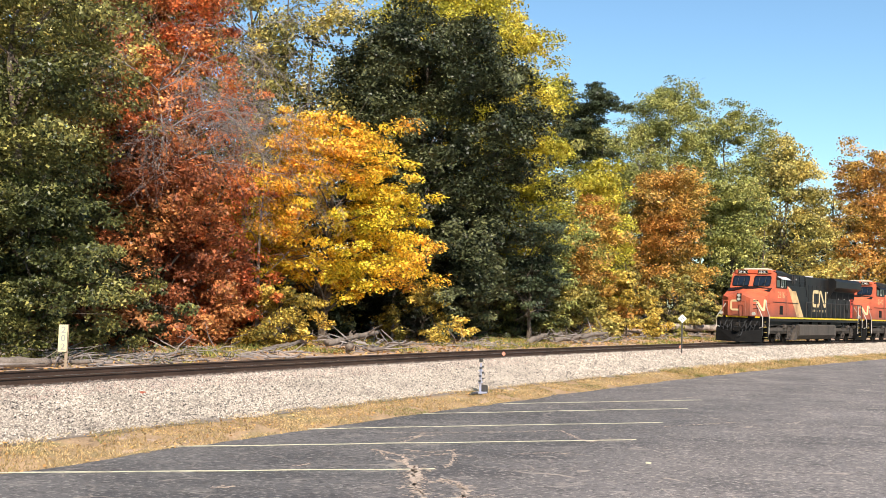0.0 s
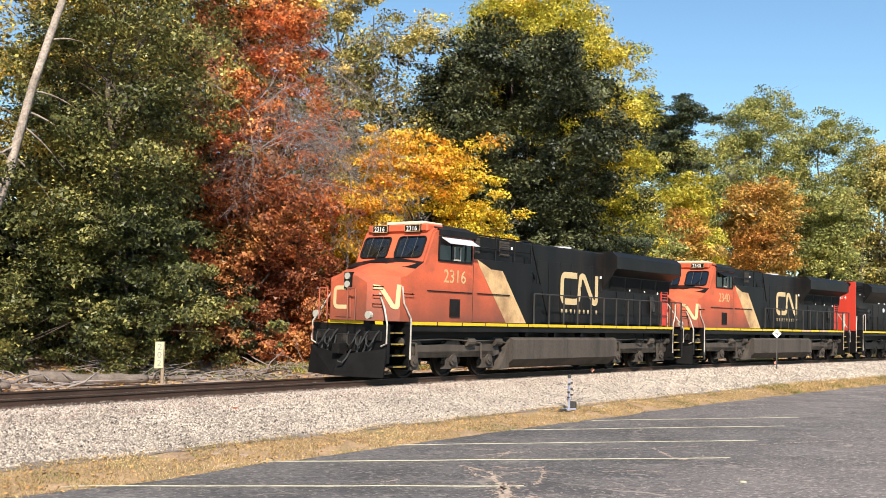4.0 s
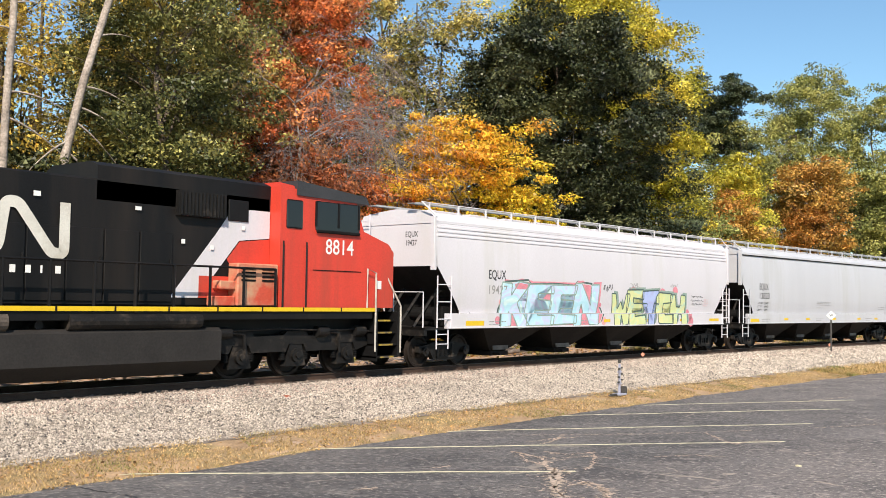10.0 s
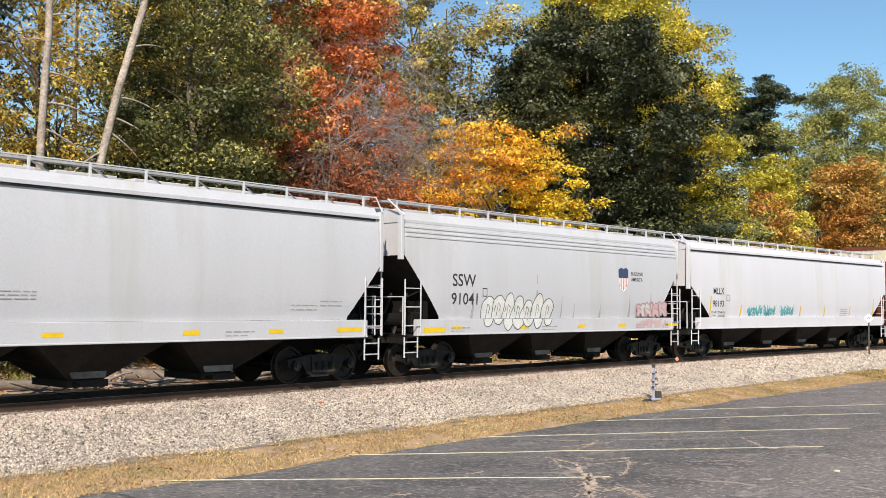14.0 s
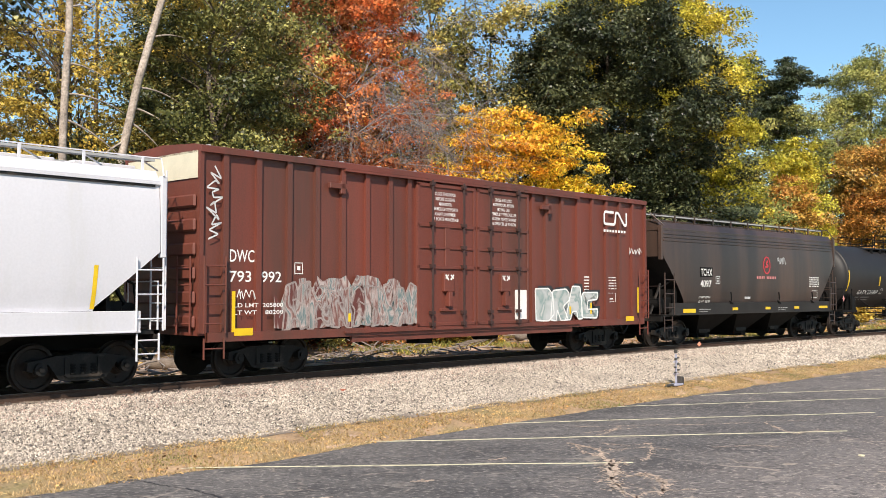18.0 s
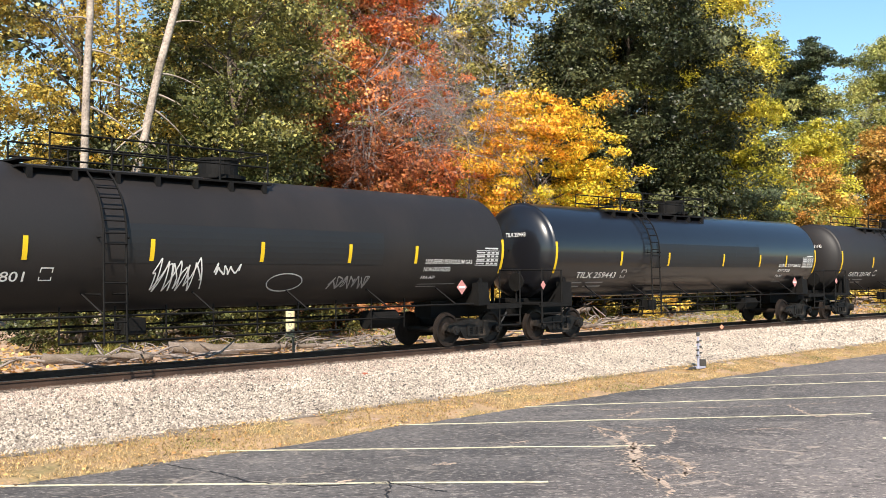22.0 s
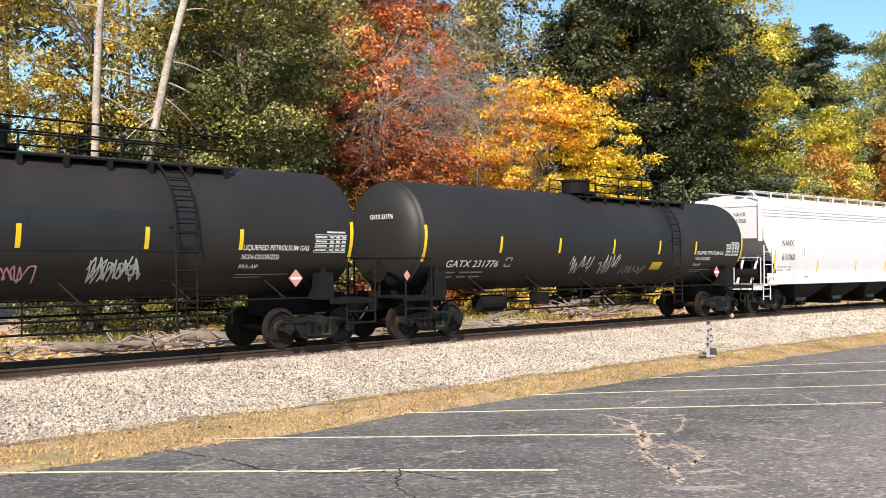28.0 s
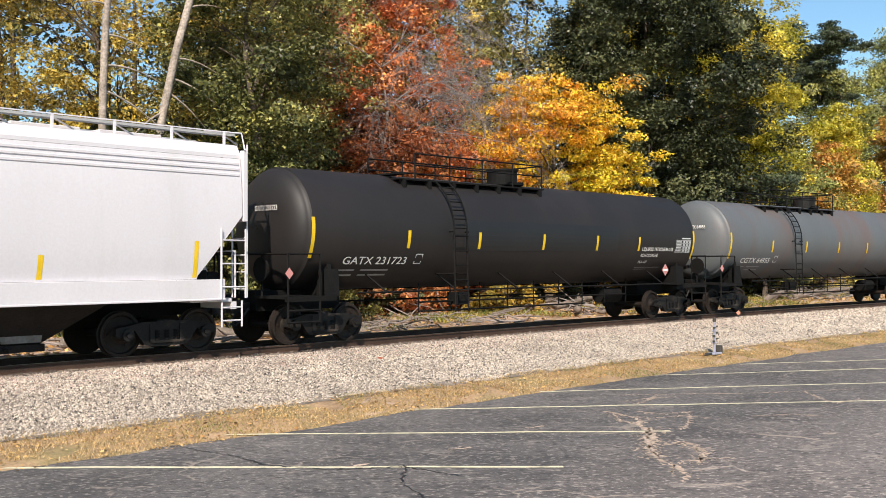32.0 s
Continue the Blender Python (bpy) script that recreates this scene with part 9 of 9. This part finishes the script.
tree("green_shrub", 20.9, 28.6, 5.6, 3.0, 0.1, "green", 330, 102, 0.126, "dome", "dense green bush at the wood's edge", 12, 0.08, category="shrub", clump_r=0.5, bough=0.8)
tree("green_shrub", 15.2, 30.4, 4.2, 2.4, 0.1, "green", 200, 90, 0.126, "dome", "yellowing green bush at the wood's edge", 44, 0.08, category="shrub", clump_r=0.5, bough=0.8)
tree("gold_shrub", 34.0, 29.0, 2.6, 1.7, 0.1, "gold", 90, 75, 0.14, "dome", "low yellow bush under the trees", 13, 0.05, category="shrub", clump_r=0.4, bough=0.6)
tree("gold_shrub", 46.0, 29.3, 3.4, 1.8, 0.1, "gold", 100, 75, 0.15, "dome", "low yellow bush under the dark tree", 14, 0.05, category="shrub", clump_r=0.45, bough=0.6)
tree("orange_tree", 69.6, 30.4, 10.0, 2.3, 0.4, "orange", 220, 85, 0.20, "dome", "orange and green tree at the bend", 15, 0.18, clump_r=0.91)
tree("green_tree", 62.0, 31.0, 11.5, 3.6, 0.4, "pale", 320, 80, 0.20, "dome", "light green tree at the wood's edge", 16, 0.2, clump_r=0.98)
tree("gold_tree", 76.6, 32.0, 14.0, 2.1, 0.4, "lime", 260, 80, 0.22, "dome", "yellow-green tree by the curve", 17, 0.2, clump_r=1.04)
tree("orange_tree", 87.0, 30.0, 14.8, 3.1, 3.5, "orange", 340, 80, 0.22, "round", "round orange tree by the curve", 18, 0.2, clump_r=1.10)
tree("green_tree", 96.5, 26.4, 15.2, 3.1, 0.4, "pale", 320, 75, 0.24, "dome", "light green tree by the curve", 19, 0.2, clump_r=1.17)
tree("green_tree", 107.4, 23.9, 19.8, 3.6, 0.4, "olive", 330, 75, 0.25, "dome", "olive green tree by the curve", 20, 0.2, clump_r=1.17)
tree("orange_tree", 116.7, 17.6, 20.4, 4.1, 0.4, "orange", 360, 75, 0.27, "dome", "orange tree in full autumn colour", 21, 0.2, clump_r=1.30)
tree("orange_tree", 124.0, 15.0, 18.0, 4.6, 0.4, "gold", 240, 75, 0.27, "dome", "orange tree in full autumn colour", 22, 0.2, clump_r=1.30)
tree("olive_tree", 124.0, 28.5, 24.0, 5.2, 2.0, "olive", 280, 75, 0.27, "round", "tall olive tree behind the curve", 23, 0.25, clump_r=1.30)
tree("pine_tree", 91.5, 40.6, 24.0, 3.2, 16.8, "pine", 260, 140, 0.20, "flat", "tall pine with a flat crown and bare trunk", 24, 0.28, clump_r=1.04, flat=0.35, bark=M_BARK)
tree("tall_tree", 92.0, 47.5, 20.0, 4.6, 4.0, "pale", 220, 75, 0.23, "round", "thin pale green tree against the sky", 28, 0.3, clump_r=1.1)
tree("tall_tree", 101.0, 40.5, 22.5, 4.6, 5.0, "pale", 240, 75, 0.23, "round", "thin pale green tree against the sky", 27, 0.3, clump_r=1.1)
tree("tall_tree", 106.0, 36.3, 27.0, 4.6, 10.0, "pale", 420, 75, 0.23, "round", "tall thin pale green tree against the sky", 25, 0.3, clump_r=1.17)
tree("tall_tree", 113.6, 31.9, 25.4, 3.8, 8.0, "pale", 400, 75, 0.23, "round", "tall thin pale green tree against the sky", 26, 0.3, clump_r=1.17)
# several bushes take the dark leaf colour to stand in for the wood's shade
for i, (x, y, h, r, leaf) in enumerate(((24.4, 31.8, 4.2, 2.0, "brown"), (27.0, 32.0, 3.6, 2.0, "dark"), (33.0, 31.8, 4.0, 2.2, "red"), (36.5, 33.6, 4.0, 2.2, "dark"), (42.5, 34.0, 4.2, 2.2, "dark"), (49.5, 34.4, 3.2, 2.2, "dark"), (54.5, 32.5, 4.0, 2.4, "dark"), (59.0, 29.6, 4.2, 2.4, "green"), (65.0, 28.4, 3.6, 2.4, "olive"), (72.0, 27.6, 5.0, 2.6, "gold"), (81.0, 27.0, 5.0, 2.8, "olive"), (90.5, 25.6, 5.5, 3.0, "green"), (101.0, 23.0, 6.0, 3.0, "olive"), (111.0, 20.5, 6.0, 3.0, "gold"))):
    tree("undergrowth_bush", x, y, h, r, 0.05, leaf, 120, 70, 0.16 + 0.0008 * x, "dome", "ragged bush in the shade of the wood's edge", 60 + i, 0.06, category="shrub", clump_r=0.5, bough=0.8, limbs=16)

tree("crimson_maple", 28.9, 30.6, 8.2, 1.75, 0.2, "crimson", 240, 85, 0.15, "dome", "young crimson maple at the wood's edge", 30, 0.1, clump_r=0.6)
tree("dark_fir", 55.7, 27.6, 7.6, 1.5, 2.6, "pine", 110, 90, 0.16, "flat", "dark green fir with drooping boughs", 31, 0.14, clump_r=0.8, flat=0.4)
tree("red_shrub", 30.5, 33.9, 6.5, 1.9, 0.2, "brown", 130, 85, 0.16, "dome", "russet sapling under the red maple", 29, 0.06, category="shrub", clump_r=0.6, bough=0.7)
# mostly dark-coloured leaves, with the shade of the gaps put into their colour
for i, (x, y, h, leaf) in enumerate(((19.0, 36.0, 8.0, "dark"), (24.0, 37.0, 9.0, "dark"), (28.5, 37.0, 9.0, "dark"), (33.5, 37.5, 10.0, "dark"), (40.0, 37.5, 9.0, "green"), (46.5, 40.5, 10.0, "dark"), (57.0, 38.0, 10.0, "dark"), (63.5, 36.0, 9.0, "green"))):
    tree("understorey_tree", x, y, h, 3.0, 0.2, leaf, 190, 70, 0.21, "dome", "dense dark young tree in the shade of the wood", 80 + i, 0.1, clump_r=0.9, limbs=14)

# the wood behind, too far in to tell its trees apart
rngw = np.random.default_rng(77)
cl, trunks = [], []
for i in range(190):
    s, n = rngw.uniform(-25, 150), rngw.uniform(22, 48)
    if s < 15:
        continue
    if s > 95:
        n -= 9
    x, y, _ = line_at(float(s), float(n))
    h = rngw.uniform(11, 17) + (n - 22) * 0.12 + (5.0 if 8 < s < 62 else 0.0)
    trunks.append([(x, y, 0, 0.2), (x + rngw.normal() * 0.3, y, h * 0.5, 0.14), (x + rngw.normal() * 0.5, y, h, 0.04)])
    for k in range(15):
        cl.append((x + rngw.normal() * 1.7, y + rngw.normal() * 1.7, h * rngw.uniform(0.05, 1.0)))
for i in range(300):
    x, y, _ = line_at(float(rngw.uniform(-25, 150)), float(rngw.uniform(15, 32)))
    cl.append((x, y, rngw.uniform(0.3, 4.5)))
cl = np.array(cl)
# one third coloured dark, painting shade into the depth of the wood
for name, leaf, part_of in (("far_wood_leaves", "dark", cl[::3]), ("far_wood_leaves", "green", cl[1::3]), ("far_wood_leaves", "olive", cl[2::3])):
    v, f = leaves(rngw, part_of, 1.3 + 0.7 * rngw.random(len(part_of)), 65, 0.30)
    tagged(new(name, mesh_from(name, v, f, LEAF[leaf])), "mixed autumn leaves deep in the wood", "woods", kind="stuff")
tagged(new("far_wood_trunks", limb_mesh("far_wood_trunks", trunks, M_BARK, 5)), "dark trunks deep in the wood", "woods", kind="stuff")


# ---- dead trees, logs, posts and signs ----
def twigs(rng, start, direction, length, radius, depth, out, sag=0.0):
    """Branches that fork again and again."""
    p = np.array(start, dtype=float)
    d = np.array(direction, dtype=float)
    d /= np.linalg.norm(d)
    path = [(*p, radius)]
    k = 4
    for i in range(k):
        d = d + rng.normal(size=3) * 0.16 + np.array([0, 0, -sag])
        d /= np.linalg.norm(d)
        p = p + d * length / k
        path.append((*p, radius * (1 - 0.7 * (i + 1) / k)))
        if depth and i >= 1:
            for _ in range(2):
                e = d + rng.normal(size=3) * 0.65
                twigs(rng, p, e, length * rng.uniform(0.45, 0.7), max(0.006, radius * 0.45), depth - 1, out, sag)
    out.append(path)


def bare_tree(x, y, h, seed, label, mat, spread=0.5, n=7, depth=3, z0=-0.3, sag=0.05, start=2):
    rng = np.random.default_rng(seed)
    ob = tagged(new("bare_tree"), label, "tree")
    ob.location = (x, y, z0)
    tr = [(0.1 * rng.normal() * i / 6, 0.1 * rng.normal() * i / 6, h * 0.75 * i / 6, 0.11 * (1 - 0.8 * i / 6)) for i in range(7)]
    part_me("trunk", limb_mesh("trunk", [tr], mat, 7), ob)
    out = []
    for i in range(n):
        q = tr[start + i % (7 - start)]
        a = rng.random() * 6.28
        twigs(rng, q[:3], (math.cos(a) * spread, math.sin(a) * spread, 0.55), h * rng.uniform(0.22, 0.36), 0.035, depth, out, sag)
    part_me("branching", limb_mesh("branching", out, mat, 3), ob)
    return ob


M_TWIG = material("grey_twigs", (0.26, 0.22, 0.20), 0.9, vary=0.3, scale=3, fine=20, bump=0.2)
bare_tree(29.0, 31.5, 14.0, 5, "leafless grey tree with a tangle of twigs", M_TWIG, 0.8, 14, 3, sag=0.14, start=4)
bare_tree(34.8, 31.0, 11.5, 8, "half-bare tree with long pale limbs", M_TWIG, 0.6, 5, 2, sag=0.04)
bare_tree(45.2, 30.6, 12.5, 9, "half-bare tree with long pale limbs", M_TWIG, 0.7, 4, 2, sag=0.04)
bare_tree(96.0, 40.0, 19.0, 11, "bare grey tree beside the pine", M_TWIG, 0.5, 8, 2, sag=0.0)
bare_tree(103.0, 39.0, 20.0, 12, "bare grey tree beside the pine", M_TWIG, 0.5, 8, 2, sag=0.0)


def snag(foot, top, r0, r1, branches, label):
    """A dead pale trunk with a few broken drooping branches."""
    ob = tagged(new("dead_trunk"), label, "tree")
    ob.location = foot
    t = Vector(top) - Vector(foot)
    rng = np.random.default_rng(int(foot[0] * 10))
    path = []
    for i in range(12):
        q = i / 11
        p = t * q
        path.append((p.x + rng.normal() * 0.07, p.y, p.z, r0 + (r1 - r0) * q))
    part_me("trunk", limb_mesh("trunk", [path], M_BARK_PALE, 9), ob)
    for z, dx, dz, ln in branches:
        q = z / t.z
        b = t * q
        pts = []
        for i in range(6):
            u = i / 5
            pts.append((b.x + dx * ln * u, b.y - 0.25 * u, b.z + ln * (dz * u - 0.35 * u * u), 0.045 * (1 - 0.8 * u)))
        part_me("branch", limb_mesh("branch", [pts], M_BARK_PALE, 5), ob)
    return ob


snag((15.6, 30.5, -0.3), (15.75, 30.5, 16.5), 0.15, 0.10, ((8.6, 1, 0.15, 2.0), (7.8, 1, -0.25, 2.2), (9.6, 1, 0.1, 1.3), (10.6, -1, 0.1, 0.9), (11.4, 1, 0.5, 1.0)), "standing dead pine trunk with broken drooping branches")
snag((15.95, 30.5, -0.3), (20.4, 30.5, 17.0), 0.17, 0.11, ((9.2, 1, 0.1, 1.6), (8.5, 1, -0.15, 2.0), (8.0, 1, -0.5, 1.5), (7.3, -1, -0.5, 1.6), (7.0, 1, -0.7, 1.4), (11.0, 1, 0.5, 1.2)), "leaning dead trunk with pale bark and broken branches")


M_LOG = material("weathered_log", (0.19, 0.15, 0.122), 0.9, vary=0.45, scale=3, fine=25, bump=0.6, bump_dist=0.02, dirt=(0.10, 0.08, 0.06), dirt_amount=0.4)


def log(p0, p1, r0, r1, label, stubs=3, mat=None):
    ob = tagged(new("fallen_log"), label, "log")
    a, b = Vector(p0), Vector(p1)
    ob.location = a
    rng = np.random.default_rng(int(abs(a.x * 13)))
    path = [((b - a).x * q + 0.03 * rng.normal(), (b - a).y * q + 0.05 * rng.normal(), (b - a).z * q + 0.03 * rng.normal(), (r0 + (r1 - r0) * q) * rng.uniform(0.82, 1.15)) for q in np.linspace(0, 1, 13)]
    ends = [(-0.01, 0.012), (1.01, 0.012)]
    path = [(*((b - a) * ends[0][0]), 0.012)] + path + [(*((b - a) * ends[1][0]), 0.012)]
    bm_paths = [path]
    part_me("trunk", limb_mesh("trunk", bm_paths, mat or M_LOG, 9), ob)
    for k in range(stubs):
        q = rng.uniform(0.15, 0.95)
        c = (b - a) * q
        d = rng.normal(size=3)
        d[2] = abs(d[2]) * 0.4 + 0.1
        ln = rng.uniform(0.3, 1.2)
        part_me("stub", limb_mesh("stub", [[(*c, r1 * 0.5), (*(np.array(c) + d * ln * 0.4 + rng.normal(size=3) * 0.05), r1 * 0.35), (*(np.array(c) + d * ln * 0.8), 0.012)]], mat or M_LOG, 5), ob)
    return ob


log((15.8, 25.6, -0.14), (18.7, 24.3, -0.2), 0.19, 0.14, "grey fallen log lying beside the milepost", 1)
log((11.8, 25.2, -0.18), (14.4, 24.3, -0.22), 0.14, 0.10, "grey fallen log on the bare earth", 1)
log((17.6, 25.6, -0.2), (20.5, 24.2, -0.22), 0.08, 0.05, "thin fallen branch on the bare earth", 4)
log((30.4, 26.6, -0.2), (38.3, 29.6, 0.1), 0.10, 0.06, "long grey fallen limb", 5)
log((33.2, 25.6, 0.05), (37.8, 26.4, 0.45), 0.16, 0.10, "sawn grey log on a brush pile", 3)
log((33.8, 25.0, -0.1), (36.5, 27.0, 0.3), 0.13, 0.09, "sawn grey log on a brush pile", 3)
log((34.6, 24.6, -0.2), (39.0, 25.2, 0.0), 0.10, 0.06, "sawn grey log on a brush pile", 3)
log((51.0, 25.3, -0.15), (56.0, 26.6, 0.1), 0.20, 0.12, "heavy fallen trunk among brushwood", 5)
log((54.0, 25.0, -0.1), (60.0, 24.2, 0.35), 0.16, 0.08, "heavy fallen trunk among brushwood", 6)
log((53.8, 30.7, -0.3), (55.1, 30.7, 0.95), 0.07, 0.05, "broken pale stick leaning at the wood's edge", 2)
log((76.5, 26.3, 0.55), (84.6, 24.0, 0.55), 0.28, 0.26, "long pale log lying on a stack of limbs", 0, M_BARK_PALE)
for x, y in ((78, 25.9), (81, 25.0), (83.6, 24.3)):
    log((x, y - 0.5, -0.2), (x + 0.6, y + 0.6, 0.3), 0.16, 0.12, "short log end propping the long log", 1)


def brush(x, y, r, h, n, seed, label):
    """A heap of dead branches."""
    rng = np.random.default_rng(seed)
    paths = []
    for _ in range(n):
        a = rng.normal(size=3) * np.array([r * 0.5, r * 0.35, 0])
        a[2] = rng.uniform(0, h * 0.6)
        d = rng.normal(size=3) * np.array([1.2, 0.8, 0.14])
        d /= np.linalg.norm(d)
        ln = rng.uniform(0.5, 1.8)
        m = a + d * ln * 0.5 + rng.normal(size=3) * 0.1
        e = a + d * ln + rng.normal(size=3) * 0.15
        e[2], m[2] = max(0.0, e[2]), max(0.02, m[2])
        r0 = rng.uniform(0.012, 0.05)
        paths.append([(*a, r0), (*m, r0 * 0.8), (*e, r0 * 0.35)])
    ob = tagged(new("brush_pile", limb_mesh("brush_pile", paths, M_TWIG, 4)), label, "brushwood", kind="stuff")
    ob.location = (x, y, -0.3)


for i, (x, y, r, h, n) in enumerate(((35.8, 25.6, 1.6, 0.7, 50), (20.4, 27.2, 1.2, 0.7, 44), (57.5, 25.8, 3.0, 0.9, 80), (63.0, 26.5, 3.0, 0.9, 70), (28.0, 26.0, 4.0, 0.12, 80), (14.5, 25.0, 3.0, 0.2, 80), (22.0, 25.2, 3.0, 0.12, 70), (8.5, 25.5, 3.0, 0.2, 60), (45.0, 26.0, 4.0, 0.2, 70), (70.0, 25.5, 3.0, 0.5, 50), (80.0, 25.2, 3.0, 0.5, 50))):
    brush(x, y, r, h, n, 90 + i, "heap of grey dead branches")

M_BOARD = material("cream_board", (0.62, 0.55, 0.33), 0.6, vary=0.15, scale=4, fine=30, bump=0.05, dirt=(0.35, 0.28, 0.15), dirt_amount=0.4)
M_POST = material("weathered_post", (0.30, 0.22, 0.15), 0.85, vary=0.3, scale=5, fine=30, bump=0.3)
M_DARKPOST = material("dark_steel_post", (0.05, 0.045, 0.04), 0.7, vary=0.3, bump=0.1)
M_GALV = material("galvanised_steel", (0.40, 0.40, 0.48), 0.5, metal=0.15, vary=0.2, scale=8, fine=40, bump=0.1)
M_SIGN = material("white_sign", (0.72, 0.72, 0.70), 0.5, vary=0.08, bump=0.02)
M_FLAG = material("orange_marker", (0.60, 0.24, 0.15), 0.6, vary=0.1, bump=0.02)

mp = tagged(new("milepost"), "cream milepost board with upright digits on a wooden post", "milepost")
mp.matrix_basis = pose(18.2, 23.2, -0.42, 0, 0, -30)
part("post", boxes([(0.08, 0.16, -0.04, 0.04, 0, 1.36)], 0.008), M_POST, mp)
part("board", boxes([(-0.11, 0.12, -0.075, -0.045, 0.62, 1.36)], 0.006), M_BOARD, mp)
for i, ch in enumerate("202"):
    lettering(mp, ch, -0.055, 1.14 - i * 0.23, 0.17, M_TEXTGREY, -0.079, 0.12, name="digit")

ws = tagged(new("whistle_sign"), "white diamond whistle sign on a dark steel post", "sign")
ws.matrix_basis = pose(49.15, 15.89, -0.62, 0, 0, -62)
part("post", boxes([(-0.035, 0.035, -0.02, 0.02, 0, 2.2)], 0.005), M_DARKPOST, ws)
bm = prism(bmesh.new(), [(-0.22, 2.12), (0, 1.90), (0.22, 2.12), (0, 2.34)], -0.035, -0.022)
part("diamond_plate", bm, M_SIGN, ws)
lettering(ws, "W", -0.09, 2.05, 0.14, M_BLACK_MARK, -0.038, 0.18)

dv = tagged(new("marker_stand"), "small galvanised steel stand with bolts and a round top", "track device")
dv.location = (24.7, 13.7, -0.60)
part("base_plate", boxes([(-0.2, 0.2, -0.12, 0.12, 0, 0.05)], 0.01), M_GALV, dv)
part("mast", boxes([(-0.028, 0.028, -0.025, 0.025, 0.05, 0.86)], 0.006), M_GALV, dv)
part("ball_top", drum(bmesh.new(), "z", (0, 0, 0.93), 0.05, 0.1, 10), M_DARKPOST, dv)
for k, (x, z) in enumerate(((-0.09, 0.5), (0.08, 0.58), (-0.07, 0.72), (0.09, 0.42), (-0.1, 0.36), (0.07, 0.75))):
    part("bolt", drum(bmesh.new(), "x", (x, -0.03, z), 0.025, 0.08, 8), M_DARKPOST, dv)
for z in (0.3, 0.62):
    part("collar", boxes([(-0.06, 0.06, -0.045, 0.045, z, z + 0.04)], 0.005), M_GALV, dv)
part("clamp", boxes([(0.14, 0.24, -0.1, 0.1, 0.05, 0.24), (0.3, 0.36, -0.05, 0.05, 0, 0.2)], 0.01), M_DARKPOST, dv)
part("clamp", boxes([(-0.5, -0.2, -0.05, 0.02, 0.0, 0.06), (-0.62, -0.5, -0.05, 0.02, 0.0, 0.03)], 0.01), M_DARKPOST, dv)

for x, y in ((34.5, 18.15), (51.6, 16.75)):
    fl = tagged(new("marker_flag"), "small orange marker diamond beside the rail", "marker", "orange markers")
    fl.matrix_basis = pose(x, y, -0.24, 0, 0, -55)
    part("stake", tubes([[(0, 0, 0), (0, 0, 0.2)]], 0.01, 5), M_DARKPOST, fl)
    part("flag", prism(bmesh.new(), [(-0.08, 0.24), (0, 0.15), (0.08, 0.24), (0, 0.34)], -0.008, 0.004), M_FLAG, fl)
bm = bmesh.new()
bmesh.ops.create_icosphere(bm, subdivisions=2, radius=0.1, matrix=pose(15.35, 16.85, -0.30) @ Matrix.Diagonal((1.2, 0.9, 0.7, 1)))
for v in bm.verts:
    v.co += Vector((1, 1, 1)) * 0.03 * noise.noise(v.co * 9)
tagged(part("red_stone", bm, material("red_stone", (0.32, 0.09, 0.05), 0.9, vary=0.3, bump=0.4), None), "rust-red stone lying on the ballast", "stone")

# ---- motion ----
SPEED_T = [2.0 * k for k in range(17)]
SPEED_S = [0.0, -20.79, -41.56, -62.33, -83.15, -104.04, -124.95, -145.9, -166.86, -187.83, -208.79, -229.79, -251.05, -271.76, -292.85, -313.6, -334.51]


def run(t):
    """How far the train has gone at t seconds."""
    return float(np.interp(t, SPEED_T, SPEED_S))


def car_rows(u0, u1, base):
    """Poses, second by second, of a car whose couplers lie u0 and u1 metres down the train."""
    rows = []
    for t in range(33):
        s = (u0 + u1) / 2 + run(t)
        xa, ya, _ = line_at(s - base)
        xb, yb, _ = line_at(s + base)
        rows.append((t, pose((xa + xb) / 2, (ya + yb) / 2, 0, 0, 0, math.degrees(math.atan2(yb - ya, xb - xa)))))
    return rows


def wheel_rows(x, R):
    """A wheel pair rolling with the train, less than a quarter turn from row to row."""
    return [(k / 15, Matrix.LocRotScale((x, 0, R), Euler((0, run(k / 15) / R, 0)), None)) for k in range(481)]


def motions():
    for car, u0, u1, base in TRAIN:
        walk(car, car_rows(u0, u1, base))
    for wheelset, x, R in WHEELS:
        walk(wheelset, wheel_rows(x, R))


motions()
